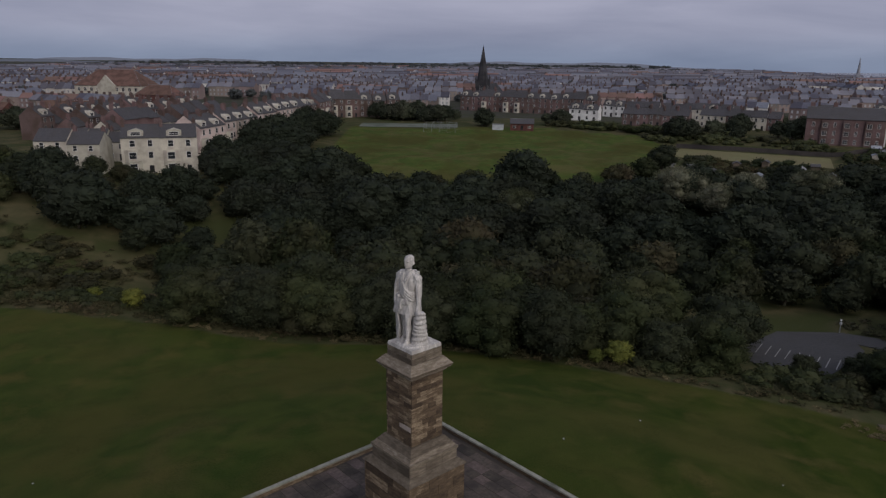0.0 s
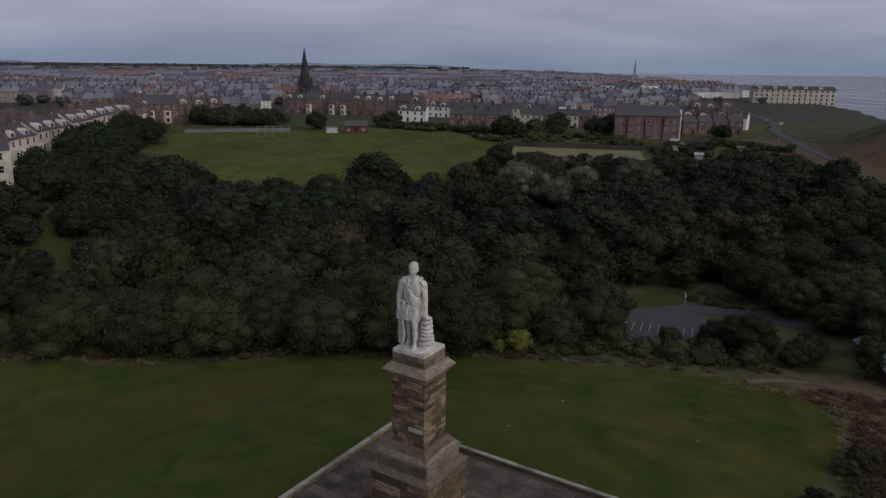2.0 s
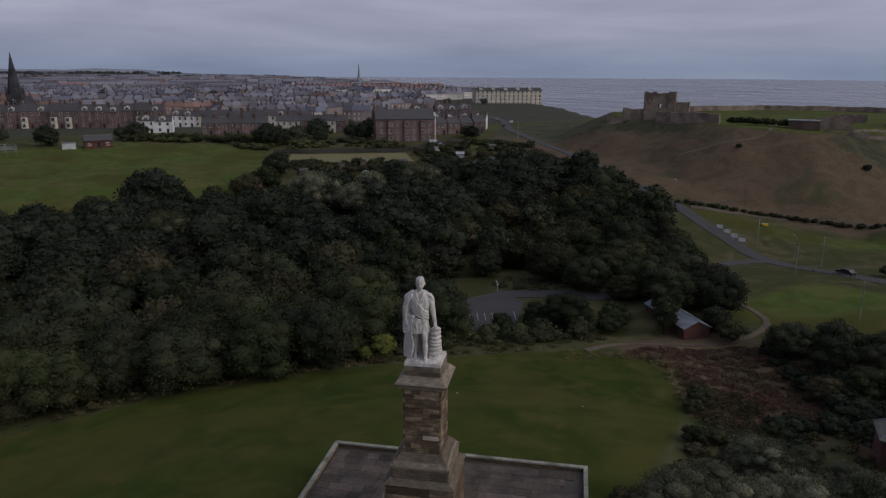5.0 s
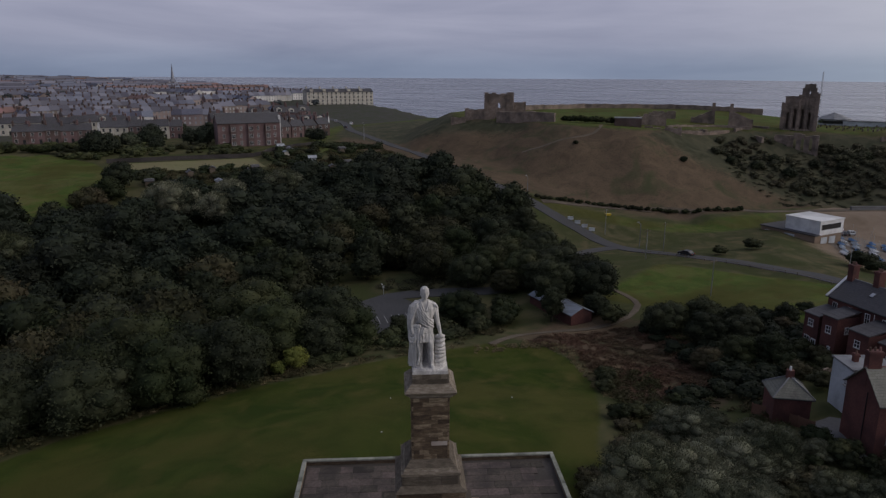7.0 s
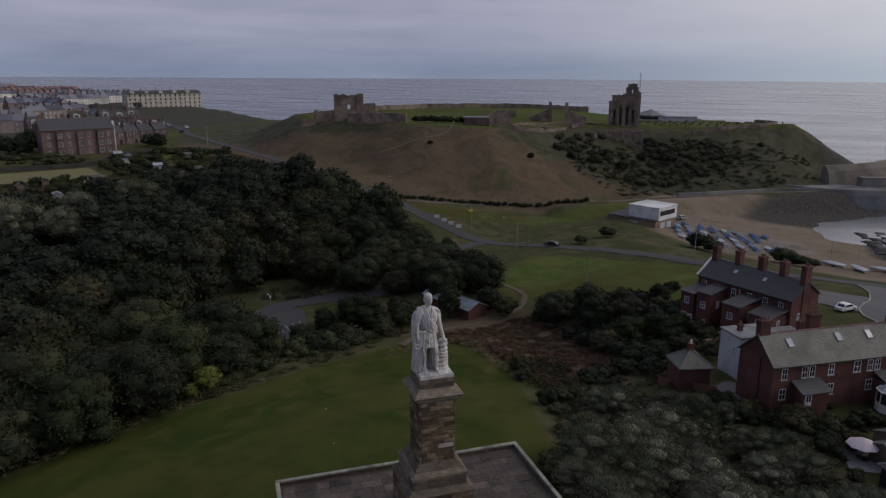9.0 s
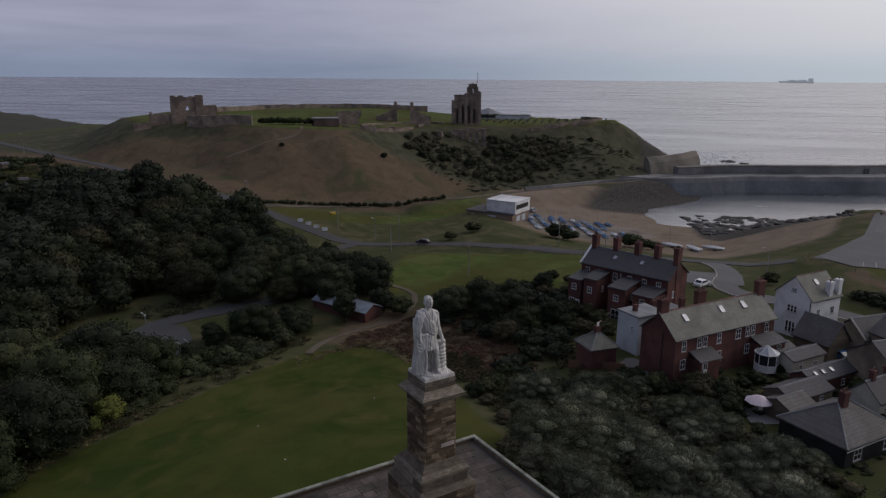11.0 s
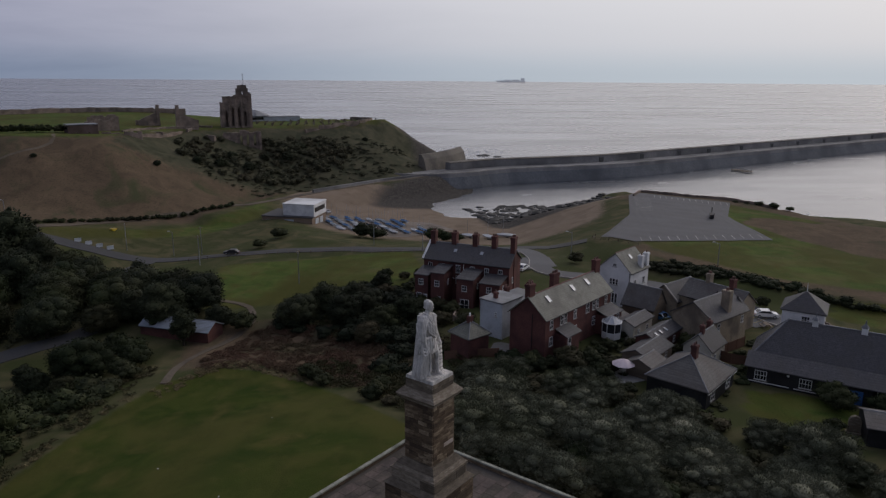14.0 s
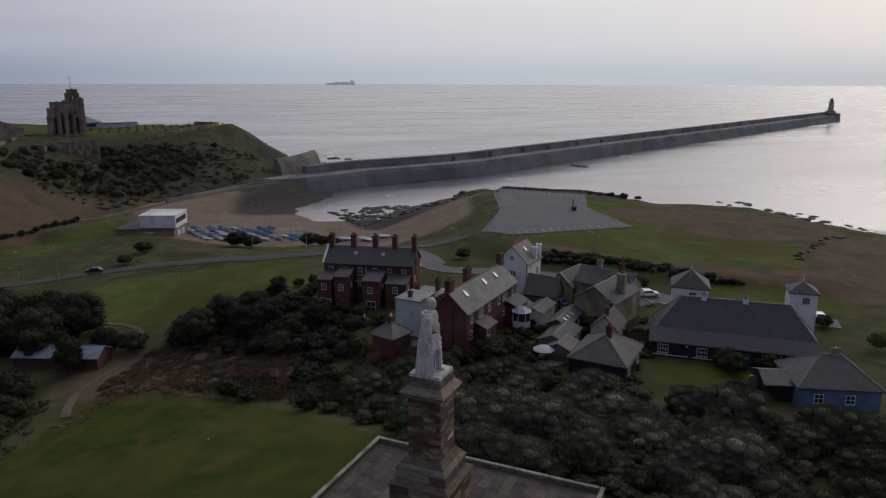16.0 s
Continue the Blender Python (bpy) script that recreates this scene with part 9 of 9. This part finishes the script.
M_FENCE = surf("red_brown_fence_boards", (0.14, 0.075, 0.05), (0.19, 0.105, 0.07), 4, 0.9, 0.2)
fence_line([(36, -9), (40, -5.5), (44.5, -13)], 1.8, M_FENCE, "red-brown boarded garden fence by the hall", 2.0, board=True)
fence_line([(46.5, 28), (50, 36)], 1.6, M_FENCE, "boarded fence beside the brick shed", 2.0, board=True)
fence_line([(140, 90), (137, 72), (133, 52), (127, 36), (124, 16)], 1.1, M_WOOD, "low post and rail fence along the road", 2.6)
fence_line([(126, -20), (119, -17), (108, -24)], 0.8, M_WOOD, "low timber rail by the car park", 2.6)
fence_line([(88, 282), (110, 271), (136, 257), (150, 262), (176, 262)], 1.8, surf("dark_fence_boards", (0.05, 0.045, 0.045), (0.08, 0.07, 0.065), 3, 0.9, 0.2), "dark boarded fence behind the field strip", 2.6, board=True)
low = curtain([(73, 29), (66, 31.5), (62, 30)], 1.0, 0.3, "low stone garden wall", 11, 1.0, 0.02, M_RUIN)
curtain([(178, -55), (187, -62), (166, -86), (150, -92)], 0.9, 0.6, "low stone wall round the car park edge", 12, 1.0, 0.02, M_RUIN)
curtain([(36, -37), (54, -31)], 1.0, 0.3, "low stone wall beside the lane", 13, 1.0, 0.02, M_RUIN)

# roadworks by the mound: barriers, yellow skip, heap
t = thing("barrier_row", Matrix.Identity(4), "white plastic road barriers in a row", "barrier")
for i in range(4):
    x, y = 157 - 1.2 * i, 124 - 3.2 * i
    part("barrier", Bits().prism([(-0.3, 0), (0.3, 0), (0.12, 0.5), (0.12, 1.0), (-0.12, 1.0), (-0.12, 0.5)], -0.9, 0.9, spot(x + 4.3, y, -27)), M_GREYWALL, t)
t = thing("skip", spot(176, 118, 40), "yellow builder's skip on rough ground", "skip")
t.scale = (0.55, 0.55, 0.55)
part("body", Bits().prism([(-1.2, 0.15), (1.2, 0.15), (1.8, 1.3), (-1.8, 1.3)], -0.9, 0.9), paint("yellow_steel", (0.5, 0.36, 0.02), 0.6), t)
part("rim", Bits().box(-1.85, -0.95, 1.25, 1.85, -0.85, 1.38).box(-1.85, 0.85, 1.25, 1.85, 0.95, 1.38), M_METAL, t)
# sheds in the dip
M_TIN = surf("blue_grey_sheet_roof", (0.20, 0.23, 0.27), (0.27, 0.30, 0.34), 2, 0.45, 0.1, 0.3, (0.16, 0.17, 0.19), stretch=(6, 1, 1))
t = house(80.4, 81.6, 115, 14.5, 5.0, 1.9, 1.2, M_BRICK, M_TIN, "long low brick hut with blue-grey sheet roof", name="hut", category="hut", sink=2)
for u in (-5, -1.5, 2.5, 5.5):
    window(t, side_m("b", 14.5, 5.0, u, 1.0), 0.9, 0.8)
# allotment sheds and glasshouses
rng = random.Random(71)
AL = [house(0, 0, 0, 2.6, 2.0, 1.9, 0.5, M_WOOD, R_DARK, "small weathered timber allotment shed", z=-500, name="allotment_shed", category="shed"),
      house(0, 0, 0, 3.0, 2.2, 1.9, 0.7, M_SKYGLASS, M_SKYGLASS, "small glazed allotment house with pale frame", z=-500, name="glasshouse", category="glasshouse"),
      house(0, 0, 0, 2.8, 2.0, 2.0, 0.4, M_CREAM, M_TIN, "pale allotment shed with sheet roof", z=-500, name="allotment_shed", category="shed")]
for i in range(40):
    x, y = rng.uniform(72, 172), rng.uniform(198, 262)
    if 215 - 0.25 * (x - 110) + 22 > y > 214 - 0.20 * (x - 110) or (x > 140 and 214 < y < 262):
        copy_thing(AL[(0, 0, 1, 0, 2)[rng.randrange(5)]], spot(x, y, rng.choice((25, 115)) + rng.uniform(-8, 8)))["group"] = "allotment sheds"
# playing field things
t = house(31.5, 330, 6, 10.5, 6.5, 3.0, 1.8, M_BRICK, R_DARK, "red brick sports pavilion with slate roof", name="pavilion", category="pavilion")
door(t, side_m("f", 10.5, 6.5, 0, 0.1), 1.2, 2.1, M_BLACK)
for u in (-3.4, 3.4):
    window(t, side_m("f", 10.5, 6.5, u, 1.0), 1.4, 1.1)
t = house(20.5, 330, 6, 5, 3, 2.2, 0, M_GREYWALL, M_LEAD, "small grey equipment cabin beside the pavilion", name="cabin", category="cabin")
t = thing("practice_nets", spot(-6, 321, 4), "tall steel cricket practice cage with netting", "nets")
for x in (-7, -3.5, 0, 3.5, 7):
    part("post", Bits().tube((x, -3, 0), (x, -3, 3.6), 0.06, 0.06, 6).tube((x, 9, 0), (x, 9, 3.6), 0.06, 0.06, 6), M_METAL, t)
    part("top_bar", Bits().tube((x, -3, 3.6), (x, 9, 3.6), 0.05, 0.05, 5), M_METAL, t)
for y in (-3, 9):
    part("top_bar", Bits().tube((-7, y, 3.6), (7, y, 3.6), 0.05, 0.05, 5).tube((-7, y, 1.8), (7, y, 1.8), 0.03, 0.03, 5), M_METAL, t)
for i in range(29):
    part("net_line", Bits().tube((-7 + 0.5 * i, -3, 0), (-7 + 0.5 * i, -3, 3.6), 0.012, 0.012, 3), M_METAL, t)


def pole(x, y, h, label, name="street_lamp", category="lamp", head=True):
    t = thing(name, spot(x, y, 30), label, category)
    part("pole", Bits().tube((0, 0, -0.3), (0, 0, h), 0.11, 0.07, 8), M_METAL, t)
    if head:
        part("arm", Bits().tube((0, 0, h - 0.1), (0, 1.2, h + 0.15), 0.05, 0.05, 6), M_METAL, t)
        part("lamp_head", Bits().chip(-0.14, 0.9, h + 0.08, 0.14, 1.6, h + 0.24, 0.04), M_HULLW, t)
    else:
        part("crossbar", Bits().box(-0.9, -0.06, h - 0.5, 0.9, 0.06, h - 0.36), M_WOOD, t)
    return t


for x, y, h in ((107, -6, 7), (127, 28, 7), (88, -34, 5), (168, 145, 7), (152, 96, 7), (139, 40, 7), (205, 262, 8)):
    pole(x, y, h, "grey steel street lamp beside the road")
for x, y in ((158, 110), (133, 86), (106, 60), (150, 88)):
    pole(x, y, 8, "weathered timber telegraph pole", "telegraph_pole", "pole", False)
t = pole(70.5, 121.5, 1.8, "car park lamp with white square head", "car_park_lamp")
part("sign", Bits().chip(-0.22, -0.04, 1.5, 0.22, 0.04, 1.95, 0.02), M_HULLW, t, "white square sign plate")
# bins and board at the car park
for i, (x, y) in enumerate(((136, -60.5), (137.4, -61.4), (138.8, -62.2))):
    t = thing("litter_bin", spot(x, y, 20), "dark wheeled litter bin on the car park", "bin")
    part("body", Bits().box(-0.55, -0.5, 0.15, 0.55, 0.5, 1.3, taper=-0.1), M_BLACK, t)
    part("lid", Bits().box(-0.65, -0.6, 1.3, 0.65, 0.6, 1.45), M_BLACK, t)
t = thing("notice_board", spot(140.4, -63.0, 20), "dark upright notice board on the car park", "board")
part("board", Bits().chip(-0.6, -0.05, 0.6, 0.6, 0.05, 2.9, 0.02), M_BLACK, t)
part("post", Bits().tube((-0.5, 0, -0.2), (-0.5, 0, 2.9), 0.05, 0.05, 6).tube((0.5, 0, -0.2), (0.5, 0, 2.9), 0.05, 0.05, 6), M_METAL, t)
# pale stone marker in the hall's garden
t = thing("stone_marker", spot(15.6, -9.5, 120), "weathered upright stone marker in the garden", "stone")
part("slab", Bits().prism([(-0.75, -0.3), (0.75, -0.3), (0.72, 1.7), (0.5, 2.2), (0, 2.4), (-0.5, 2.2), (-0.72, 1.7)], -0.22, 0.22), M_ASHLAR_PALE, t)
part("foot", Bits().chip(-0.9, -0.5, -0.3, 0.9, 0.5, 0.2, 0.04), M_ASHLAR_PALE, t)
# bench tables on the grass behind the yard
BENCH = thing("picnic_table", spot(69, -23, 30), "weathered timber picnic table on grass", "table")
part("tabletop", Bits().box(-0.9, -0.38, 0.72, 0.9, 0.38, 0.77), M_WOOD, BENCH)
for s in (-1, 1):
    part("bench_seat", Bits().box(-0.9, s * 0.75 - 0.14, 0.42, 0.9, s * 0.75 + 0.14, 0.47), M_WOOD, BENCH)
    part("leg_frame", Bits().tube((s * 0.7, -0.75, 0.0), (s * 0.7, -0.2, 0.74), 0.04, 0.04, 5).tube((s * 0.7, 0.75, 0.0), (s * 0.7, 0.2, 0.74), 0.04, 0.04, 5).box(s * 0.7 - .04, -0.85, 0.36, s * 0.7 + .04, 0.85, 0.43), M_WOOD, BENCH)
copy_thing(BENCH, spot(66, -21.5, 60))
copy_thing(BENCH, spot(52, -22.0, 10))
# pale boulders along the shore path
for i in range(14):
    ob = new("boulder", ROCKS[i % 4])
    x, y = 84 - 1.6 * i + rng.uniform(-1, 1), -118 + 3.4 * i + rng.uniform(-1, 1)
    ob.matrix_basis = spot(x, y, 40 * i) @ Matrix.Diagonal((0.9, 0.7, 1.2, 1))
    tagged(ob, "pale boulder beside the shore path", "boulder", "boulders along the shore path")
# ship far out; pale, half-clear paint stands in for haze
M_SHIP = surf("hazed_ship_paint", (0.8, 0.8, 0.84), (0.85, 0.85, 0.88), 0.1, 0.8, 0.0)
M_SHIP.node_tree.nodes["Principled BSDF"].inputs["Alpha"].default_value = 0.45
sp = thing("cargo_ship", Matrix.Translation((4560, -1216, SEA)) @ bearing(12), "far grey cargo ship on the murky horizon", "ship")
part("hull", Bits().prism([(-95, 0), (86, 0), (98, 10), (-95, 10)], -12, 12, pose(0, 0, 0, 0, 0, 90)), M_SHIP, sp)
part("bridge", Bits().box(-10, -90, 10, 10, -66, 26), M_SHIP, sp)
part("deck_cargo", Bits().box(-9, -56, 10, 9, -10, 17).box(-9, -2, 10, 9, 44, 16), M_SHIP, sp)
part("mast", Bits().tube((0, 62, 10), (0, 62, 26), 1.0, 0.6, 6), M_SHIP, sp)
# daisies of litter on the lawn
for x, y in ((12, 66), (4, 30), (-40, 60), (33, 62), (22, 74)):
    ob = new("paper_scrap", mesh_of("paper_scrap", Bits().add([(-.09, -.06, 0), (.1, -.07, .04), (.11, .07, 0.02), (-.06, .08, .05)], [(0, 1, 2, 3)]), M_HULLW))
    ob.matrix_basis = spot(x, y, x * 20) @ Matrix.Translation((0, 0, 0.05))
    tagged(ob, "small white scrap of paper on the lawn", "litter")
# terrace flags
flags = tagged(new("terrace_floor"), "worn flagstone floor of the monument terrace", "floor", kind="structure")
flags.matrix_basis = TERR
FLAG = [mesh_of("flagstone", Bits().chip(-w / 2 + 0.012, -0.54, -0.05, w / 2 - 0.012, 0.54, 0.05, 0.012), M_FLAG) for w in (1.2, 1.6, 2.0)]
rng = random.Random(5)
for r in range(21):
    x = -11.78
    y = -11.25 + 1.105 * r
    while x < 11.7:
        k = rng.randrange(3)
        w = (1.2, 1.6, 2.0)[k]
        if x + w > 11.75:
            break
        ob = part("flagstone", FLAG[k], None, flags, at=pose(x + w / 2, y, 3.12 + rng.uniform(0, 0.012)))
        x += w
